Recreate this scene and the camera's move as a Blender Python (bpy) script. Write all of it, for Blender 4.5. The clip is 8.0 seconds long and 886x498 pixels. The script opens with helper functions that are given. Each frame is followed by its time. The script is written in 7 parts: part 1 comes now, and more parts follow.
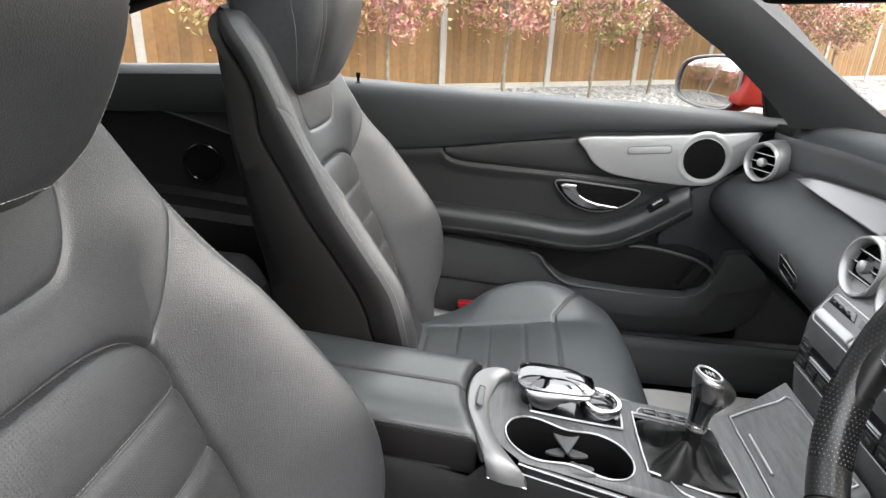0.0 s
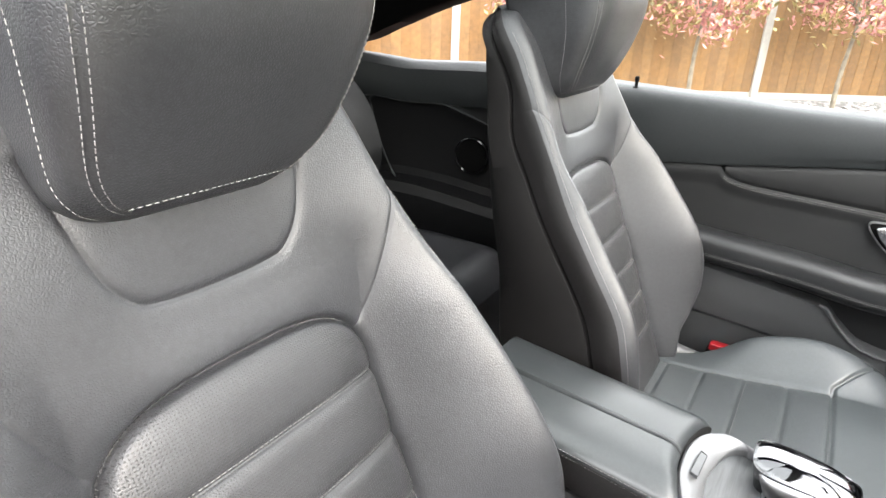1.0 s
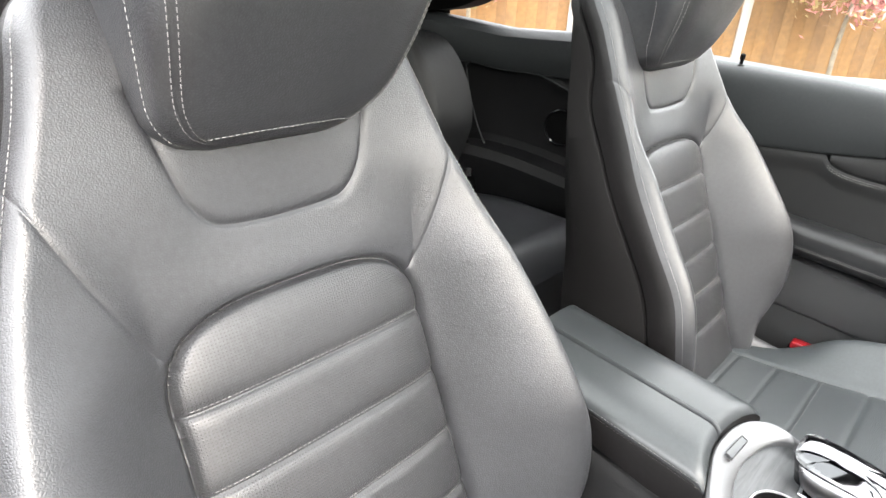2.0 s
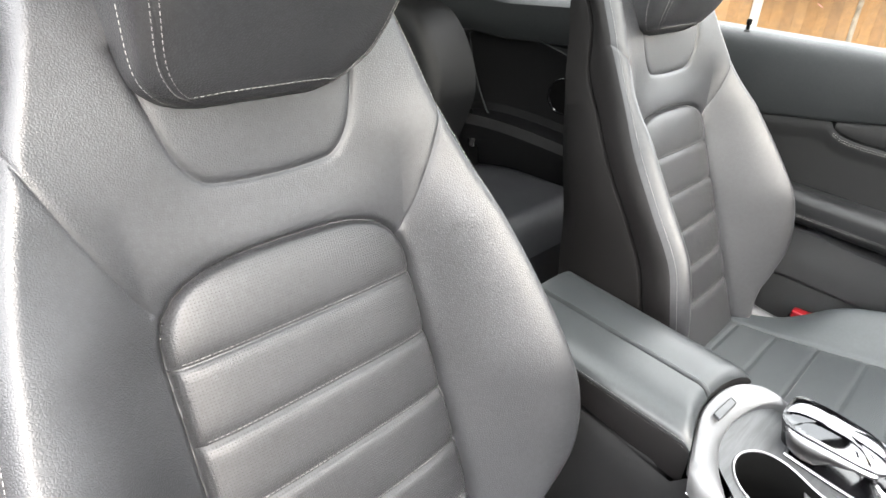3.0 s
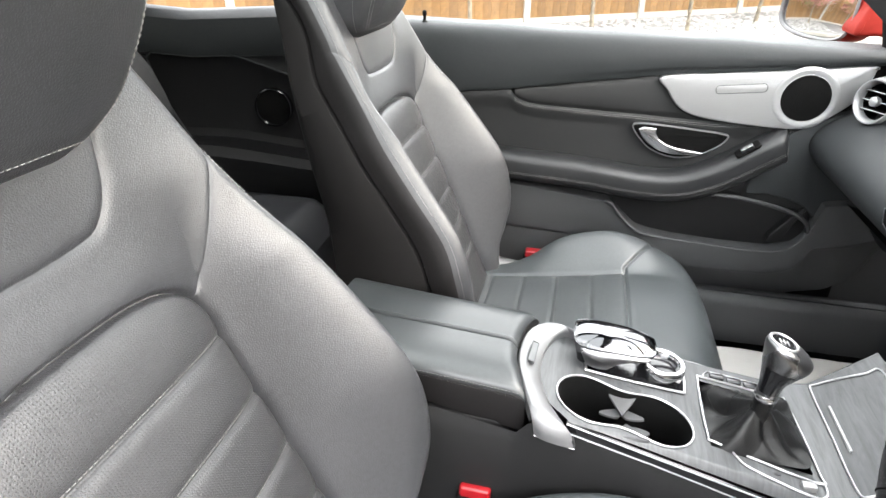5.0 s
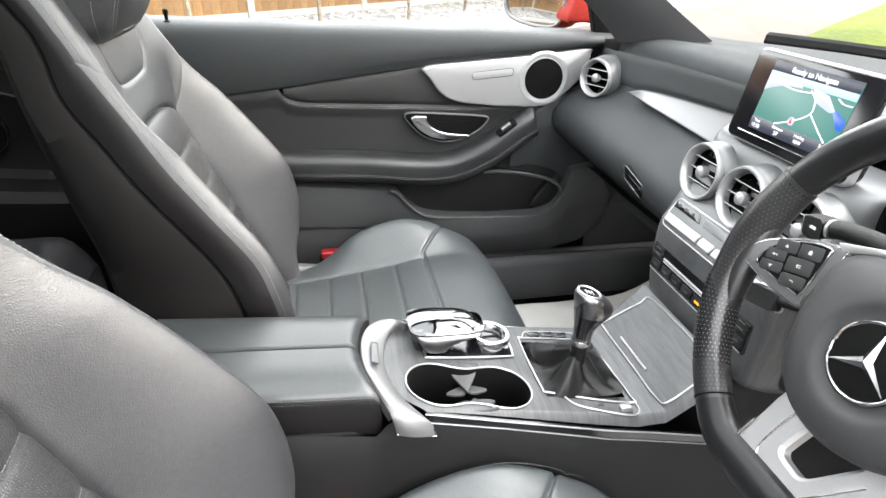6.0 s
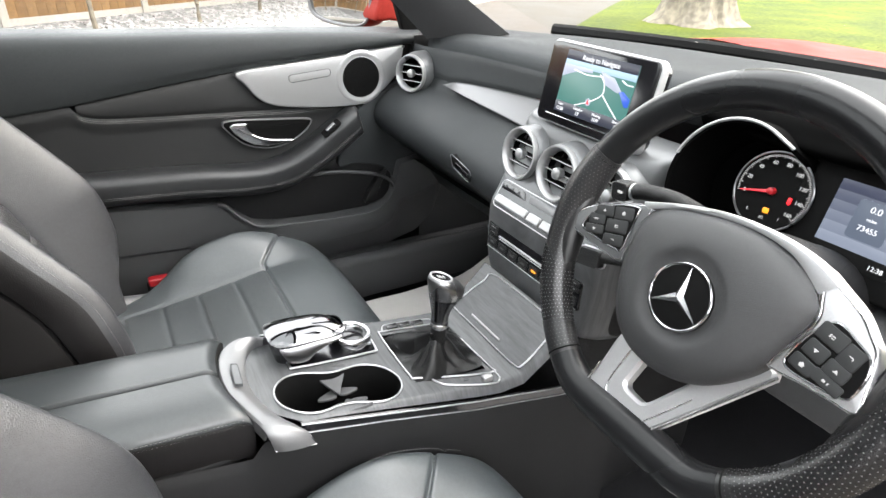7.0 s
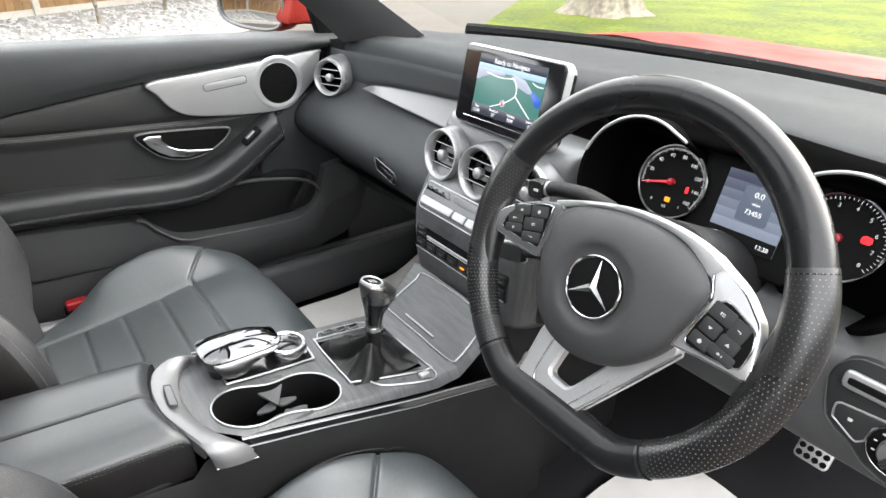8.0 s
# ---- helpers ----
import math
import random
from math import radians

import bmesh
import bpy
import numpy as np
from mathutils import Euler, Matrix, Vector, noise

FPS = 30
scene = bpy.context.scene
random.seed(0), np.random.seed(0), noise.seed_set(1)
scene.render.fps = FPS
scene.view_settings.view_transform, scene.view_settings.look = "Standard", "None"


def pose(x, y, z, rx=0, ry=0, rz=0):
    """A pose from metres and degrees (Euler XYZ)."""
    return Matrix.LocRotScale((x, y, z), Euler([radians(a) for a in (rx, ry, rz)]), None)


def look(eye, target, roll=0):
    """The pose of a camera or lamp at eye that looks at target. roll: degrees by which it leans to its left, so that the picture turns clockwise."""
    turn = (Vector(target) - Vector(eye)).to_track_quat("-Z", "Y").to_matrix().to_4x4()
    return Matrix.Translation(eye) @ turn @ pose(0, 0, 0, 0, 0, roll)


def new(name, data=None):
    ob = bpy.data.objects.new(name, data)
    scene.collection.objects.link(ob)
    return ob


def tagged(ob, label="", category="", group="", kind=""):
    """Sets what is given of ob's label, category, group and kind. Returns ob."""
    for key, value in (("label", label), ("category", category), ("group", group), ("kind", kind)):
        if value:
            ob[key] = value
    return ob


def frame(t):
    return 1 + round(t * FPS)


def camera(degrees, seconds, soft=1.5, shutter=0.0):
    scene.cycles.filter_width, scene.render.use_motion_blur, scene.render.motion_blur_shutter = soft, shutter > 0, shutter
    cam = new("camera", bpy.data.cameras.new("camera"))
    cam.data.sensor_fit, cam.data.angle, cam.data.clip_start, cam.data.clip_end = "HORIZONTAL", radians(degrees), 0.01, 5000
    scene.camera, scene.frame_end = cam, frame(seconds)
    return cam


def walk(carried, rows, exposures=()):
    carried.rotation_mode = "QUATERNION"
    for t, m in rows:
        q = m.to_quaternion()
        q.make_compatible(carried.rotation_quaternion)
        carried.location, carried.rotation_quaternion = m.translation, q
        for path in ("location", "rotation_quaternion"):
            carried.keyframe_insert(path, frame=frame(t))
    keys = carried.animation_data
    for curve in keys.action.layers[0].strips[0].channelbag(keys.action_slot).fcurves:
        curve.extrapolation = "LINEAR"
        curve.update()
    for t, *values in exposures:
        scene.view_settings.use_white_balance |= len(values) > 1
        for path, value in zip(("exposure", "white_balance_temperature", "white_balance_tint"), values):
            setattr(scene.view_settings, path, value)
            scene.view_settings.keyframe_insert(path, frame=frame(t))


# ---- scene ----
cam = camera(73.9, 8.0)
METRES, EYE, TILT, LEAN, TURN = 0.45, 1.18, -21.5, -2.3, 6.0
ROWS = [
    (0.0, 0.0, 0.0, 0.0, -0.0, 0.0, 0.0),
    (0.5, 0.044, 0.1351, 0.0182, 14.23, -0.77, -5.13),
    (1.0, 0.0947, 0.1226, 0.0466, 25.96, -2.18, -9.61),
    (1.5, 0.1722, 0.1029, 0.0423, 33.96, -4.37, -12.98),
    (3.0, 0.2942, 0.1215, 0.0161, 37.22, -9.55, -14.22),
    (3.5, 0.2808, 0.1131, 0.0264, 33.48, -7.83, -11.83),
    (4.0, 0.2534, 0.1049, 0.0335, 27.46, -6.45, -8.54),
    (5.5, -0.0101, 0.0601, 0.0332, -3.83, -6.28, 3.56),
    (6.0, -0.0781, 0.1069, 0.0625, -15.57, -7.76, 7.23),
    (6.5, -0.1287, 0.1141, 0.0694, -25.33, -9.31, 10.47),
    (7.0, -0.1434, 0.0959, 0.0767, -33.23, -11.09, 12.73),
    (7.5, -0.123, 0.0798, 0.0768, -38.12, -12.4, 14.22),
    (8.0, -0.154, 0.0477, 0.1069, -40.67, -13.41, 15.12),
]
EXPO = 2.66
walk(cam, [(t, pose(0, 0, EYE, TILT, LEAN, TURN) @ pose(METRES * x, METRES * y, METRES * z, 90 + pitch, roll, yaw)) for t, x, y, z, yaw, pitch, roll in ROWS],
     exposures=[(0.0, EXPO), (0.5, EXPO + 0.38), (1.5, EXPO + 0.80), (4.0, EXPO + 0.78), (5.5, EXPO + 0.80), (6.5, EXPO + 0.53), (8.0, EXPO + 0.27)])

# ---- light: an overcast day ----
world = bpy.data.worlds.new("overcast")
scene.world = world
world.use_nodes = True
wn = world.node_tree
sky = wn.nodes.new("ShaderNodeTexSky")
sky.sky_type, sky.sun_disc = "NISHITA", False
sky.sun_elevation, sky.sun_rotation = radians(36), radians(109)
sky.air_density, sky.dust_density, sky.ozone_density = 1.0, 6.0, 1.0
white = wn.nodes.new("ShaderNodeMixRGB")
white.inputs[0].default_value = 0.75
wn.links.new(sky.outputs[0], white.inputs[1])
white.inputs[2].default_value = (10.15, 10.1, 10.0, 1)
wn.links.new(white.outputs[0], wn.nodes["Background"].inputs[0])
wn.nodes["Background"].inputs[1].default_value = 0.138
sun_data = bpy.data.lights.new("sun", "SUN")
sun_data.energy, sun_data.angle, sun_data.color = 0.95, radians(80), (1.0, 0.985, 0.97)
sun = new("sun", sun_data)
sun.matrix_world = look((7, -2.4, 5.3), (0, 0, 0))


# ---- materials ----
def mat(name, color, rough=0.5, metal=0.0, bump=0.0, scale=200.0, vary=0.15, kind="noise", spec=0.5, coat=0.0,
        vary_scale=6.0, detail=4.0, rough_vary=0.08, hue2=None):
    """A surface with two scales of colour change, uneven gloss and fine relief."""
    m = bpy.data.materials.new(name)
    m.use_nodes = True
    nt = m.node_tree
    b = nt.nodes["Principled BSDF"]
    b.inputs["Metallic"].default_value = metal
    b.inputs["Specular IOR Level"].default_value = spec
    b.inputs["Coat Weight"].default_value = coat
    b.inputs["Coat Roughness"].default_value = 0.06
    co = nt.nodes.new("ShaderNodeTexCoord")
    big = nt.nodes.new("ShaderNodeTexNoise")
    big.inputs["Scale"].default_value, big.inputs["Detail"].default_value = vary_scale, 3
    fine = nt.nodes.new("ShaderNodeTexNoise")
    fine.inputs["Scale"].default_value, fine.inputs["Detail"].default_value = scale * 0.4, detail
    for n in (big, fine):
        nt.links.new(co.outputs["Object"], n.inputs["Vector"])
    add = nt.nodes.new("ShaderNodeMath")
    add.operation = "ADD"
    nt.links.new(big.outputs["Fac"], add.inputs[0])
    nt.links.new(fine.outputs["Fac"], add.inputs[1])
    ramp = nt.nodes.new("ShaderNodeMapRange")
    ramp.inputs[1].default_value, ramp.inputs[2].default_value = 0.7, 1.3
    nt.links.new(add.outputs[0], ramp.inputs[0])
    mix = nt.nodes.new("ShaderNodeMixRGB")
    c2 = hue2 or color
    mix.inputs[1].default_value = (*[max(0, c * (1 - vary)) for c in color], 1)
    mix.inputs[2].default_value = (*[min(1, c * (1 + vary)) for c in c2], 1)
    nt.links.new(ramp.outputs[0], mix.inputs[0])
    nt.links.new(mix.outputs[0], b.inputs["Base Color"])
    rr = nt.nodes.new("ShaderNodeMapRange")
    rr.inputs[1].default_value, rr.inputs[2].default_value = 0.3, 0.7
    rr.inputs[3].default_value, rr.inputs[4].default_value = max(0.02, rough - rough_vary), min(1, rough + rough_vary)
    nt.links.new(big.outputs["Fac"], rr.inputs[0])
    nt.links.new(rr.outputs[0], b.inputs["Roughness"])
    if bump:
        if kind == "grain":
            tex = nt.nodes.new("ShaderNodeTexVoronoi")
            tex.inputs["Scale"].default_value = scale
            tex.feature = "DISTANCE_TO_EDGE"
            crease = nt.nodes.new("ShaderNodeMapRange")
            crease.interpolation_type = "SMOOTHSTEP"
            crease.inputs[1].default_value, crease.inputs[2].default_value = 0.0, 0.32
            nt.links.new(tex.outputs["Distance"], crease.inputs[0])
            out = crease.outputs[0]
            dirt = nt.nodes.new("ShaderNodeMapRange")
            dirt.inputs[3].default_value = 0.86
            nt.links.new(out, dirt.inputs[0])
            dark = nt.nodes.new("ShaderNodeMixRGB")
            dark.blend_type = "MULTIPLY"
            dark.inputs[0].default_value = 1.0
            nt.links.new(mix.outputs[0], dark.inputs[1])
            nt.links.new(dirt.outputs[0], dark.inputs[2])
            nt.links.new(dark.outputs[0], b.inputs["Base Color"])
        else:
            tex = nt.nodes.new("ShaderNodeTexNoise")
            tex.inputs["Scale"].default_value, tex.inputs["Detail"].default_value = scale, detail
            out = tex.outputs["Fac"]
        nt.links.new(co.outputs["Object"], tex.inputs["Vector"])
        bp = nt.nodes.new("ShaderNodeBump")
        bp.inputs["Strength"].default_value, bp.inputs["Distance"].default_value = bump, 0.001
        nt.links.new(out, bp.inputs["Height"])
        if kind == "grain":
            wide = nt.nodes.new("ShaderNodeTexNoise")
            wide.inputs["Scale"].default_value, wide.inputs["Detail"].default_value = 28, 3
            nt.links.new(co.outputs["Object"], wide.inputs["Vector"])
            b0 = nt.nodes.new("ShaderNodeBump")
            b0.inputs["Strength"].default_value, b0.inputs["Distance"].default_value = 0.05, 0.0025
            nt.links.new(wide.outputs["Fac"], b0.inputs["Height"])
            nt.links.new(b0.outputs[0], bp.inputs["Normal"])
        nt.links.new(bp.outputs[0], b.inputs["Normal"])
    return m


def glow(name, color, strength):
    m = bpy.data.materials.new(name)
    m.use_nodes = True
    b = m.node_tree.nodes["Principled BSDF"]
    b.inputs["Base Color"].default_value = (*[c * 0.1 for c in color], 1)
    b.inputs["Emission Color"].default_value = (*color, 1)
    b.inputs["Emission Strength"].default_value = strength
    b.inputs["Roughness"].default_value = 0.3
    return m


LEATHER = mat("black_leather", (0.0255, 0.0262, 0.0288), 0.39, spec=0.58, bump=0.20, scale=420, kind="grain", vary=0.2, vary_scale=9)
LEATHER_PERF = mat("perforated_leather", (0.0285, 0.0290, 0.0312), 0.36, bump=0.2, scale=480, kind="grain", vary=0.22)
LEATHER_SOFT = mat("soft_armrest_leather", (0.0235, 0.0262, 0.0278), 0.34, spec=0.62, bump=0.10, scale=560, kind="grain", vary=0.15)
DOOR_SKIN = mat("soft_dash_skin", (0.0225, 0.0248, 0.0262), 0.56, spec=0.20, bump=0.15, scale=900, kind="grain", vary=0.15)
DASH_TOP = mat("dash_top_vinyl", (0.0270, 0.0290, 0.0305), 0.72, spec=0.08, bump=0.3, scale=800, kind="grain", vary=0.15)
# Matt black made blacker still: shade inside the hoods is in the colour.
SHADED_BLACK = mat("shaded_black", (0.0013, 0.0013, 0.0013), 0.9, spec=0.02, vary=0.2)
PLASTIC = mat("dark_grained_plastic", (0.0068, 0.0068, 0.0073), 0.5, spec=0.24, bump=0.4, scale=1100, kind="grain", vary=0.15)
GREY_PLASTIC = mat("charcoal_plastic", (0.038, 0.039, 0.0405), 0.55, bump=0.4, scale=1200, kind="grain", vary=0.15)
LEATHER_DARK = mat("matt_dark_leather", (0.0085, 0.0088, 0.0093), 0.5, spec=0.36, bump=0.3, scale=900, kind="grain", vary=0.15)
SHELL = mat("seat_shell_plastic", (0.0065, 0.006, 0.006), 0.6, spec=0.14, bump=0.35, scale=1000, kind="grain", vary=0.2)
# Seat and armrest leather coloured darker for sides turned from the light.
SHADED_LEATHER = mat("shaded_side_leather", (0.0085, 0.0078, 0.0080), 0.48, spec=0.22, bump=0.2, scale=500, kind="grain", vary=0.15)
BLACK = mat("matt_black", (0.0025, 0.0025, 0.0025), 0.75, vary=0.2, spec=0.08)
GLOSS = mat("gloss_black", (0.006, 0.006, 0.007), 0.12, vary=0.2, rough_vary=0.04)
SILVER = mat("satin_silver_trim", (0.30, 0.30, 0.303), 0.42, metal=0.6, bump=0.05, scale=1500, vary=0.05)
MATT_SILVER = mat("matt_silver_paint", (0.15, 0.15, 0.153), 0.42, metal=0.6, vary=0.06, bump=0.04, scale=1500)
SPOKE_SILVER = mat("satin_spoke_silver", (0.40, 0.40, 0.405), 0.36, metal=0.75, bump=0.03, scale=1500, vary=0.05)
SMOKED = mat("smoked_chrome", (0.12, 0.12, 0.125), 0.07, metal=1.0, vary=0.06, rough_vary=0.03)
CHROME = mat("polished_chrome", (0.46, 0.46, 0.47), 0.17, metal=1.0, vary=0.04, rough_vary=0.04)
EDGING = mat("satin_chrome_edging", (0.42, 0.42, 0.43), 0.36, metal=0.85, vary=0.04)
THREAD = mat("pale_grey_thread", (0.19, 0.186, 0.183), 0.7, vary=0.2)
CARPET = mat("black_carpet", (0.012, 0.012, 0.013), 0.95, bump=0.9, scale=900, vary=0.4, spec=0.1)
PAPER = mat("white_paper_mat", (0.55, 0.53, 0.51), 0.7, bump=0.25, scale=30, vary=0.05)
ARM_LEATHER = mat("door_armrest_leather", (0.0125, 0.0130, 0.0140), 0.40, spec=0.40, bump=0.10, scale=560, kind="grain", vary=0.15)
# Seat leather made paler: daylight on the flat cushions is put into the colour.
LIT_LEATHER = mat("lit_cushion_leather", (0.0390, 0.0440, 0.0465), 0.40, spec=0.68, bump=0.10, scale=480, kind="grain", vary=0.15, vary_scale=9)
RED = mat("red_plastic", (0.22, 0.006, 0.010), 0.35, vary=0.1)
PAINT = mat("red_car_paint", (0.145, 0.015, 0.011), 0.55, vary=0.12, spec=0.05)
GRILLE = mat("black_speaker_mesh", (0.003, 0.003, 0.003), 0.85, spec=0.1, bump=0.8, scale=1600, kind="grain", vary=0.3)
BOOT = mat("glossy_gaiter_leather", (0.003, 0.003, 0.0032), 0.30, spec=0.36, bump=0.3, scale=500, kind="grain", vary=0.2)
PILLAR = mat("grey_pillar_cloth", (0.045, 0.045, 0.047), 0.85, bump=0.5, scale=900, vary=0.1, spec=0.2)
LINER = mat("grey_headliner", (0.04, 0.04, 0.042), 0.9, bump=0.5, scale=800, vary=0.12)
MIRROR = mat("mirror_glass", (0.45, 0.46, 0.47), 0.02, metal=1.0, vary=0.02, rough_vary=0.0)
RIM_PERF = mat("perforated_rim_leather", (0.009, 0.009, 0.0095), 0.30, spec=0.48, bump=0.08, scale=600, kind="grain", vary=0.15)
RIM_PLAIN = mat("smooth_rim_leather", (0.007, 0.0072, 0.0078), 0.26, spec=0.28, bump=0.04, scale=800, kind="grain", vary=0.15)
KEYCAP = mat("button_plastic", (0.016, 0.0165, 0.017), 0.5, spec=0.3, vary=0.08)
HUBMAT = mat("airbag_cover", (0.025, 0.0255, 0.0265), 0.44, bump=0.3, scale=1000, kind="grain", vary=0.12)
DARK_METAL = mat("dark_chrome", (0.18, 0.18, 0.185), 0.30, metal=1.0, vary=0.05)
COVER = mat("grey_hinge_plastic", (0.065, 0.065, 0.067), 0.45, vary=0.1)
GRIP_GREY = mat("grey_rubber", (0.045, 0.045, 0.047), 0.6, spec=0.3, vary=0.15)
SATIN_GREY = mat("satin_grey_fascia", (0.095, 0.097, 0.10), 0.42, metal=0.35, vary=0.06, bump=0.04, scale=1500)
HOLE = mat("perforation_pale", (0.07, 0.07, 0.072), 0.5, vary=0.1)
FENCE = mat("orange_fence_wood", (0.42, 0.25, 0.105), 0.75, bump=0.6, scale=40, vary=0.25, vary_scale=3, hue2=(0.48, 0.30, 0.135))
CONCRETE = mat("pale_concrete", (0.26, 0.245, 0.22), 0.85, bump=0.5, scale=60, vary=0.1)
GRAVEL = mat("pale_gravel_ground", (0.12, 0.117, 0.114), 0.9, bump=0.9, scale=25, vary=0.25, vary_scale=2)
STONE = mat("white_stones", (0.22, 0.213, 0.205), 0.7, bump=0.5, scale=50, vary=0.25)
BLOCKER_DARK = mat("dark_light_blocker", (0.07, 0.065, 0.06), 0.9, bump=0.6, scale=30, vary=0.3)
DRIVE = mat("beige_drive", (0.042, 0.035, 0.026), 0.9, bump=0.8, scale=30, vary=0.25, vary_scale=1.2)
GRASS = mat("lawn", (0.035, 0.060, 0.006), 0.9, bump=0.4, scale=40, vary=0.45, vary_scale=0.9, hue2=(0.066, 0.078, 0.010), spec=0.1)
BARK = mat("tree_bark", (0.14, 0.12, 0.09), 0.9, bump=1.0, scale=25, vary=0.4, vary_scale=5)
LEAF_RED = mat("red_leaf", (0.30, 0.095, 0.098), 0.5, vary=0.35, vary_scale=2, scale=10, hue2=(0.36, 0.16, 0.14))
LEAF_GREEN = mat("green_leaf", (0.12, 0.125, 0.035), 0.5, vary=0.4, vary_scale=2, scale=10, hue2=(0.24, 0.18, 0.07))


def wood_mat():
    """Open-pored grey ash veneer: long uneven grain."""
    m = mat("grey_ash_veneer", (0.06, 0.061, 0.063), 0.47, vary=0.1)
    nt = m.node_tree
    b = nt.nodes["Principled BSDF"]
    co = nt.nodes.new("ShaderNodeTexCoord")
    mp = nt.nodes.new("ShaderNodeMapping")
    mp.inputs["Scale"].default_value = (110, 10, 10)
    mp.inputs["Rotation"].default_value = (0, 0, radians(-18))
    nt.links.new(co.outputs["Object"], mp.inputs["Vector"])
    wv = nt.nodes.new("ShaderNodeTexNoise")
    wv.inputs["Scale"].default_value, wv.inputs["Detail"].default_value = 1.6, 7
    wv.inputs["Roughness"].default_value, wv.inputs["Distortion"].default_value = 0.62, 0.7
    nt.links.new(mp.outputs[0], wv.inputs["Vector"])
    rg = nt.nodes.new("ShaderNodeMapRange")
    rg.inputs[1].default_value, rg.inputs[2].default_value = 0.35, 0.68
    nt.links.new(wv.outputs["Fac"], rg.inputs[0])
    mx = nt.nodes.new("ShaderNodeMixRGB")
    mx.inputs[1].default_value, mx.inputs[2].default_value = (0.033, 0.034, 0.036, 1), (0.066, 0.068, 0.071, 1)
    nt.links.new(rg.outputs[0], mx.inputs[0])
    nt.links.new(mx.outputs[0], b.inputs["Base Color"])
    bp = nt.nodes.new("ShaderNodeBump")
    bp.inputs["Strength"].default_value, bp.inputs["Distance"].default_value = 0.15, 0.0005
    nt.links.new(rg.outputs[0], bp.inputs["Height"])
    nt.links.new(bp.outputs[0], b.inputs["Normal"])
    return m


WOOD = wood_mat()


def glass_mat(name="clear_glass", tint=(0.95, 0.97, 0.96, 1)):
    m = bpy.data.materials.new(name)
    m.use_nodes = True
    nt = m.node_tree
    nt.nodes.remove(nt.nodes["Principled BSDF"])
    tr, gl, mx = (nt.nodes.new("ShaderNode" + k) for k in ("BsdfTransparent", "BsdfGlossy", "MixShader"))
    tr.inputs[0].default_value = tint
    gl.inputs["Roughness"].default_value = 0.02
    mx.inputs[0].default_value = 0.05
    nt.links.new(tr.outputs[0], mx.inputs[1])
    nt.links.new(gl.outputs[0], mx.inputs[2])
    nt.links.new(mx.outputs[0], nt.nodes["Material Output"].inputs[0])
    return m


def perforate(m, tilt):
    """Adds rows of fine holes, laid out across the seat and along its slope."""
    nt = m.node_tree
    b = nt.nodes["Principled BSDF"]
    co, sp, cb = (nt.nodes.new("ShaderNode" + k) for k in ("TexCoord", "SeparateXYZ", "CombineXYZ"))
    mp = nt.nodes.new("ShaderNodeMapping")
    mp.inputs["Rotation"].default_value = (0, tilt, 0)
    nt.links.new(co.outputs["Object"], mp.inputs["Vector"])
    nt.links.new(mp.outputs[0], sp.inputs[0])
    nt.links.new(sp.outputs["Y"], cb.inputs["X"])
    nt.links.new(sp.outputs["Z"], cb.inputs["Y"])
    vo = nt.nodes.new("ShaderNodeTexVoronoi")
    vo.voronoi_dimensions = "2D"
    vo.inputs["Scale"].default_value, vo.inputs["Randomness"].default_value = 330, 0.0
    nt.links.new(cb.outputs[0], vo.inputs["Vector"])
    dot = nt.nodes.new("ShaderNodeMapRange")
    dot.inputs[1].default_value, dot.inputs[2].default_value = 0.15, 0.27
    nt.links.new(vo.outputs["Distance"], dot.inputs[0])
    link = b.inputs["Base Color"].links[0].from_socket
    mx = nt.nodes.new("ShaderNodeMixRGB")
    mx.inputs[1].default_value = (0.012, 0.012, 0.012, 1)
    nt.links.new(dot.outputs[0], mx.inputs[0])
    nt.links.new(link, mx.inputs[2])
    nt.links.new(mx.outputs[0], b.inputs["Base Color"])
    bp = nt.nodes.new("ShaderNodeBump")
    bp.inputs["Strength"].default_value, bp.inputs["Distance"].default_value = 0.5, 0.0006
    nt.links.new(dot.outputs[0], bp.inputs["Height"])
    nt.links.new(b.inputs["Normal"].links[0].from_socket, bp.inputs["Normal"])
    nt.links.new(bp.outputs[0], b.inputs["Normal"])
    return m


LEATHER_PERF = perforate(LEATHER_PERF, radians(22.3))
# Paler than the back pads: light on the insert is in its colour.
LIT_LEATHER_PERF = perforate(mat("lit_perforated_cushion", (0.042, 0.0470, 0.0500), 0.44, spec=0.62, bump=0.13, scale=460, kind="grain", vary=0.22), radians(90))
GLASS = glass_mat()
TINTED = glass_mat("tinted_glass", (0.46, 0.48, 0.475, 1))
DIM_GLASS = glass_mat("dim_glass", (0.12, 0.125, 0.12, 1))
# White marks given a faint glow of their own, dial, key and stalk alike.
GLOW_INK = glow("glowing_print", (0.9, 0.9, 0.9), 0.095)
SCREEN_TEXT = glow("screen_white", (0.9, 0.92, 0.95), 0.175)
MAP_GREEN = glow("map_green", (0.05, 0.17, 0.15), 0.175)
MAP_GREY = glow("map_grey", (0.42, 0.45, 0.55), 0.175)
MAP_BLUE = glow("map_blue", (0.03, 0.1, 0.55), 0.175)
MAP_DARK = glow("map_bar", (0.025, 0.03, 0.05), 0.175)
MAP_SKY = glow("map_horizon", (0.35, 0.5, 0.62), 0.175)
DISPLAY = glow("display_grey", (0.115, 0.13, 0.175), 0.175)
DISPLAY_SHADES = [glow("display_shade", (0.045 + 0.030 * k, 0.052 + 0.034 * k, 0.085 + 0.040 * k), 0.175) for k in range(6)]
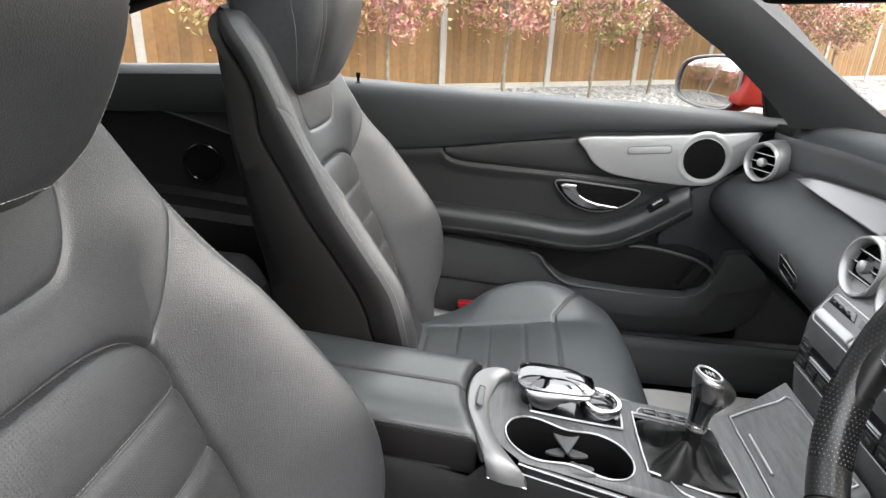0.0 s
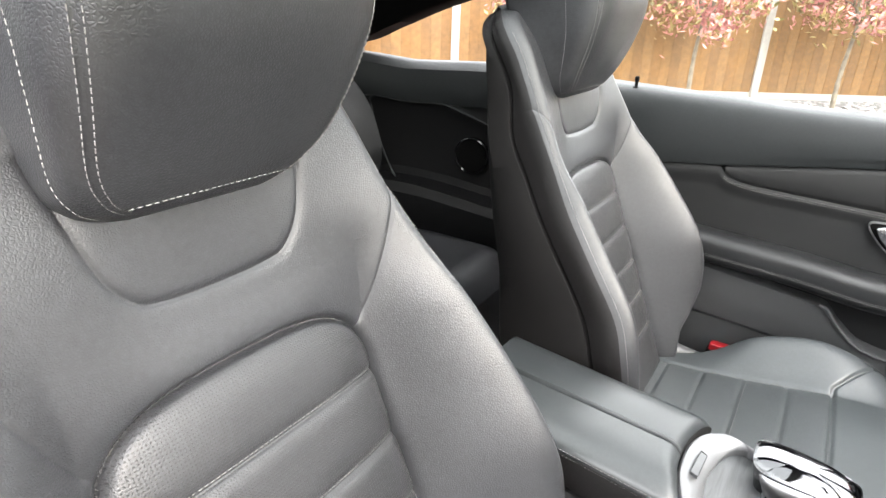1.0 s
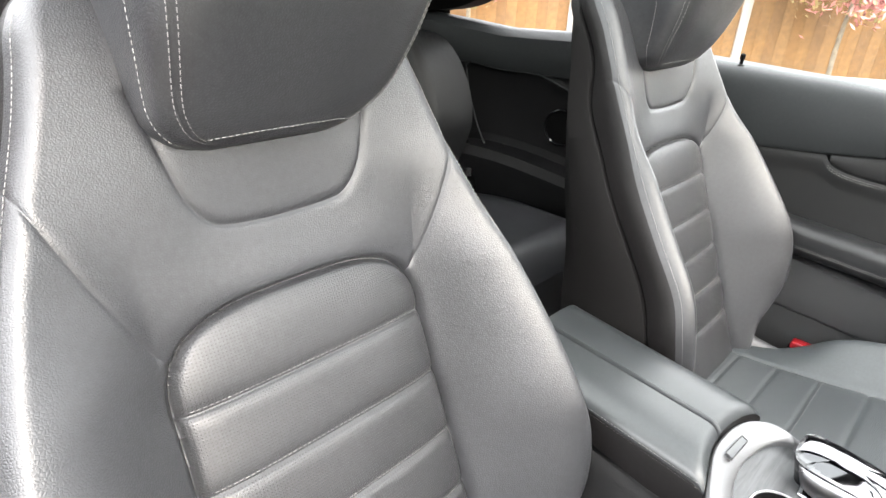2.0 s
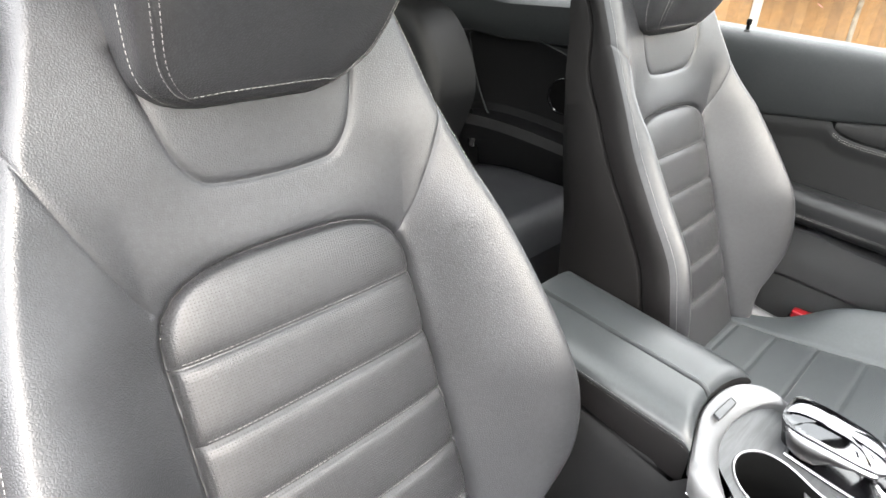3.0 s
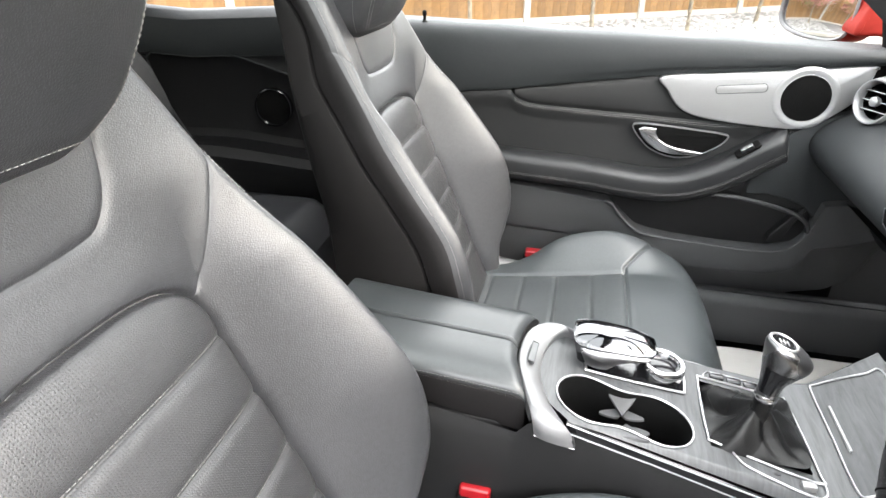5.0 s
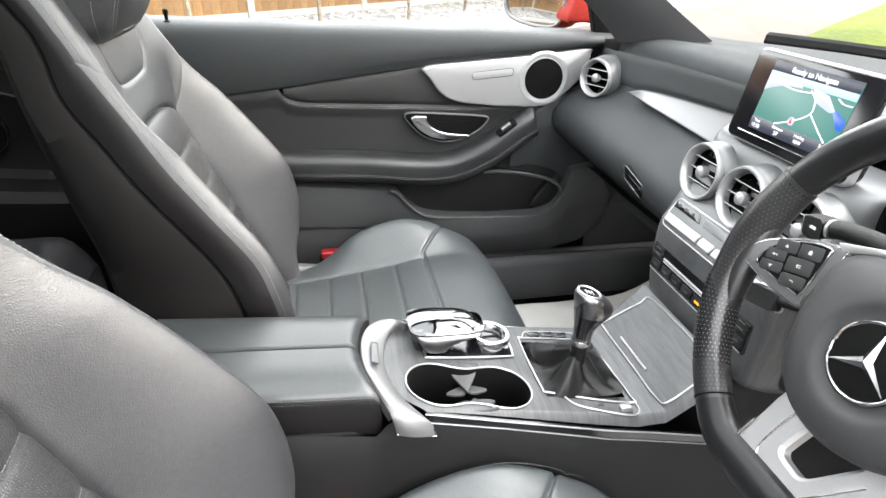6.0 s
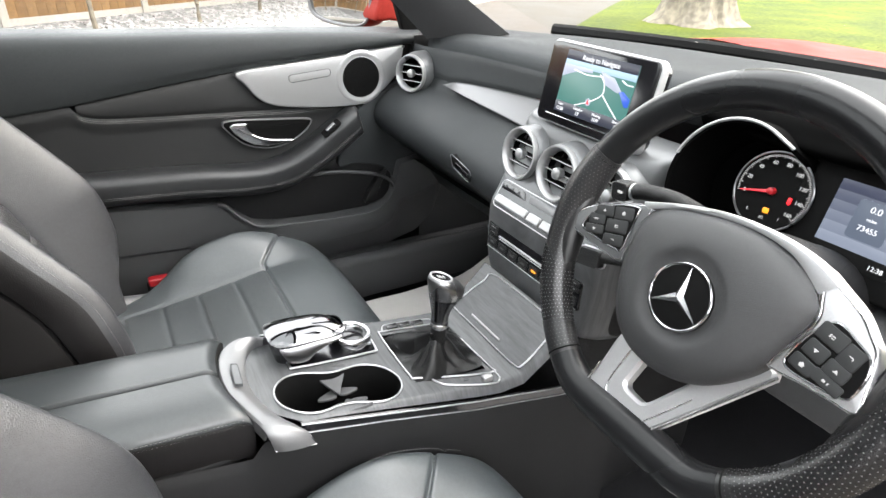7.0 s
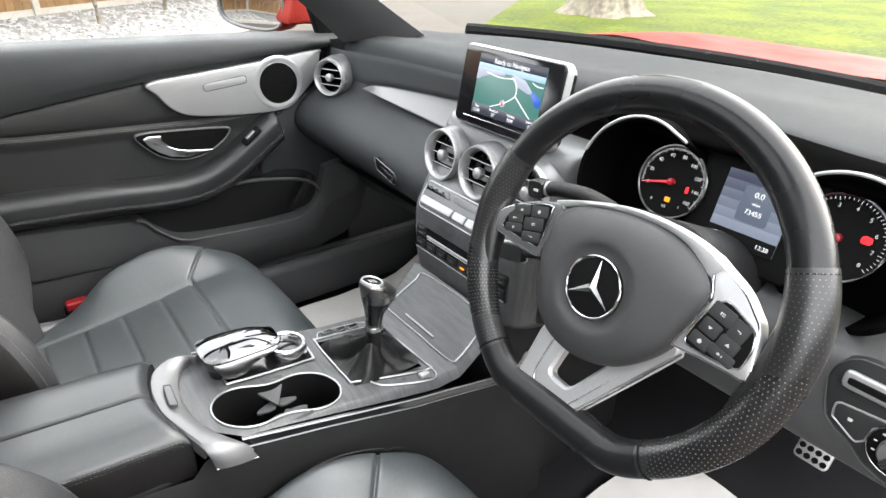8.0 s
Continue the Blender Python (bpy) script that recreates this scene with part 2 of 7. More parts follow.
DISPLAY_DARK = glow("display_slate", (0.09, 0.11, 0.15), 0.175)
WARN_RED = glow("warning_red", (0.9, 0.02, 0.03), 0.28)
WARN_AMBER = glow("warning_amber", (0.95, 0.33, 0.02), 0.24)
NEEDLE = glow("needle_red", (0.8, 0.03, 0.05), 0.175)


# ---- mesh helpers ----
BASE = {}


def thing(name, loc, label, category, group="", kind=""):
    """An Empty at the base of a thing; parts below it are given in world places."""
    ob = new(name)
    ob.empty_display_size = 0.05
    ob.location = loc
    BASE[ob.name] = Vector(loc)
    return tagged(ob, label, category, group, kind)


def sheet(name, V, F, material, parent=None, label="", smooth=True, normals=None):
    """Links vertices and faces, given in world places, as one mesh object."""
    base = BASE[parent.name] if parent else Vector((0, 0, 0))
    V = np.asarray(V, float).reshape(-1, 3) - np.array(base)
    me = bpy.data.meshes.new(name)
    me.from_pydata(V.tolist(), [], [list(map(int, f)) for f in F])
    me.materials.append(material)
    if normals is None:
        bm = bmesh.new()
        bm.from_mesh(me)
        bmesh.ops.recalc_face_normals(bm, faces=bm.faces)
        bm.to_mesh(me)
        bm.free()
    else:
        me.polygons.foreach_set("use_smooth", [True] * len(me.polygons))
        me.normals_split_custom_set_from_vertices(np.asarray(normals, float).tolist())
    if smooth and normals is None:
        me.polygons.foreach_set("use_smooth", [True] * len(me.polygons))
        me.set_sharp_from_angle(angle=radians(38))
    ob = new(name, me)
    if parent:
        ob.parent = parent
        BASE[ob.name] = base
    if label:
        ob["label"] = label
    return ob


def own(ob, label, category, group="", kind=""):
    return tagged(ob, label, category, group, kind)


def join(*parts):
    V, F = [], []
    for v, f in parts:
        o = sum(len(x) for x in V)
        V.append(np.asarray(v, float).reshape(-1, 3))
        F += [[i + o for i in q] for q in f]
    return np.vstack(V), F


def grid(P, cu=False, cv=False):
    """Quads over an (m, n, 3) array of places."""
    m, n = P.shape[:2]
    F = []
    for i in range(m if cu else m - 1):
        for j in range(n if cv else n - 1):
            i2, j2 = (i + 1) % m, (j + 1) % n
            F.append((i * n + j, i2 * n + j, i2 * n + j2, i * n + j2))
    return P.reshape(-1, 3), F


def crom(pts, n=8, closed=False):
    """A smooth curve through control points."""
    p = np.asarray(pts, float)
    k = len(p)
    out = []
    for i in range(k if closed else k - 1):
        a, b, c, d = (p[(i + j) % k] if closed else p[min(max(i + j, 0), k - 1)] for j in (-1, 0, 1, 2))
        for s in np.arange(n) / n:
            out.append(0.5 * (2 * b + (c - a) * s + (2 * a - 5 * b + 4 * c - d) * s * s + (3 * b - a - 3 * c + d) * s ** 3))
    if not closed:
        out.append(p[-1])
    return np.array(out)


def even(path, step, closed=False):
    p = np.asarray(path, float)
    if closed:
        p = np.vstack([p, p[:1]])
    d = np.r_[0, np.cumsum(np.linalg.norm(np.diff(p, axis=0), axis=1))]
    n = max(2, int(round(d[-1] / step)) + 1)
    s = np.linspace(0, d[-1], n)
    q = np.stack([np.interp(s, d, p[:, i]) for i in range(p.shape[1])], 1)
    return q[:-1] if closed else q


def tube(path, r, seg=10, closed=False, squash=1.0, up=(0, 0, 1)):
    """A round bar along a path; r may change along it."""
    p = np.asarray(path, float)
    k = len(p)
    r = np.broadcast_to(r, (k,))
    t = np.roll(p, -1, 0) - np.roll(p, 1, 0) if closed else np.gradient(p, axis=0)
    t /= np.linalg.norm(t, axis=1)[:, None] + 1e-12
    u = np.array(up, float)
    rings = []
    for i in range(k):
        a = np.cross(t[i], u)
        if np.linalg.norm(a) < 1e-4:
            a = np.cross(t[i], (1, 0.1, 0))
        a /= np.linalg.norm(a)
        b = np.cross(a, t[i])
        th = np.linspace(0, 2 * np.pi, seg, endpoint=False)
        rings.append(p[i] + r[i] * (np.outer(np.cos(th), a) + squash * np.outer(np.sin(th), b)))
    V, F = grid(np.array(rings), cu=closed, cv=True)
    if not closed:
        F += [list(range(seg))[::-1], list(range((k - 1) * seg, k * seg))]
    return V, F


def basis(origin, xa, ya):
    """A 4 x 4 frame from an origin and two axes (the second is made square to the first)."""
    x = Vector(xa).normalized()
    z = x.cross(Vector(ya)).normalized()
    y = z.cross(x)
    m = Matrix((x, y, z)).transposed().to_4x4()
    m.translation = origin
    return m


def put(m, V):
    V = np.asarray(V, float).reshape(-1, 3)
    A = np.array(m)
    return V @ A[:3, :3].T + A[:3, 3]


def lathe(profile, m, seg=40):
    """Turns (radius, height) about the frame's z."""
    th = np.linspace(0, 2 * np.pi, seg, endpoint=False)
    P = np.array([[(r * np.cos(a), r * np.sin(a), z) for a in th] for r, z in profile])
    V, F = grid(P, cv=True)
    if profile[0][0] < 0.006:
        F.append(list(range(seg))[::-1])
    if profile[-1][0] < 0.016:
        F.append(list(range((len(profile) - 1) * seg, len(profile) * seg)))
    return put(m, V), F


def inset(poly, d):
    p = np.asarray(poly, float)
    t = np.roll(p, -1, 0) - np.roll(p, 1, 0)
    t /= np.linalg.norm(t, axis=1)[:, None] + 1e-12
    area = np.sum(p[:, 0] * np.roll(p[:, 1], -1) - np.roll(p[:, 0], -1) * p[:, 1])
    nrm = np.stack([-t[:, 1], t[:, 0]], 1) * np.sign(area)
    return p + nrm * d


def plate(poly, m, t=0.01, b=0.003, dome=0.0):
    """A plate with a rounded rim: outline in the frame's xy, its top at z = 0, its underside at -t."""
    p = np.asarray(poly, float)
    rows = [(0, -t), (0, -b)] + [(b * (1 - np.cos(a)), -b + b * np.sin(a)) for a in np.radians((30, 60, 90))]
    if dome:
        rows += [(b + dome * 2, dome * 0.5), (b + dome * 5, dome)]
    P = np.array([np.c_[inset(p, d), np.full(len(p), z)] for d, z in rows])
    V, F = grid(P, cv=True)
    n = len(p)
    F += [list(range((len(rows) - 1) * n, len(rows) * n)), list(range(n))[::-1]]
    return put(m, V), F


def ring_plate(outer, inner, m, t=0.004, b=0.001):
    """A flat frame between two outlines with as many points each."""
    o, i = np.asarray(outer, float), np.asarray(inner, float)
    rows = [np.c_[o, np.full(len(o), -t)], np.c_[o, np.full(len(o), -b)], np.c_[inset(o, b), np.zeros(len(o))],
            np.c_[inset(i, -b), np.zeros(len(i))], np.c_[i, np.full(len(i), -b)], np.c_[i, np.full(len(i), -t)]]
    V, F = grid(np.array(rows), cu=True, cv=True)
    return put(m, V), F


def rounded(w, h, r, n=6):
    """A rounded rectangle's outline about the origin."""
    out = []
    for cx, cy, a0 in ((w / 2 - r, h / 2 - r, 0), (-w / 2 + r, h / 2 - r, 90), (-w / 2 + r, -h / 2 + r, 180), (w / 2 - r, -h / 2 + r, 270)):
        for a in np.linspace(a0, a0 + 90, n):
            out.append((cx + r * np.cos(np.radians(a)), cy + r * np.sin(np.radians(a))))
    return np.array(out)


def box(m, sx, sy, sz, b=0.003):
    """A rounded block centred on the frame."""
    return plate(rounded(sx, sy, min(sx, sy) * 0.2 if b else 0.0005), m @ Matrix.Translation((0, 0, sz / 2)), sz, b)


def stitches(path, nrm, length=0.0034, gap=0.0016, w=0.00028, lift=0.0003):
    """Thread dashes along a path on a surface whose outward direction is nrm."""
    p = even(path, length + gap)
    V, F = [], []
    up = np.asarray(nrm, float)
    for k in range(len(p) - 1):
        a = p[k]
        t = (p[k + 1] - p[k]) / (np.linalg.norm(p[k + 1] - p[k]) + 1e-9)
        u = up[min(int(k * len(up) / len(p)), len(up) - 1)] if up.ndim == 2 else up
        s = np.cross(t, u)
        s /= np.linalg.norm(s) + 1e-9
        o = len(V)
        a = a + u * lift
        for d, e, z in ((0, -1, -1), (0, 1, -1), (1, 1, -1), (1, -1, -1), (.12, -.6, 1), (.12, .6, 1), (.88, .6, 1), (.88, -.6, 1)):
            V.append(a + t * d * length + s * e * w + u * z * w)
        F += [[o + i for i in f] for f in ((4, 5, 6, 7), (0, 1, 5, 4), (1, 2, 6, 5), (2, 3, 7, 6), (3, 0, 4, 7))]
    return np.array(V), F


def words(name, body, size, m, material, parent, align="CENTER"):
    """Lettering in the built-in font, as a mesh lying on the frame's xy plane."""
    cu = bpy.data.curves.new(name, "FONT")
    cu.body, cu.size, cu.align_x, cu.align_y, cu.extrude = body, size, align, "CENTER", 0.0002
    tmp = bpy.data.objects.new(name, cu)
    scene.collection.objects.link(tmp)
    me = bpy.data.meshes.new_from_object(tmp)
    bpy.data.objects.remove(tmp)
    bpy.data.curves.remove(cu)
    V = put(m, [v.co for v in me.vertices]) if len(me.vertices) else np.zeros((0, 3))
    F = [list(p.vertices) for p in me.polygons]
    bpy.data.meshes.remove(me)
    return sheet(name, V, F, material, parent, smooth=False)


def soft(x, xs, ys):
    """Smooth values between given ones, without the corners of straight pieces."""
    c = crom(np.stack([xs, ys], 1), 12)
    return np.interp(x, c[:, 0], c[:, 1])


def sstep(a, b, x):
    t = np.clip((x - a) / (b - a), 0, 1)
    return t * t * (3 - 2 * t)


def dist_line(S, H, pts):
    """Distance of a field of points from a polyline."""
    d = np.full(S.shape, 9.0)
    for (ax, ay), (bx, by) in zip(pts[:-1], pts[1:]):
        vx, vy = bx - ax, by - ay
        k = np.clip(((S - ax) * vx + (H - ay) * vy) / (vx * vx + vy * vy), 0, 1)
        d = np.minimum(d, np.hypot(S - ax - k * vx, H - ay - k * vy))
    return d


# ---- large structure: ground, floor, roof, pillars ----
def ground():
    n = 60
    a = np.linspace(-1, 1, n)
    X, Y = np.meshgrid(np.sign(a) * np.abs(a) ** 3 * 150, np.sign(a) * np.abs(a) ** 3 * 150, indexing="ij")
    Z = 0.02 * np.sin(X * 0.7) * np.cos(Y * 0.5) * (np.hypot(X, Y) > 4)
    V, F = grid(np.stack([X, Y, Z], -1))
    own(sheet("ground", V, F, DRIVE), "beige gravel drive reaching the horizon", "ground", kind="structure")


ground()

FLOOR_Z = 0.27


def slab(name, m, sx, sy, sz, material, label, category, b=0.01):
    V, F = box(m, sx, sy, sz, b)
    return own(sheet(name, V, F, material), label, category, kind="structure")


# Unseen wall, added to block light from behind the camera.
slab("blocker_behind", pose(-0.5, -5.5, 1.1), 22, 0.2, 2.2, BLOCKER_DARK, "unseen plain dark wall, added to block light from behind", "wall")
slab("floor", pose(0.1, 0.688, FLOOR_Z - 0.02), 3.4, 1.52, 0.04, CARPET, "black carpeted car floor", "floor")
# cabin shell: outer sides below the windows, rear bulkhead, firewall
slab("wall_left", pose(-0.15, 1.56, 0.58, 0, 0, 0), 2.9, 0.03, 0.72, PAINT, "red outer body side of the car", "car body")
slab("wall_side", pose(0.45, 1.485, 0.5), 1.75, 0.02, 0.5, GREY_PLASTIC, "charcoal footwell side lining", "footwell lining")
# Unseen driver's-side body, left windowless to keep the rear cabin dark.
slab("wall_right", pose(-1.13, -0.085, 0.80), 1.28, 0.03, 1.06, PLASTIC, "unseen dark side lining behind the driver's seat, blocking light from the rear", "wall")
slab("wall_right_outer", pose(-1.13, -0.125, 0.78), 1.30, 0.04, 1.06, PAINT, "unseen red rear body side behind the driver's door", "car body")
slab("wall_rear", pose(-1.75, 0.688, 0.62), 0.05, 1.7, 0.75, CARPET, "dark rear bulkhead of the cabin", "wall")
slab("wall_front", pose(1.28, 0.688, 0.58), 0.05, 1.75, 0.72, CARPET, "dark firewall ahead of the footwells", "wall")


def roof():
    X = np.linspace(-1.05, 0.25, 26)
    Y = np.linspace(-1, 1, 22)
    def zed(x, v):
        return 1.40 - 0.13 * ((x + 0.35) / 0.8) ** 2 - 0.07 * np.abs(v) ** 3
    P = np.array([[(x, 0.688 + v * (0.60 - 0.03 * abs(x)), zed(x, v)) for v in Y] for x in X])
    # Unseen roof opening, added so daylight falls on the seats and console.
    cell = [(i, j) for i in range(25) for j in range(21) if not (-0.62 < X[i] < 0.19 and 2 <= j <= 18)]
    F = [(i * 22 + j, (i + 1) * 22 + j, (i + 1) * 22 + j + 1, i * 22 + j + 1) for i, j in cell]
    V = P.reshape(-1, 3)
    pane = [(i * 22 + j, (i + 1) * 22 + j, (i + 1) * 22 + j + 1, i * 22 + j + 1) for i in range(25) for j in range(21) if (i, j) not in cell]
    own(sheet("added_roof_pane", V + [0, 0, 0.02], pane, TINTED), "unseen tinted roof panel, added to let in top light", "glass roof", kind="structure")
    V2, F2 = V + [0, 0, 0.04], F
    own(sheet("ceiling", *join((V, F), (V2, F2)), LINER), "grey fabric headliner under the car roof", "headliner", kind="structure")


roof()


def rear_window():
    v = np.linspace(-1, 1, 20)
    top = np.stack([-1.04 + 0 * v, 0.688 + 0.54 * v, 1.285 - 0.07 * np.abs(v) ** 3], 1)
    low = np.stack([-1.74 + 0.06 * v * v, 0.688 + 0.66 * v, 0.985 + 0 * v], 1)
    rows = [top * (1 - k) + low * k + np.array([0, 0, 0.05 * k * (1 - k)]) for k in np.linspace(0, 1, 9)]
    # Unseen pane; its heavy tint is there to hold sky light off the rear.
    own(sheet("window_4", *grid(np.array(rows)), DIM_GLASS), "unseen rear window, tinted dark to keep the rear cabin dim", "rear window", kind="structure")


rear_window()


def band(name, a, b, c, d, material, label, category, n=20, t=0.03):
    """A trim strip between two rails, each a smooth curve; c and d lie behind them."""
    A, B = crom(a, n), crom(b, n)
    C, D = crom(c, n), crom(d, n)
    rows = [D, A]
    for s in np.linspace(0.06, 0.94, 9):
        bow = np.sin(s * np.pi)
        rows.append(A * (1 - s) + B * s + (A - D) * 0.0 + (np.array([0, -1, 0]) * 0.010 * bow))
    rows += [B, C]
    V, F = grid(np.array(rows), cu=True)
    return own(sheet(name, V, F, material), label, category, kind="structure")


# windscreen pillar on the passenger's side
band("trim_pillar", [(0.24, 1.235, 1.255), (0.357, 1.262, 1.177), (0.437, 1.28, 1.128), (0.52, 1.30, 1.067), (0.612, 1.33, 0.990)],
     [(0.31, 1.20, 1.32), (0.38, 1.208, 1.268), (0.480, 1.217, 1.204), (0.66, 1.24, 1.085), (0.80, 1.26, 1.0)],
     [(0.33, 1.25, 1.34), (0.42, 1.26, 1.285), (0.52, 1.27, 1.215), (0.68, 1.29, 1.09), (0.83, 1.32, 1.0)],
     [(0.25, 1.30, 1.255), (0.375, 1.30, 1.175), (0.455, 1.32, 1.128), (0.545, 1.35, 1.067), (0.635, 1.38, 0.990)],
     PILLAR, "charcoal windscreen pillar trim above the dashboard", "pillar")
# rear pillar and roof rail round the quarter window
band("trim_rail", [(-1.25, 1.20, 1.06), (-1.05, 1.272, 1.085), (-0.93, 1.28, 1.128), (-0.75, 1.28, 1.19), (-0.4, 1.268, 1.275), (0.26, 1.235, 1.30)],
     [(-1.34, 1.02, 1.22), (-1.12, 1.10, 1.26), (-0.8, 1.15, 1.33), (-0.4, 1.16, 1.37), (0.0, 1.15, 1.375), (0.30, 1.15, 1.345)],
     [(-1.34, 1.06, 1.26), (-1.12, 1.14, 1.30), (-0.8, 1.19, 1.37), (-0.4, 1.20, 1.41), (0.0, 1.19, 1.41), (0.30, 1.19, 1.38)],
     [(-1.25, 1.27, 1.06), (-1.05, 1.34, 1.085), (-0.93, 1.35, 1.128), (-0.75, 1.35, 1.19), (-0.4, 1.338, 1.275), (0.26, 1.30, 1.30)],
     BLACK, "dark roof rail trim over the side windows", "roof rail")
band("trim_rear_pillar", [(-1.12, 1.255, 1.085), (-1.2, 1.23, 1.12), (-1.3, 1.17, 1.15)], [(-1.15, 1.2, 0.9), (-1.4, 1.1, 0.95), (-1.6, 1.0, 1.0)],
     [(-1.15, 1.36, 0.9), (-1.4, 1.26, 0.95), (-1.6, 1.16, 1.0)], [(-1.12, 1.34, 1.085), (-1.2, 1.32, 1.12), (-1.3, 1.25, 1.15)],
     BLACK, "dark rear pillar trim beside the rear seat", "pillar")


# ---- seats ----
SEAT_O = np.array([-0.155, 0.318, 0.55])
SEAT_A = radians(22.3)
SEAT_H = np.array([-math.sin(SEAT_A), 0, math.cos(SEAT_A)])
SEAT_N = np.array([math.cos(SEAT_A), 0, math.sin(SEAT_A)])
HH = (-0.05, 0.0, 0.03, 0.08, 0.14, 0.20, 0.28, 0.36, 0.43, 0.50, 0.56, 0.60, 0.63, 0.655, 0.675, 0.69)
WW = (0.1833, 0.1983, 0.2124, 0.2357, 0.2449, 0.2385, 0.2321, 0.2195, 0.2001, 0.183, 0.1713, 0.1635, 0.1574, 0.1438, 0.1178, 0.0812)
EE = (0.027, 0.042, 0.0613, 0.0887, 0.1046, 0.1082, 0.0916, 0.0725, 0.0585, 0.0446, 0.0365, 0.0305, 0.0225, 0.0125, 0.0005, -0.0155)
BB = (-0.17, -0.165, -0.162, -0.158, -0.150, -0.138, -0.116, -0.108, -0.104, -0.096, -0.083, -0.070, -0.055, -0.05, -0.05, -0.05)


def seat_pt(s, h, n):
    s, h, n = np.broadcast_arrays(s, h, n)
    return SEAT_O + s[..., None] * np.array([0, 1, 0]) + h[..., None] * SEAT_H + n[..., None] * SEAT_N


def insert_sdf(S, H):
    """Below nought inside the ribbed insert of the backrest."""
    wi = 0.136 - 0.005 * sstep(0.1, 0.33, H)
    up = np.clip(H - 0.318, 0, None) / 0.084
    q = (np.abs(S / wi) ** 3.2 + up ** 3.2) ** (1 / 3.2)
    return (q - 1) * 0.11


RIBS = (0.325, 0.254, 0.184, 0.115, 0.047)
PANEL = crom([(-0.104, 0.575), (-0.094, 0.53), (-0.083, 0.492), (-0.066, 0.470), (-0.045, 0.464), (0.0, 0.462), (0.045, 0.464), (0.066, 0.470), (0.083, 0.492), (0.094, 0.53), (0.104, 0.575)], 6)
SEAM_R = crom([(0.122, 0.366), (0.139, 0.390), (0.155, 0.424), (0.171, 0.460), (0.184, 0.495), (0.198, 0.535)], 6)


def half_back(H, sgn, wide=0.0):
    """Half the backrest's width; the side at the driver's door is fuller."""
    return soft(H, HH, WW) + wide * (np.asarray(sgn) < 0) * soft(H, (-0.05, 0.05, 0.2, 0.35, 0.48, 0.58, 0.69), (0.5, 0.8, 1.0, 1.0, 0.8, 0.3, 0.0))


def back_front(S, H, wide=0.0, mid=0.0):
    """How far the backrest's front stands out; mid shifts the sewn panels sideways."""
    w, e = half_back(H, S, wide), soft(H, HH, EE) - 0.5 * wide * (np.asarray(S) < 0)
    a = np.abs(S)
    n0 = 0.018 * sstep(0.44, 0.56, H) - 0.02 * sstep(0.60, 0.69, H) - 0.008 * (1 - sstep(0.30, 0.46, H))
    start = 0.133 + mid * np.sign(S)
    t = np.clip((a - start) / np.maximum(w - start, 0.02), 0, 1)
    low = 1 - sstep(0.36, 0.50, H)
    prof = low * np.sin(np.clip(t * 1.12, 0, 1) * np.pi / 2) ** 1.3 + (1 - low) * t ** 1.6
    t2 = np.clip(a / np.maximum(w, 0.05), 0, 1)
    n = n0 + (e - n0) * np.where(H > 0.36, low * prof + (1 - low) * t2 ** 2.2, prof)
    n = n - 0.022 * np.clip((a - (w - 0.022)) / 0.022, 0, 1) ** 2.4
    d = insert_sdf(S - mid, H)
    n = n + np.where(d < 0, 0.011 * (1 - np.exp(d / 0.020)), -0.0045 * np.exp(-d / 0.007))
    n = n - 0.0075 * np.exp(-np.abs(d / 0.0030) ** 1.6)
    for r in RIBS:
        up = np.where(H > r, 0.0065, 0.0042)
        n = n - 0.0062 * sstep(0.004, -0.004, d) * np.exp(-np.abs(H - r) / up)
    n = n - 0.0036 * np.exp(-dist_line(S - mid, H, PANEL) / 0.0030)
    n = n - 0.0026 * np.exp(-dist_line(np.abs(S - mid), H, SEAM_R) / 0.0024)
    return n


def cushion_top(X, S):
    """Height of the seat cushion over x (0 at the crease) and across."""
    a = np.abs(S)
    base = soft(X, (-0.05, 0.0, 0.10, 0.24, 0.32, 0.42, 0.47, 0.50), (-0.06, -0.045, -0.035, -0.014, 0.0, 0.0, -0.03, -0.09))
    w = soft(X, (-0.05, 0.05, 0.15, 0.3, 0.42, 0.5), (0.185, 0.212, 0.250, 0.26, 0.25, 0.225))
    crest = soft(X, (-0.05, 0.03, 0.10, 0.17, 0.25, 0.31, 0.36, 0.42, 0.5), (0.0, 0.002, 0.014, 0.050, 0.061, 0.052, 0.036, 0.012, 0.0))
    t = np.clip((a - 0.135) / np.maximum(w - 0.135, 0.02), 0, 1)
    z = base + crest * np.sin(np.clip(t * 1.15, 0, 1) * np.pi / 2) ** 1.5
    z = z - 0.03 * np.clip((a - (w - 0.03)) / 0.03, 0, 1) ** 2.2
    ins = a - 0.14
    front = np.abs(X - 0.315 - 0.9 * np.clip(a - 0.155, 0, None))
    z = z - 0.006 * np.exp(-(ins / 0.004) ** 2) * sstep(0.322, 0.308, X)
    z = z - 0.006 * np.exp(-(front / 0.0036) ** 2) * sstep(0.262, 0.240, a)
    z = z + np.where(a < 0.14, 0.006 * (1 - np.exp(ins / 0.02)), 0) * sstep(0.330, 0.300, X)
    for r in (0.03, 0.10, 0.17, 0.245):
        z = z - 0.0032 * sstep(0.14, 0.13, a) * np.exp(-np.abs((X - r) / 0.004) ** 1.5)
    return z, w


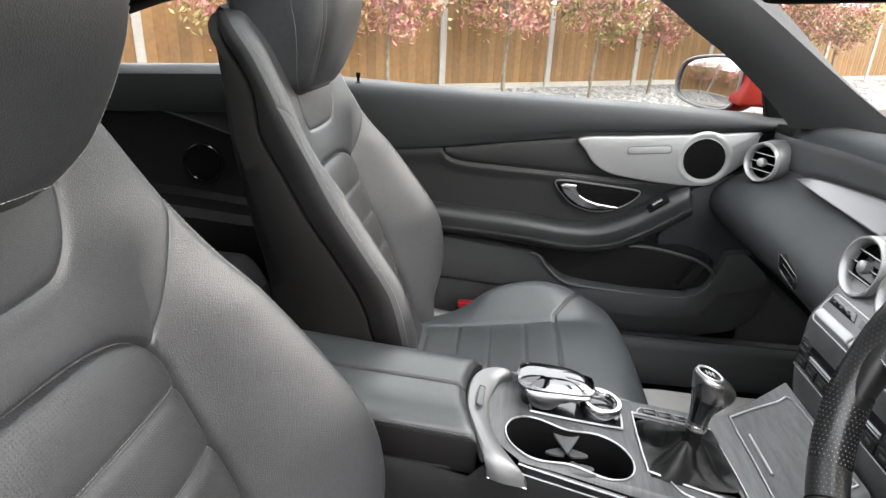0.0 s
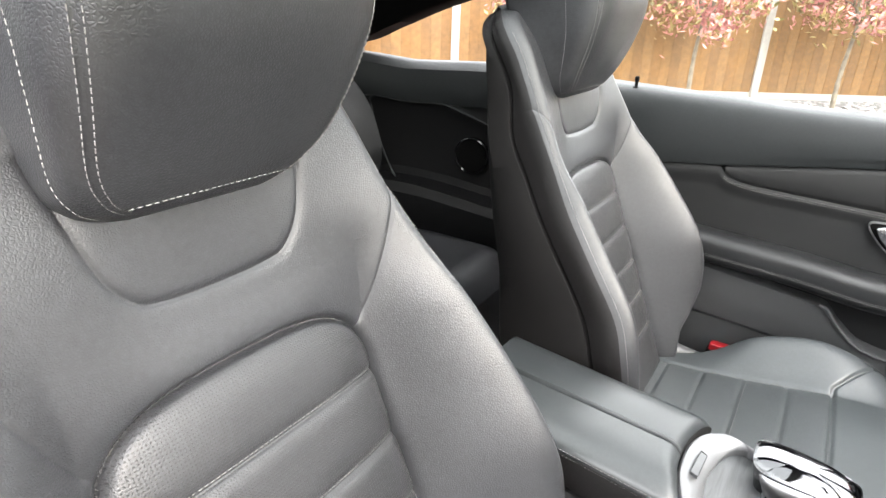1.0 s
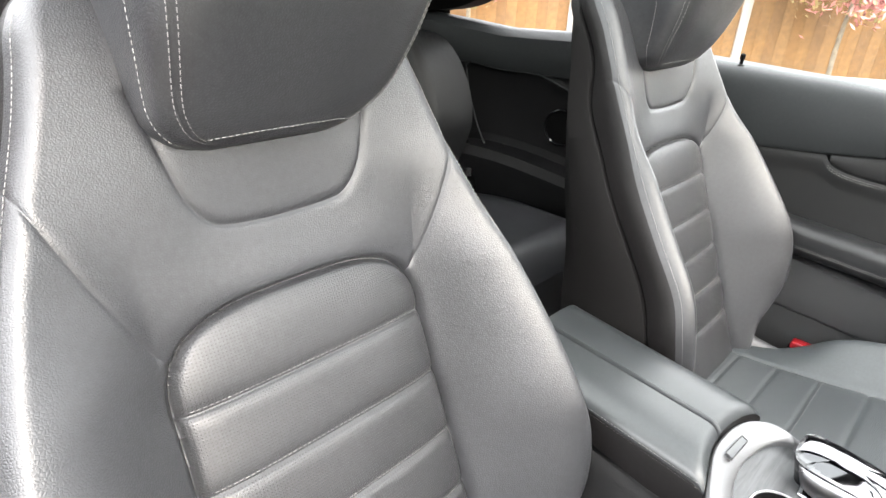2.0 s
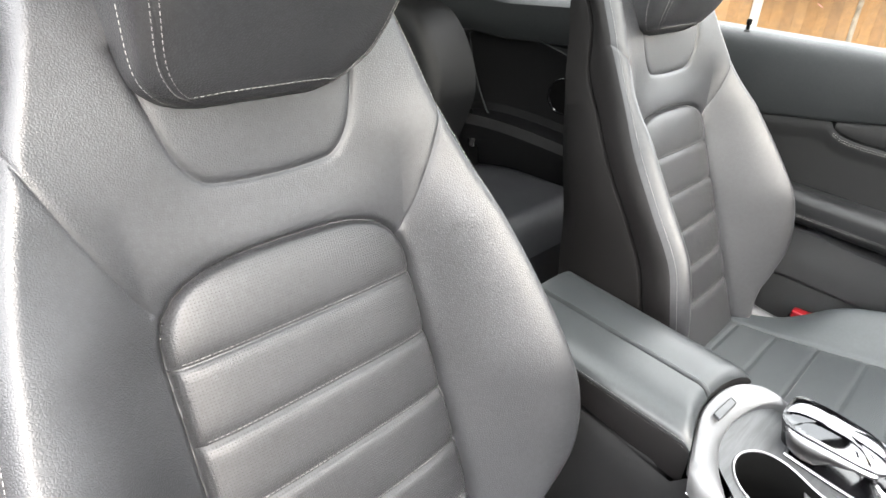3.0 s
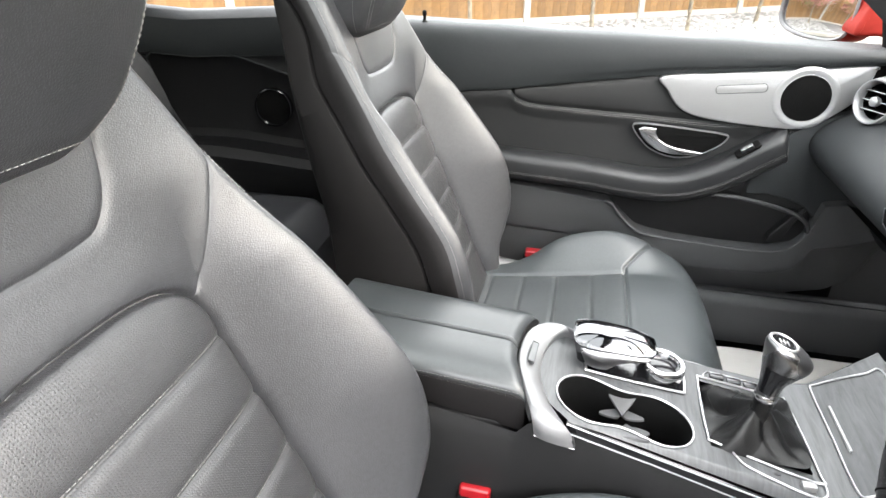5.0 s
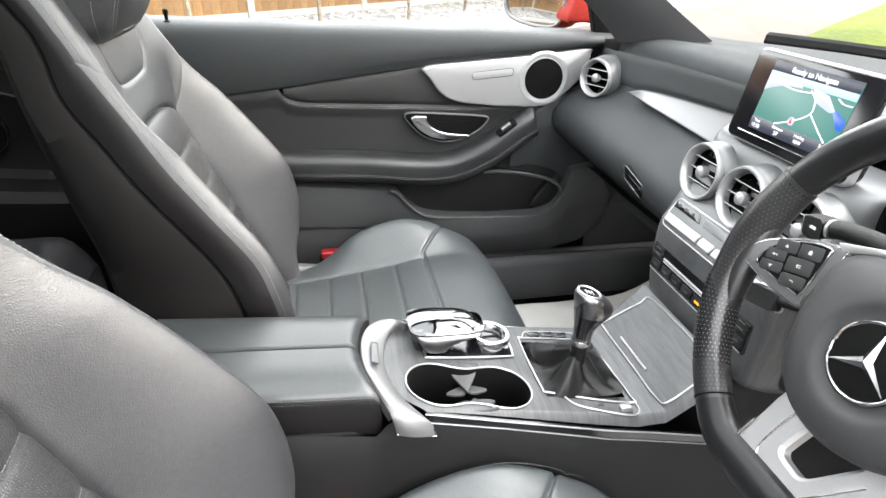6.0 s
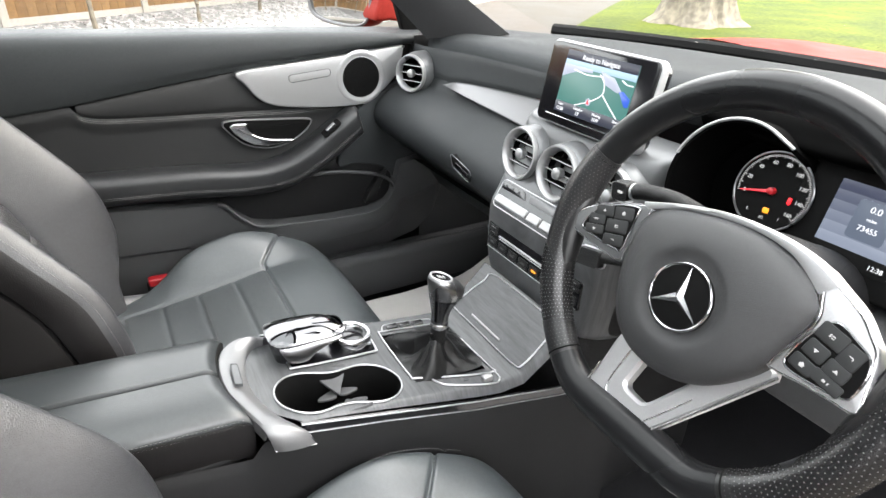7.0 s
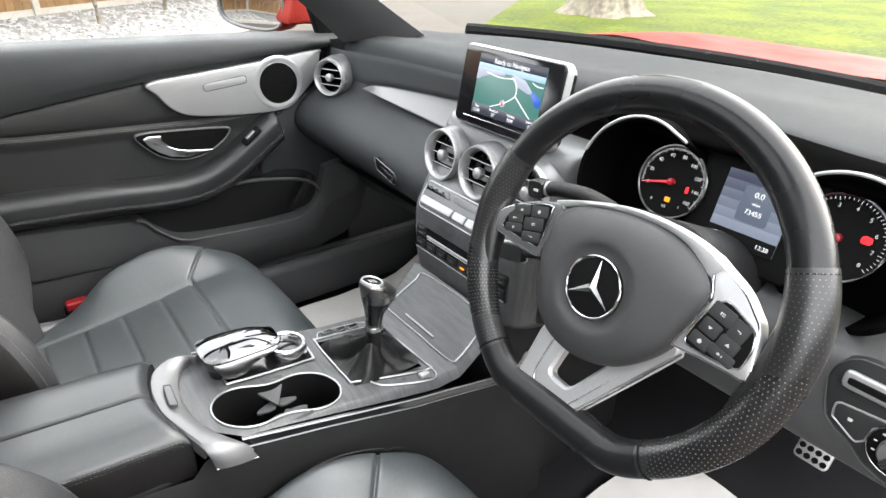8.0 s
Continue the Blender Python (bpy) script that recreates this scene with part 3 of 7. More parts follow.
def split_grid(P, key, names):
    """Splits a grid of places into one mesh a region."""
    m, n = P.shape[:2]
    cell = key[:-1, :-1]
    N = np.cross(np.gradient(P, axis=0), np.gradient(P, axis=1))
    N /= np.linalg.norm(N, axis=-1, keepdims=True) + 1e-12
    out = []
    for k in names:
        ii, jj = np.nonzero(cell == k)
        if not len(ii):
            continue
        ids = np.stack([ii * n + jj, (ii + 1) * n + jj, (ii + 1) * n + jj + 1, ii * n + jj + 1], 1)  # winding agrees with N
        used, inv = np.unique(ids, return_inverse=True)
        quads = inv.reshape(-1, 4)
        out.append((k, P.reshape(-1, 3)[used], quads, N.reshape(-1, 3)[used]))
    return out


def car_seat(label, wide, shift):
    """A seat in the driver's place; wide fills the door side, shift moves the sewn panels."""
    th = thing("bucket_seat", (0.05, 0.318, FLOOR_Z), label, "car seat", "front seats")
    # front of the backrest
    U = np.sin(np.linspace(-1, 1, 441) * np.pi / 2 * 0.72) / np.sin(np.pi / 2 * 0.72)
    H = np.linspace(-0.05, 0.69, 601)
    Hg, Ug = np.meshgrid(H, U, indexing="ij")
    Sg = Ug * half_back(Hg, Ug, wide)
    Ng = back_front(Sg, Hg, wide, shift)
    P = seat_pt(Sg, Hg, Ng)
    d = insert_sdf(Sg - shift, Hg)
    Hc, Sc = Hg + (H[1] - H[0]) / 2, Sg - shift
    key = np.zeros(d.shape, int)
    level = np.sum([Hc < r for r in RIBS], axis=0) + 2
    key[(d < 0)] = level[d < 0]
    inner = (d >= 0) & (np.abs(Sc) < 0.1) & (Hc > 0.40) & (Hc > np.interp(np.abs(Sc), PANEL[len(PANEL) // 2:, 0], PANEL[len(PANEL) // 2:, 1]))
    key[inner] = 1
    for k, V, F, N in split_grid(P, key, range(0, 8)):
        nm = "backrest" if k == 0 else "shoulder_panel" if k == 1 else "back_pad"
        sheet(nm, V, F, LEATHER if k < 2 else LEATHER_PERF, th, normals=N)
    # leather side of the bolsters, then the hard shell behind a recess
    for sgn in (-1, 1):
        w, e, b = half_back(H, sgn, wide), Ng[:, 0 if sgn < 0 else -1], soft(H, HH, BB)
        gap = soft(H, (-0.05, 0.0, 0.13, 0.20, 0.27, 0.34, 0.42, 0.49, 0.57, 0.69), (0.0, 0.012, 0.034, 0.038, 0.026, 0.008, -0.010, -0.024, -0.014, -0.045))
        rows = [(w, e), (w + 0.004, e - 0.008), (w + 0.004, 0.5 * e + 0.5 * gap), (w - 0.001, gap + 0.004), (w - 0.010, gap)]
        # same leather as the front; its shade is put into the darker colour
        sheet("side_bolster", *grid(np.array([seat_pt(sgn * a, H, c) for a, c in rows])), SHADED_LEATHER, th)
        rows = [(w - 0.010, gap), (w - 0.003, gap - 0.004), (w, gap - 0.014), (w - 0.004, 0.4 * gap + 0.6 * b), (w - 0.018, b + 0.02), (w - 0.05, b), (w * 0, b - 0.004)]
        sheet("back_shell", *grid(np.array([seat_pt(sgn * a, H, c) for a, c in rows])), SHELL, th, "hard plastic seat back")
    top = [seat_pt(Sg[-1], Hg[-1], Ng[-1]), seat_pt(Sg[-1] * 0.9, Hg[-1] + 0.008, Ng[-1] * 0.7 - 0.02), seat_pt(Sg[-1], Hg[-1], np.full(len(U), -0.054))]
    sheet("backrest_top", *grid(np.array(top)), LEATHER, th)
    # headrest: slices with a flat front, a side band and a soft edge
    kk = (0.525, 0.529, 0.537, 0.555, 0.60, 0.64, 0.70, 0.76, 0.795, 0.812, 0.82)
    hh = crom([(v, 0) for v in kk], 6)[:, 0]
    wl = soft(hh, kk, (0.060, 0.082, 0.097, 0.107, 0.110, 0.110, 0.110, 0.107, 0.098, 0.08, 0.045))
    wr = soft(hh, kk, (0.045, 0.062, 0.080, 0.104, 0.130, 0.142, 0.146, 0.138, 0.12, 0.09, 0.05))
    hf = soft(hh, (0.525, 0.532, 0.55, 0.588, 0.635, 0.70, 0.77, 0.82), (0.042, 0.058, 0.080, 0.115, 0.145, 0.165, 0.166, 0.12))
    hb = np.interp(hh, (0.525, 0.56, 0.64, 0.72, 0.82), (0.015, -0.012, -0.03, -0.03, -0.01))
    NA = 128
    ang = np.linspace(0, 2 * np.pi, NA, endpoint=False)
    c, s = np.cos(ang), np.sin(ang)
    sx, sy = np.sign(c) * np.abs(c) ** 0.36, np.sign(s) * np.abs(s) ** 0.36
    rows = []
    for k in range(len(hh)):
        mid, half = (hf[k] + hb[k]) / 2, (hf[k] - hb[k]) / 2
        ss = np.where(sx > 0, wr[k], wl[k]) * sx
        nn = mid + half * sy - 0.012 * (np.abs(sx) ** 3) * (sy > 0)
        groove = 0.003 * np.exp(-((np.abs(ang - np.pi / 2) - 0.81) / 0.03) ** 2) * (sy > 0)
        rows.append(seat_pt(ss, np.full(NA, hh[k]), nn - groove))
    rows = np.array(rows)
    V, F = grid(rows, cv=True)
    F += [list(range(NA)), list(range((len(hh) - 1) * NA, len(hh) * NA))]
    head = sheet("headrest", V, F, LEATHER, th)
    core = rows.mean(axis=1, keepdims=True)
    W = []
    for da in (0.76, 0.86, 1.54):
        for sg in (-1, 1):
            j = int(round(((np.pi / 2 + sg * da) % (2 * np.pi)) / (2 * np.pi) * NA)) % NA
            line = rows[5:-6, j]
            out = line - core[5:-6, 0]
            out /= np.linalg.norm(out, axis=1)[:, None]
            W.append(stitches(line, out, lift=0.0006))
    j0, j1 = int(NA * 0.25 - NA * 0.74 / 6.283), int(NA * 0.25 + NA * 0.74 / 6.283)
    line = rows[7, j0:j1 + 1]
    W.append(stitches(line, (SEAT_N * 0.8 - SEAT_H * 0.6), lift=0.0008))
    tagged(sheet("stitching", *join(*W), THREAD, head, "pale thread"), kind="stuff")
    # seams of the backrest
    W = []
    for r in RIBS:
        x = np.linspace(-0.122, 0.122, 50)
        W.append(stitches(seat_pt(x + shift, np.full(50, r + 0.0035), back_front(x + shift, np.full(50, r + 0.0035), wide, shift)), SEAT_N, lift=0.0010))
    for sgn in (-1, 1):
        q = np.linspace(0.0, 0.64, 160)
        w = half_back(q, sgn, wide)
        for off in (0.004,):
            W.append(stitches(seat_pt(sgn * (w - off), q, back_front(sgn * (w - off), q, wide, shift)), SEAT_N * 0.6 + np.array([0, sgn * 0.8, 0]), lift=0.0008))
    tagged(sheet("stitching", *join(*W), THREAD, th, "pale thread"), kind="stuff")
    # cushion
    X = np.linspace(-0.05, 0.50, 220)
    V1 = np.sin(np.linspace(-1, 1, 181) * np.pi / 2 * 0.75) / np.sin(np.pi / 2 * 0.75)
    Xg, Vg = np.meshgrid(X, V1, indexing="ij")
    w = cushion_top(Xg, Vg * 0)[1]
    Sg = Vg * w
    Z = cushion_top(Xg, Sg)[0]
    o = np.array([-0.155, 0.318, 0.55])
    P = np.stack([o[0] + Xg - 0.02 * np.abs(Vg) ** 4 * sstep(0.12, 0.42, Xg), o[1] + Sg, o[2] + Z], -1)
    key = np.where(Xg > 0.315, 2, np.where(np.abs(Sg) < 0.14, 1, np.where(Sg > 0, 3, 0)))
    for k, V, F, N in split_grid(P, key, (0, 1, 2, 3)):
        # cushion leathers have daylight painted into their tone, unlike the backrest's
        sheet(("cushion_bolster", "seat_insert", "thigh_support", "cushion_bolster")[k], V, F, (LIT_LEATHER, LIT_LEATHER_PERF, LIT_LEATHER, LIT_LEATHER)[k], th, normals=N)
    skirt = []
    edge = np.vstack([P[:, 0], P[-1, 1:], P[::-1, -1][1:]])
    mid = edge.mean(0)
    for dz, k in ((0, 1), (-0.03, 1.01), (-0.09, 0.99), (-0.13, 0.94), (-0.2, 0.9)):
        q = edge * 1.0
        q[:, :2] = mid[:2] + (edge[:, :2] - mid[:2]) * k
        q[:, 2] = edge[:, 2] + dz if dz > -0.1 else np.minimum(edge[:, 2] + dz, o[2] - 0.12 + (dz + 0.13))
        skirt.append(q)
    sheet("seat_base", *grid(np.array(skirt)), SHELL, th, "dark plastic seat base")
    for y in (-0.225, 0.238):
        q = crom([(-0.21, 0.318 + y, 0.56), (-0.178, 0.318 + y, 0.515), (-0.14, 0.318 + y, 0.492), (-0.09, 0.318 + y * 1.03, 0.482), (0.0, 0.318 + y * 1.05, 0.472)], 6)
        sheet("hinge_cover", *tube(q, np.interp(np.linspace(0, 1, len(q)), (0, 0.3, 1), (0.012, 0.022, 0.012)), 12, squash=0.7), COVER, th, "grey plastic hinge cover")
    for y in (-0.2, 0.2):
        sheet("seat_rail", *box(pose(0.07, 0.318 + y, FLOOR_Z + 0.035), 0.5, 0.04, 0.05), BLACK, th, "black seat rail")
    W = []
    for sgn in (-1, 1):
        q = np.linspace(0.06, 0.42, 80)
        ww = cushion_top(q, q * 0)[1] - 0.012
        W.append(stitches(np.stack([o[0] + q, o[1] + sgn * ww, o[2] + cushion_top(q, sgn * ww)[0]], 1), np.array([0, 0, 1.0])))
    y = np.linspace(-0.13, 0.13, 40)
    W.append(stitches(np.stack([o[0] + 0.17 + 0.006 + 0 * y, o[1] + y, o[2] + cushion_top(0 * y + 0.176, y)[0]], 1), np.array([0, 0, 1.0])))
    tagged(sheet("stitching", *join(*W), THREAD, th, "pale thread"), kind="stuff")
    return th


def buckle(m, label):
    th = thing("seat_belt_buckle", m.translation, label, "seat belt buckle", "belt buckles")
    sheet("buckle_body", *box(m @ pose(0, 0, 0.02), 0.03, 0.05, 0.055, 0.005), BLACK, th)
    sheet("release_button", *box(m @ pose(0, 0, 0.053), 0.024, 0.042, 0.018, 0.004), RED, th, "bright red button")
    sheet("stalk", *box(m @ pose(0, 0, -0.07), 0.012, 0.03, 0.14, 0.003), BLACK, th)
    return th


driver = car_seat("black leather driver's sports seat with ribbed insert and pale stitching", 0.034, -0.004)
passenger = car_seat("black leather passenger seat with ribbed insert beside the console", 0.0, 0.014)
passenger.location = (0.044, 1.060, FLOOR_Z + 0.004)


# ---- centre console ----
MID = 0.688


def console_z(x):
    return np.interp(x, (-0.1, 0.0, 0.05, 0.2, 0.34, 0.38, 0.45, 0.5), (0.685, 0.678, 0.672, 0.648, 0.625, 0.629, 0.690, 0.745))


def half_width(x):
    return np.interp(x, (-0.1, 0.05, 0.2, 0.35, 0.45, 0.5), (0.092, 0.096, 0.104, 0.112, 0.12, 0.125))


def on_console(x, y, lift=0.0):
    return np.stack([x, y, console_z(x) + lift], -1)


def line_on_console(poly, r, lift=0.001, closed=True, seg=6):
    p = np.asarray(poly, float)
    return tube(on_console(p[:, 0], p[:, 1], lift), r, seg, closed)


def cup_mid(x):
    return 0.643 - 0.059 * (x - 0.078)


def cup_half(x):
    """Half the width of the double cup recess: two round ends and a soft waist."""
    end = np.clip(0.042 ** 2 - np.maximum(np.maximum(0.078 - x, x - 0.163), 0) ** 2, 0, None) ** 0.5
    return np.where((x > 0.0355) & (x < 0.2055), end, 0) - 0.0075 * np.sin(np.pi * np.clip((x - 0.078) / 0.085, 0, 1)) ** 2


def console():
    th = thing("centre_console", (0.1, MID, FLOOR_Z), "grey ash and black centre console with chrome outlines", "centre console")
    # veneer top: cells inside the cup recess and the gear opening are left out
    xs, vs = np.linspace(0.01, 0.452, 320), np.linspace(-1, 1, 190)
    X, Vv = np.meshgrid(xs, vs, indexing="ij")
    Y = MID + Vv * half_width(X)
    back = 0.0 + 0.056 * np.abs(Vv) ** 2.4
    X = back + (X - 0.01) / (0.442) * (0.452 - back)
    Z = console_z(X) - (0.002 + 0.012 * sstep(0.05, 0.35, X)) * np.clip((np.abs(Vv) - 0.90) / 0.10, 0, 1) ** 2
    key = np.ones(X.shape, int)
    dcup = np.abs(Y - cup_mid(X)) - cup_half(X) + 0.0008
    key[dcup < 0] = 0
    key[(np.abs(X - 0.282) < 0.058) & (np.abs(Y - 0.682) < 0.062)] = 0
    for k, V, F, N in split_grid(np.stack([X, Y, Z], -1), key, (1,)):
        sheet("veneer_top", V, F, WOOD, th, "open-pored grey ash veneer")
    # walls of the lower console
    def edge_top(x):
        return np.interp(x, (0.04, 0.15, 0.30, 0.44, 0.56), (0.676, 0.650, 0.616, 0.592, 0.580))
    def edge_low(x):
        return np.interp(x, (-0.3, -0.14, -0.006, 0.010, 0.05, 0.16, 0.30, 0.44, 0.56), (0.684, 0.655, 0.634, 0.658, 0.658, 0.634, 0.599, 0.575, 0.562))
    for sgn in (-1, 1):
        x = np.linspace(-0.30, 0.56, 60)
        rows = []
        for dz, dy in ((0.004, 0.0), (-0.004, 0.004), (-0.012, 0.007), (-0.04, 0.012), (-0.10, 0.017), (-0.2, 0.02), (-0.42, 0.02)):
            rows.append(np.stack([x, MID + sgn * (half_width(x) + dy), np.maximum(edge_low(x) + dz, FLOOR_Z)], 1))
        sheet("side_panel", *grid(np.array(rows)), PLASTIC, th, "soft dark plastic side")
        x = np.linspace(0.052, 0.50, 50)
        for e, r in ((edge_top(x), 0.0010), (edge_low(x) + 0.002, 0.0009)):
            sheet("chrome_line", *tube(np.stack([x, MID + sgn * (half_width(x) + 0.0065), e], 1), r, 6), EDGING, th, "thin chrome edging")
        rows = [np.stack([x, MID + sgn * (half_width(x) + d), e], 1) for d, e in ((0.0025, edge_top(x) + 0.0008), (0.0052, edge_top(x)), (0.0058, edge_low(x)))]
        sheet("gloss_strip", *grid(np.array(rows)), GLOSS, th, "gloss black strip")
    sheet("console_nose", *box(pose(0.652, MID, 0.472), 0.39, 0.238, 0.386, 0.012), PLASTIC, th, "dark plastic tunnel under the dashboard")
    # cup recess
    q = 0.1205 - 0.0845 * np.cos(np.linspace(0, np.pi, 48))
    out = np.vstack([np.c_[q, cup_mid(q) + cup_half(q)], np.c_[q, cup_mid(q) - cup_half(q)][::-1][1:-1]])
    rows = [on_console(out[:, 0], out[:, 1], 0.0005)]
    for d, z in ((0.003, -0.006), (0.004, -0.03), (0.007, -0.072)):
        q = inset(out, d)
        rows.append(on_console(q[:, 0], q[:, 1], z))
    V, F = grid(np.array(rows), cv=True)
    n = len(out)
    F.append(list(range(3 * n, 4 * n)))
    sheet("cup_holder", V, F, BLACK, th, "black double cup holder")
    sheet("cup_ring", *line_on_console(even(out, 0.003, True), 0.0013, 0.0014), EDGING, th, "chrome rim")
    for a0, cx, cy in ((0, 0.121, 0.664), (180, 0.126, 0.620)):
        tongue = 1.25 * crom([(0.021, 0.017), (0.010, 0.0145), (-0.006, 0.005), (-0.013, 0.0), (-0.006, -0.005), (0.010, -0.0145), (0.021, -0.017)], 4, True)
        at = pose(cx, cy, 0.650, 0, 0, a0 + 90)
        sheet("cup_grip", *plate(tongue, at @ pose(0, 0, 0, 0, -22, 0), 0.004, 0.001), GRIP_GREY, th, "grey sprung cup grip")
        for sg in (-1, 1):
            fin = 1.25 * crom([(0.004, 0.0), (-0.004, sg * 0.020), (-0.010, sg * 0.021), (-0.012, sg * 0.004)][::sg], 4, True)
            sheet("grip_fin", *plate(fin, at @ pose(0, 0, -0.012, 0, 8, 0), 0.003, 0.0008), GRIP_GREY, th, "grey sprung fin")
    # silver bow behind the veneer, folding down over the driver's side
    po = crom([(0.051, 0.762, 0.684), (0.022, 0.770, 0.690), (-0.002, 0.758, 0.691), (-0.014, 0.737, 0.691), (-0.019, 0.709, 0.691), (-0.018, 0.668, 0.691), (-0.007, 0.627, 0.690), (0.004, 0.594, 0.689), (0.009, 0.580, 0.685), (0.012, 0.5745, 0.674), (0.015, 0.5725, 0.659)], 8)
    pi = crom([(0.062, 0.766, 0.680), (0.039, 0.762, 0.682), (0.025, 0.746, 0.682), (0.016, 0.719, 0.682), (0.012, 0.683, 0.682), (0.017, 0.643, 0.681), (0.030, 0.610, 0.679), (0.047, 0.586, 0.675), (0.056, 0.5775, 0.669), (0.060, 0.5735, 0.660), (0.064, 0.5715, 0.649)], 8)
    fold = sstep(0.72, 0.95, np.linspace(0, 1, len(po)))[:, None]
    out_up = (1 - fold) * np.array([0, 0, 1.0]) + fold * np.array([0, -1.0, 0.2])
    rows = [po - 0.02 * out_up, po - 0.001 * out_up]
    for k, lift in ((0.08, 0.0022), (0.3, 0.0042), (0.55, 0.0040), (0.8, 0.0020), (0.95, 0.0004)):
        rows.append(po * (1 - k) + pi * k + lift * out_up)
    rows += [pi - 0.001 * out_up, pi - 0.02 * out_up]
    sheet("silver_bow", *grid(np.array(rows)), MATT_SILVER, th, "satin silver bow")
    sheet("bow_edge", *tube(np.array([po[-1], 0.5 * (po[-1] + pi[-1]) + [0, -0.001, 0], pi[-1], pi[-9]]), 0.0011, 6), CHROME, th, "thin chrome edge")
    slot = even(np.array([(-0.0025, 0.712), (0.0055, 0.708), (0.0035, 0.665), (-0.0055, 0.669)]), 0.002, True)
    sheet("bow_slot", *plate(slot, pose(0, 0, 0.6955), 0.004, 0.0006), SATIN_GREY, th, "grey ash inlay")
    sheet("slot_outline", *tube(np.c_[slot, np.full(len(slot), 0.6957)], 0.0006, 5, True), GREY_PLASTIC, th)
    # gear frame, its switches and the tray lid
    g = crom([(0.222, 0.640), (0.224, 0.742), (0.235, 0.752), (0.328, 0.752), (0.341, 0.744), (0.347, 0.622), (0.339, 0.607), (0.234, 0.626)], 6, True)
    sheet("gear_frame", *line_on_console(even(g, 0.003, True), 0.0014, 0.0020), EDGING, th, "chrome outline")
    b = crom([(0.246, 0.625), (0.256, 0.607), (0.272, 0.598), (0.315, 0.586), (0.338, 0.584), (0.347, 0.592), (0.348, 0.610)], 6)
    sheet("switch_outline", *line_on_console(even(b, 0.003), 0.0013, 0.0016, closed=False), EDGING, th, "chrome outline")
    sheet("rocker_switch", *box(Matrix.Translation((0.328, 0.596, float(console_z(0.325)) + 0.003)), 0.016, 0.010, 0.008, 0.002), SILVER, th, "silver rocker switch")
    sheet("switch_mark", *box(Matrix.Translation((0.296, 0.604, float(console_z(0.295)) + 0.0008)), 0.008, 0.004, 0.001, 0), GREY_PLASTIC, th)
    c = crom([(0.232, 0.754), (0.238, 0.766), (0.25, 0.770), (0.32, 0.770), (0.33, 0.754)], 6)
    sheet("switch_outline", *line_on_console(even(c, 0.003), 0.0012, 0.0016, closed=False), EDGING, th, "chrome outline")
    for x in (0.252, 0.275, 0.298):
        sheet("mode_button", *box(Matrix.Translation((x, 0.761, float(console_z(x)) + 0.002)), 0.018, 0.010, 0.006, 0.001), GLOSS, th, "gloss black button")
    t = crom([(0.379, 0.606), (0.379, 0.690), (0.379, 0.775), (0.386, 0.784), (0.43, 0.770), (0.446, 0.755), (0.447, 0.605), (0.441, 0.591), (0.390, 0.589)], 6, True)
    sheet("tray_outline", *line_on_console(even(t, 0.004, True), 0.0014, 0.0018), EDGING, th, "chrome outline")
    s = np.linspace(0.655, 0.735, 12)
    sheet("tray_grip", *tube(np.stack([0.388 + 0 * s, s, console_z(0.388) + 0.003 + 0 * s], 1), 0.0020, 8), SILVER, th, "chrome grip")
    return th


console()


def armrest():
    th = thing("armrest_box", (-0.13, MID, 0.6), "black leather two-door armrest lid with pale stitching", "armrest")
    for sgn in (-1, 1):
        x0, front = -0.285, 0.0
        xs = np.linspace(0, 1, 40)
        prof = [(0.0012, 0.84), (0.0022, 0.93), (0.0050, 0.99), (0.03, 1.0), (0.052, 0.992), (0.067, 0.965), (0.078, 0.915), (0.085, 0.845), (0.0880, 0.775), (0.0878, 0.745), (0.0868, 0.735), (0.0878, 0.725), (0.0886, 0.68), (0.088, 0.35), (0.086, 0.06), (0.08, 0.0), (0.0012, 0.0)]
        rows = []
        for k in xs:
            low, high = 0.625 + 0.056 * (1 - k), 0.709 + 0.02 * (1 - k)
            f = 1 - np.clip((k - 0.95) / 0.05, 0, 1) ** 2 * 0.12
            row = []
            for dy, dz in prof:
                v = dy / 0.088
                x = x0 + k * (front - 0.0215 + 0.021 * v * v - x0)
                row.append((x, MID + 0.004 + sgn * dy, low + dz * f * (high - low)))
            rows.append(row)
        R = np.array(rows)
        sheet("lid", *join(grid(R[:, :11]), grid(R[:, [0, len(prof) - 1]])), LEATHER_SOFT, th)
        n = len(prof)
        V, F = grid(R[:, 10:])
        F = list(F)
        base = len(V)
        V = np.vstack([V, R[0], R[-1]])
        F += [list(range(base, base + n)), list(range(base + n, base + 2 * n))]
        # the lid side's shade comes from the leather's dark colour
        sheet("lid_side", V, F, SHADED_LEATHER, th, "matt leather lid side, coloured as if in shade")
        k = np.linspace(0.02, 0.98, 60)
        xx = x0 + k * (front - 0.002 - x0)
        for dz in (0.785, 0.695):
            zz = 0.625 + 0.056 * (1 - k) + dz * (0.084 - 0.036 * (1 - k))
            sheet("stitching", *stitches(np.stack([xx, MID + 0.004 + sgn * 0.0878 + 0 * k, zz], 1), np.array([0, sgn, 0.4]), 0.0030, 0.0016, 0.00022), THREAD, th, "pale thread")
    sheet("box_body", *box(pose(-0.16, MID, 0.56), 0.30, 0.17, 0.17, 0.01), PLASTIC, th)
    return th


armrest()


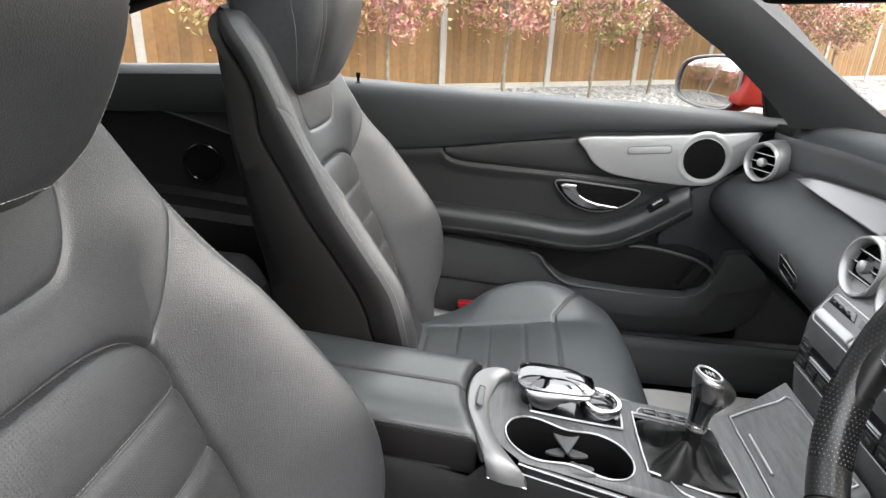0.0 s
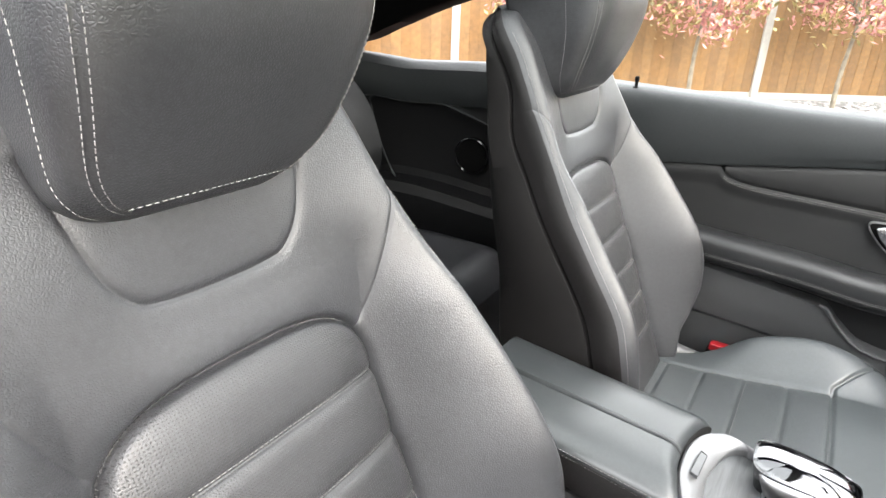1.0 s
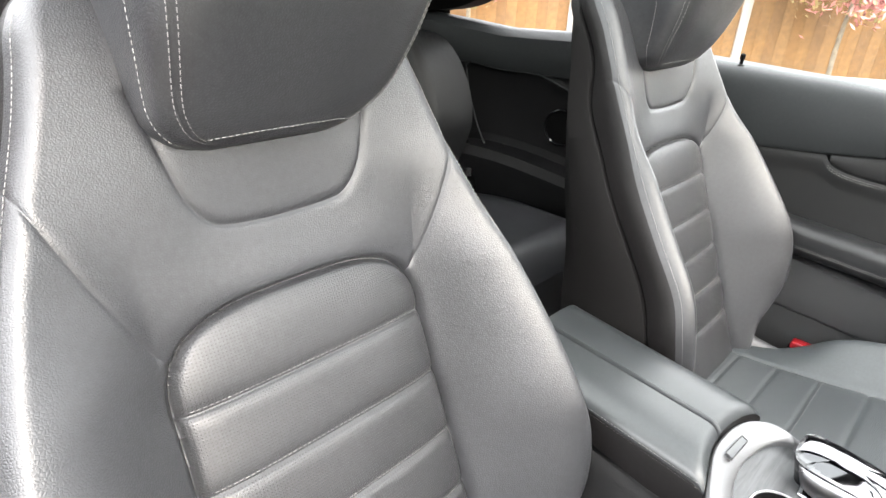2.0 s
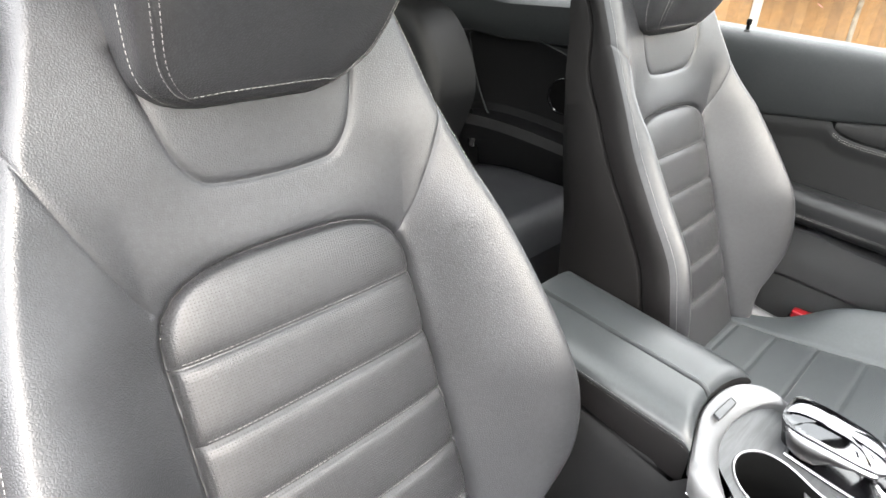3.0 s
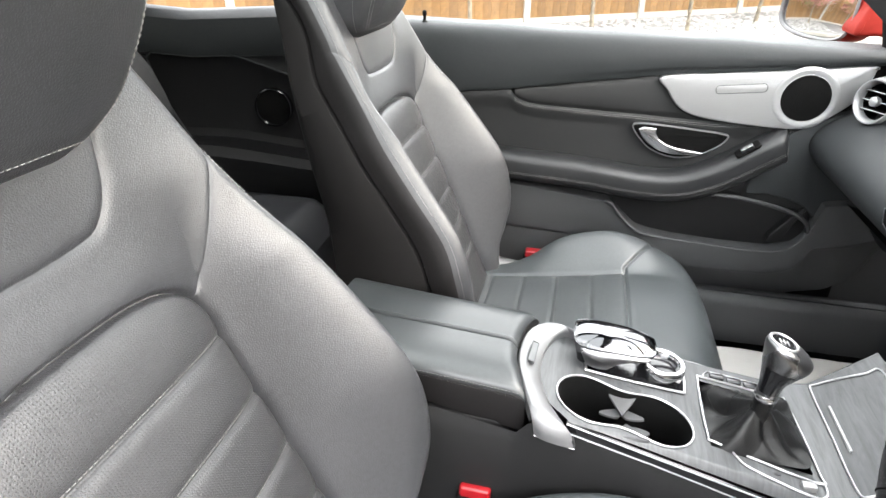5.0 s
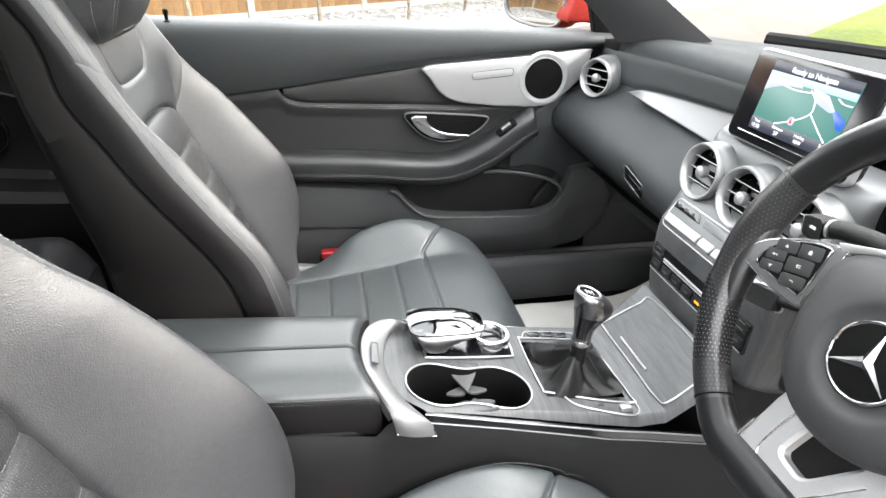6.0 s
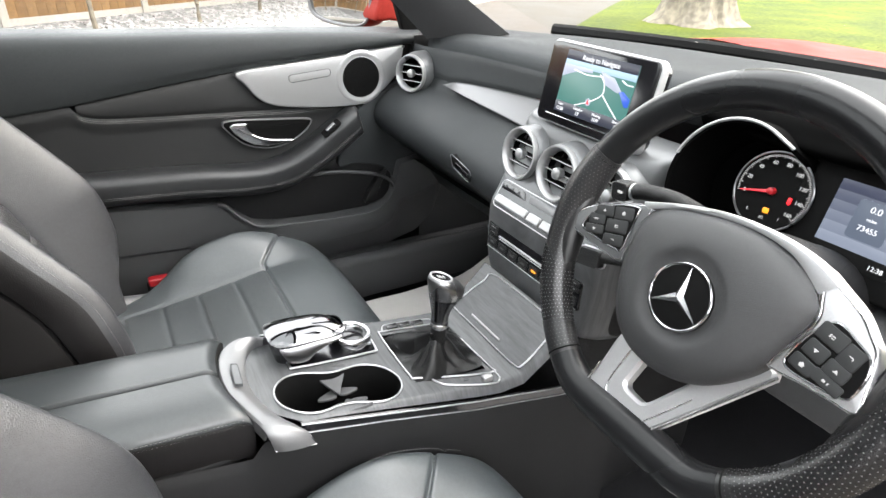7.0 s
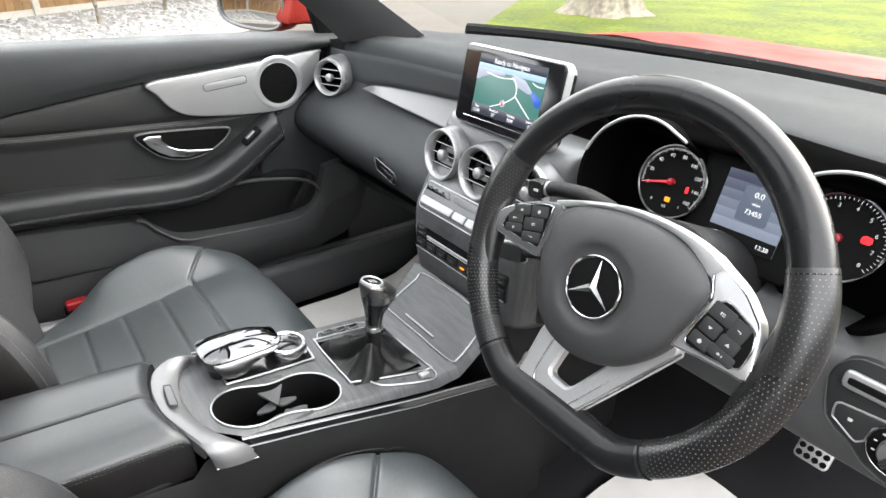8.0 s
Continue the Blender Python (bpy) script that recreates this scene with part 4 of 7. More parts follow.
def controller():
    th = thing("touch_controller", (0.12, 0.735, 0.66), "chrome touchpad controller with a silver rotary dial", "controller")
    z = 0.66
    lie = pose(0, 0, 0.683, 0, 9.1, 0)
    base = crom([(0.072, 0.705), (0.072, 0.765), (0.082, 0.776), (0.19, 0.775), (0.205, 0.765), (0.205, 0.712), (0.19, 0.703), (0.085, 0.697)], 6, True)
    sheet("base_plate", *plate(base, lie, 0.01, 0.002), GLOSS, th, "gloss black base")
    sheet("base_rim", *tube(put(lie, np.c_[base, np.zeros(len(base))]), 0.0017, 6, True), EDGING, th)
    # palm pad: a domed oblong that overhangs the dial
    n = 61
    u = np.linspace(-1, 1, n)
    A, B = np.meshgrid(u, u, indexing="ij")
    X = 0.106 + A * 0.055
    Y = 0.737 + B * (0.034 - 0.004 * A)
    r = (np.abs(A) ** 4 + np.abs(B) ** 4) ** 0.25
    k = np.maximum(np.abs(A), np.abs(B)) / np.maximum(r, 1e-6)
    X, Y = 0.106 + A * k * 0.055, 0.737 + B * k * (0.034 - 0.004 * A)
    top = 0.7150 - 0.008 * np.clip(r, 0, 1) ** 4 - 0.0095 * (A + 1) * 0.5 + 0.0012 * (1 - A * A) - 0.0022 * B * B
    P = np.stack([X, Y, top], -1)
    under = np.minimum(np.interp(X, (0.05, 0.08, 0.11, 0.16), (0.664, 0.668, 0.690, 0.6975)), top - 0.003)
    low = np.stack([0.1 + (X - 0.1) * (1 - 0.16 * r), 0.737 + (Y - 0.737) * (1 - 0.26 * r), under], -1)
    rim = lambda Q: np.vstack([Q[0], Q[1:, -1], Q[-1, ::-1][1:], Q[::-1, 0][1:-1]])
    key = np.where(r < 0.95, 0, 1)
    parts = split_grid(P, key, (0, 1))
    pad = sheet("touch_pad", parts[0][1], parts[0][2], SMOKED, th, "glossy smoked chrome touch surface")
    skirt = 0.55 * rim(P) + 0.45 * rim(low)
    sheet("pad_edge", *join((parts[1][1], parts[1][2].tolist()), grid(np.array([rim(P), rim(P) + [0, 0, -0.004], skirt]), cv=True)), DARK_METAL, th, "satin silver rim")
    sheet("pad_underside", *join(grid(np.array([skirt, rim(low)]), cv=True), grid(low)), GLOSS, th, "gloss black underside")
    # silver flank: rises from the base at the back and narrows to the pad's front end
    side = P[:, 0]
    x = side[:, 0]
    base_z = 0.683 - 0.16 * x + 0.002
    foot = np.interp(x, (0.05, 0.075, 0.088, 0.105, 0.13, 0.165), (0.0, 0.0, 0.10, 0.50, 0.80, 0.92))
    top_edge = side + np.array([0, 0.0005, -0.002])
    low_edge = np.stack([x + 0.012 * (1 - foot), side[:, 1] + 0.001 - 0.003 * (1 - foot), base_z + foot * (side[:, 2] - 0.004 - base_z)], 1)
    rows = []
    for k, out in ((0.0, 0.0), (0.12, 0.0024), (0.35, 0.0044), (0.65, 0.0046), (0.9, 0.0026), (1.0, 0.0), (0.9, -0.003)):
        rows.append(top_edge * (1 - k) + low_edge * k + np.array([0, -out, 0]))
    sheet("pad_arm", *grid(np.array(rows)), DARK_METAL, th, "satin silver flank")
    dial = sheet("rotary_dial", *lathe([(0.029, 0), (0.031, 0.003), (0.031, 0.014), (0.029, 0.0175), (0.024, 0.0175), (0.0225, 0.015), (0.0215, 0.008)], pose(0.172, 0.737, z - 0.004, 0, 6, 0), 48), CHROME, th, "chrome dial")
    sheet("dial_hub", *lathe([(0.0225, 0.010), (0.012, 0.013), (0.001, 0.0135)], pose(0.172, 0.737, z - 0.004, 0, 6, 0), 36), GLOSS, dial, "gloss black hub")
    for y in (0.755, 0.718):
        sheet("side_button", *box(pose(0.192, y, z + 0.001, 0, 6, 0), 0.008, 0.012, 0.003, 0.001), SILVER, th)
    return th


controller()


def gear_lever():
    th = thing("gear_lever", (0.28, 0.682, 0.63), "chrome and black gear knob over a glossy leather gaiter", "gear lever")
    foot = even(rounded(0.114, 0.130, 0.014, 8), 0.0032, True)
    a = np.arctan2(foot[:, 1], foot[:, 0])
    tip = np.array([0.277, 0.653])
    rows = []
    for u in np.linspace(0, 1, 26):
        s = 1 - 0.92 * u
        bell = math.sin(math.pi * min(1, u * 1.05)) ** 0.8
        fold = np.sin(3 * a + 0.8 + 1.2 * u) + 0.6 * np.abs(np.sin(3.5 * a + 3.0 - 1.5 * u)) + 0.2 * np.sin(12 * a + 4 * u)
        c = np.array([0.282, 0.682]) * s + tip * (1 - s)
        z = 0.001 + 0.006 * bell + 0.058 * u ** 2.2 + 0.0075 * bell * fold
        rows.append(np.c_[c + foot * s * (1 + 0.10 * bell * fold / 2)[:, None], console_z(0.282) + z])
    sheet("gaiter", *grid(np.array(rows), cv=True), BOOT, th, "creased glossy black leather")
    p0, p1 = np.array([0.278, 0.654, 0.701]), np.array([0.283, 0.648, 0.780])
    ax = (p1 - p0) / np.linalg.norm(p1 - p0)
    m = basis(tuple(p0), (ax[2], 0, -ax[0]), (0, 1, 0))
    sheet("shaft", *lathe([(0.0115, -0.032), (0.0115, 0.001)], m, 24), BOOT, th, "black leather-wrapped shaft")
    sheet("collar", *lathe([(0.001, 0), (0.0125, 0), (0.0135, 0.002), (0.0135, 0.007), (0.0125, 0.009), (0.001, 0.009)], m, 32), CHROME, th, "chrome collar")
    # head: oval sections that swell and lean forward, closed by a sloping disc
    ang = np.linspace(0, 2 * np.pi, 49)[:-1]
    secs = crom([(0.009, 0.0125, 0.0125, 0.0), (0.018, 0.0130, 0.0130, 0.0), (0.030, 0.0150, 0.0146, 0.001), (0.042, 0.0202, 0.0182, 0.004), (0.053, 0.0252, 0.0218, 0.0065), (0.063, 0.0270, 0.0234, 0.0065), (0.072, 0.0250, 0.0222, 0.003), (0.0785, 0.0205, 0.0190, -0.001), (0.082, 0.0150, 0.0150, -0.0035)], 5)
    rows = []
    for h, a, b, dx in secs:
        rise = 0.28 * (h / 0.09) ** 2
        px = dx + a * np.cos(ang)
        rows.append(put(m, np.c_[px, b * np.sin(ang), h - rise * a * np.cos(ang)]))
    rows = np.array(rows)
    sheet("knob", *grid(rows, cv=True), DARK_METAL, th, "dark chrome knob")
    mid, rim0 = rows[-1].mean(0), rows[-1]
    sheet("knob_rim", *tube(rim0, 0.0016, 8, True), EDGING, th, "chrome rim")
    disc = [mid + (rim0 - mid) * k + np.array(ax) * d for k, d in ((1.0, 0.0), (0.78, 0.0004), (0.74, -0.0012), (0.4, -0.0008), (0.02, -0.0006))]
    sheet("knob_emblem", *grid(np.array(disc), cv=True), GLOSS, th, "gloss black shift disc")
    flat = m @ pose(float(secs[-1][3]), 0, 0.0820, 0, 13, 0)
    for k in range(-1, 2):
        sheet("shift_mark", *box(flat @ pose(0.0045 * k, 0, 0.0002), 0.0012, 0.010, 0.0006, 0), SILVER, th, "silver shift mark")
    sheet("shift_mark", *box(flat @ pose(0, 0, 0.0002), 0.009, 0.0012, 0.0006, 0), SILVER, th, "silver shift mark")
    # darker inset on the side that faces the driver
    inset_rows = []
    for h, a, b, dx in secs[3:19]:
        rise = 0.28 * (h / 0.09) ** 2
        q = np.linspace(radians(205), radians(290), 14)
        inset_rows.append(put(m, np.c_[dx + (a + 0.0006) * np.cos(q), (b + 0.0006) * np.sin(q), h - rise * a * np.cos(q)]))
    sheet("knob_inlay", *grid(np.array(inset_rows)), GLOSS, th, "gloss black inlay")
    return th


gear_lever()


# ---- dashboard ----
def lip(y):
    return np.interp(y, (-0.1, 0.1, 0.3, 0.55, 0.8, 1.1, 1.34), (1.005, 1.028, 1.043, 1.036, 1.022, 1.014, 1.0))


def dash_face(y, z):
    """Where the dashboard's rear face stands on the passenger's side."""
    x = soft(z, (0.58, 0.62, 0.66, 0.70, 0.735, 0.765, 0.79, 0.815, 0.84, 0.865, 0.885, 0.90, 0.95, 1.0), (0.69, 0.665, 0.64, 0.605, 0.558, 0.522, 0.503, 0.500, 0.512, 0.542, 0.574, 0.594, 0.604, 0.61))
    return x - 0.012 * np.clip((1.0 - y) / 0.17, 0, 1) * (z < 0.88)


def strip_edges(y):
    """Lower and upper edge of the silver strip."""
    return np.interp(y, (0.815, 0.88, 1.0, 1.1, 1.19), (0.893, 0.896, 0.902, 0.907, 0.914)), np.interp(y, (0.815, 0.88, 1.0, 1.1, 1.17, 1.19), (0.950, 0.946, 0.938, 0.930, 0.921, 0.915))


def dashboard():
    th = thing("dashboard", (0.8, MID, 0.6), "black soft-skin dashboard with a satin silver strip", "dashboard")
    # top pad, from the windscreen to the rolled lip, over the whole width
    Y = np.linspace(-0.02, 1.385, 120)
    rows = []
    for y in Y:
        L = float(lip(y))
        c = abs(y - MID) / 0.7
        xf = 1.16 - 0.17 * c ** 2
        hood = np.exp(-((y - 0.315) / 0.20) ** 4)
        xl = 0.615 - 0.055 * hood + 0.03 * sstep(1.25, 1.38, y)
        pts = [(xf + 0.05, 0.94), (xf - 0.01, 0.972), (xf - 0.12, 0.5 * L + 0.493), (0.80, L - 0.010), (0.70, L), (xl + 0.045, L - 0.002), (xl + 0.02, L - 0.008), (xl + 0.006, L - 0.02), (xl, L - 0.036),
               (xl + 0.004 + 0.05 * hood, L - 0.055)]
        rows.append([(a, y, b) for a, b in crom(pts, 5)])
    P = np.array(rows)
    key = np.zeros(P.shape[:2], int)
    key[np.ix_((Y > 0.075) & (Y < 0.545), np.arange(P.shape[1]) >= 29)] = 1
    for k, V, F, N in split_grid(P, key, (0, 1)):
        sheet(("top_pad", "binnacle_brow")[k], V, F, (DASH_TOP, SHADED_BLACK)[k], th, ("black soft-touch top", "matt black brow over the instruments, deepened for shade")[k], normals=N)
    # passenger face: band above the strip, the strip, the glove box bulge below
    Y = np.linspace(0.824, 1.384, 60)
    lo, hi = strip_edges(Y)
    def face(z0, z1, n, pad):
        rows = []
        for k in np.linspace(0, 1, n):
            z = z0 * (1 - k) + z1 * k
            rows.append(np.stack([dash_face(Y, z) + pad * (2 * k - 1) ** 8, Y, z], 1))
        return grid(np.array(rows))
    sheet("upper_face", *face(hi, lip(Y) - 0.028, 10, 0.003), DOOR_SKIN, th)
    sheet("glove_box", *face(np.full(60, 0.60), lo, 40, 0.004), DOOR_SKIN, th, "black soft-skin glove box door")
    y = np.linspace(0.805, 1.188, 50)
    a, b = strip_edges(y)
    rows = [np.stack([dash_face(y, b) - 0.003 - 0.016 * (1 - k) ** 1.2, y, a * (1 - k) + b * k], 1) for k in np.linspace(0, 1, 9)]
    sheet("silver_strip", *grid(np.array(rows)), MATT_SILVER, th, "satin silver trim")
    for e, d in ((a, 0.020), (b, 0.003)):
        sheet("strip_edge", *tube(np.stack([dash_face(y, b) - d, y, e], 1), 0.0012, 6), GREY_PLASTIC, th)
    # glove box latch
    m = basis((0.4955, 0.965, 0.806), (0.0, -1, -0.2), (-0.1, 0, 1))
    slot = even(np.array([(-0.040, 0.008), (-0.033, 0.0125), (0.034, 0.0125), (0.040, 0.006), (0.036, -0.0125), (-0.030, -0.0125)]), 0.003, True)
    sheet("latch_recess", *plate(slot, m, 0.008, 0.001), BLACK, th, "dark glove box latch recess")
    sheet("latch_lever", *plate(rounded(0.050, 0.011, 0.003), m @ pose(0.006, -0.002, 0.0015), 0.004, 0.001), GLOSS, th, "gloss black pull")
    sheet("latch_edge", *tube(put(m, np.c_[slot, np.full(len(slot), 0.0004)]), 0.0008, 6, True), DARK_METAL, th, "thin chrome outline")
    # underside and driver's lower panel
    Y = np.linspace(-0.02, 0.575, 30)
    prof = [(0.60, 0.872), (0.57, 0.872), (0.535, 0.868), (0.515, 0.855), (0.508, 0.80), (0.510, 0.757), (0.520, 0.745), (0.545, 0.740), (0.60, 0.738)]
    P = np.array([[(a, y, b) for a, b in crom(prof, 5)] for y in Y])
    sheet("driver_lower_panel", *grid(P), GREY_PLASTIC, th, "charcoal plastic knee panel")
    Y = np.linspace(0.0, 1.38, 6)
    sheet("underside", *grid(np.array([[(a, y, b) for a, b in ((0.60, 0.685 + 0.055 * (y < 0.6)), (0.75, 0.64 + 0.08 * (y < 0.6)), (1.2, 0.60))] for y in Y])), BLACK, th)
    # close-out cheek at the passenger's door
    zz = np.linspace(0.60, 0.99, 40)
    q = np.vstack([np.stack([dash_face(1.38, zz) + 0.002, zz], 1), [(0.72, 0.995), (1.0, 0.97), (1.0, 0.60)]])[::-1]
    sheet("end_cheek", *plate(q, basis((0, 1.386, 0), (1, 0, 0), (0, 0, 1)), 0.02, 0.002), PLASTIC, th)
    return th


dashboard()


def air_vent(c, r, nrm, label, depth=0.045):
    th = thing("air_vent", c, label, "air vent", "round air vents")
    xa = Vector((-nrm[1], nrm[0], 0))
    m = basis(c, xa, Vector(nrm).cross(xa))
    sheet("housing", *lathe([(r * 1.12, -depth * 2.0), (r * 1.22, -depth * 1.3), (r * 1.20, -depth * 0.7), (r * 1.10, -0.012), (r * 1.0, -0.003), (r * 0.97, -0.002)], m, 56), SATIN_GREY, th, "satin grey pod")
    sheet("ring", *lathe([(r * 1.02, -0.008), (r * 1.04, -0.001), (r * 1.0, 0.0045), (r * 0.94, 0.0045), (r * 0.86, 0.000), (r * 0.83, -0.005), (r * 0.82, -0.012)], m, 56), SILVER, th, "satin silver ring")
    sheet("barrel", *lathe([(r * 0.83, -0.008), (r * 0.8, -0.04), (0.001, -0.041)], m, 40), BLACK, th, "black inside")
    for k in (-0.42, 0.0, 0.42):
        w = r * 0.8 * math.sqrt(1 - k * k) * 2
        slat = sheet("slat", *box(m @ pose(0, k * r, -0.014, 18, 0, 0), w, 0.0022, 0.014, 0.0006), BLACK, th, "black slat with chrome edge")
        sheet("slat_edge", *tube(put(m, [(-w / 2, k * r, -0.006), (w / 2, k * r, -0.006)]), 0.0010, 6), SILVER, slat)
    for k in (-0.35, 0.35):
        sheet("inner_slat", *box(m @ pose(k * r, 0, -0.026), 0.002, r * 1.4, 0.012, 0), BLACK, th)
    sheet("knob", *lathe([(0.001, -0.010), (0.0075, -0.010), (0.0095, -0.004), (0.0088, 0.002), (0.006, 0.004), (0.001, 0.0045)], m, 20), SILVER, th, "silver slider")
    return th


for y, x in ((0.790, 0.500), (MID, 0.494), (0.588, 0.500)):
    air_vent((x, y, 0.888), 0.042, (-0.985, 0, 0.17), "round chrome air vent above the climate panel")
air_vent((0.556, 1.302, 0.919), 0.041, (-0.90, -0.42, 0.08), "round chrome side vent beside the passenger door")


def centre_stack():
    th = thing("climate_panel", (0.48, MID, 0.70), "grey veneer centre stack with silver climate buttons", "climate panel")
    prof = crom([(0.60, 0.955), (0.555, 0.948), (0.535, 0.935), (0.524, 0.90), (0.508, 0.865), (0.491, 0.845), (0.478, 0.821), (0.465, 0.797), (0.462, 0.76), (0.460, 0.71), (0.468, 0.672), (0.50, 0.655)], 5)
    V1 = np.linspace(-1, 1, 50)
    rows = [[(a + 0.05 * abs(v) ** 18, MID + v * np.interp(b, (0.66, 0.75, 0.86, 0.95), (0.132, 0.146, 0.153, 0.158)), b) for a, b in prof] for v in V1]
    G = np.array(rows)
    cut = 34
    sheet("fascia", *grid(G[:, cut:]), WOOD, th, "dark grey veneer fascia")
    sheet("vent_surround", *grid(G[:, :cut + 1]), SATIN_GREY, th, "satin grey panel round the vents")
    for sgn in (-1, 1):
        rows = [[(a + 0.05, MID + sgn * np.interp(b, (0.66, 0.75, 0.86, 0.95), (0.132, 0.146, 0.153, 0.158)), b), (0.9, MID + sgn * 0.164, b)] for a, b in prof]
        sheet("cheek", *grid(np.array(rows)), PLASTIC, th)
    # climate rows, in a frame that lies on the fascia
    m1 = basis((0.4762, MID, 0.820), (0, -1, 0), (0.55, 0, 1))
    bezel = rounded(0.240, 0.048, 0.009)
    sheet("button_bezel", *plate(bezel, m1, 0.02, 0.002), SATIN_GREY, th, "satin grey surround")
    sheet("bezel_edge", *tube(put(m1, np.c_[even(bezel, 0.004, True), np.full(len(even(bezel, 0.004, True)), -0.0004)]), 0.0010, 6, True), EDGING, th, "chrome outline")
    for sgn in (-1, 1):
        pill = even(np.array([(-0.116, 0.020), (-0.058, 0.020), (-0.049, 0.008), (-0.116, 0.008)]) * [-sgn, 1], 0.003, True)
        if sgn < 0:
            pill = pill[::-1]
        sheet("switch_panel", *plate(pill[::-1], m1 @ pose(0, 0, 0.001), 0.003, 0.0006), GLOSS, th, "gloss black touch switches")
        for k in range(3):
            sheet("switch_mark", *plate(rounded(0.006, 0.0045, 0.001), m1 @ pose(sgn * (0.105 - 0.017 * k), 0.014, 0.0014), 0.0006, 0.0001), GREY_PLASTIC, th)
    top_bar = even(np.array([(-0.045, 0.020), (0.045, 0.020), (0.040, 0.008), (-0.040, 0.008)]), 0.003, True)
    sheet("climate_display", *plate(top_bar[::-1], m1 @ pose(0, 0, 0.001), 0.003, 0.0006), MATT_SILVER, th, "satin silver bar")
    x = -0.116
    for w in (0.085, 0.030, 0.026, 0.080):
        x += w / 2
        sheet("rocker", *plate(rounded(w, 0.015, 0.003), m1 @ pose(x, -0.010, 0.004, -10, 0, 0), 0.010, 0.003), SILVER, th, "satin silver rocker switch")
        x += w / 2 + 0.0035
    # key rows: a dark upper row, a chrome bar, a lower row
    m2 = basis((0.4605, MID, 0.745), (0, -1, 0), (0.08, 0, 1))
    sheet("key_panel", *plate(rounded(0.240, 0.048, 0.004), m2, 0.02, 0.002), GLOSS, th, "gloss black button row")
    for y, r in ((0.0075, 0.0016), (0.0030, 0.0008), (-0.0215, 0.0008)):
        a = -0.085 if y > 0 else -0.116
        sheet("chrome_line", *tube(put(m2, [(a, y, 0.001), (-a, y, 0.001)]), r, 6), EDGING, th, "thin chrome bar")
    for sgn in (-1, 1):
        for y in (0.0175, 0.0085):
            sheet("key", *plate(rounded(0.026, 0.0075, 0.001), m2 @ pose(sgn * 0.103, y, 0.002), 0.004, 0.001), PLASTIC, th, "black key")
            sheet("key_mark", *plate(rounded(0.013, 0.0014, 0.0004), m2 @ pose(sgn * 0.103, y, 0.0026), 0.0006, 0.0001), MATT_SILVER, th)
    for k in range(8):
        sheet("key", *plate(rounded(0.025, 0.014, 0.002), m2 @ pose(-0.102 + 0.0292 * k, -0.010, 0.002), 0.004, 0.001), PLASTIC, th, "black key")
        sheet("key_mark", *plate(rounded(0.011, 0.0035, 0.001), m2 @ pose(-0.102 + 0.0292 * k, -0.010, 0.0026), 0.0006, 0.0001), WARN_AMBER if k == 4 else GREY_PLASTIC, th)
    return th


centre_stack()


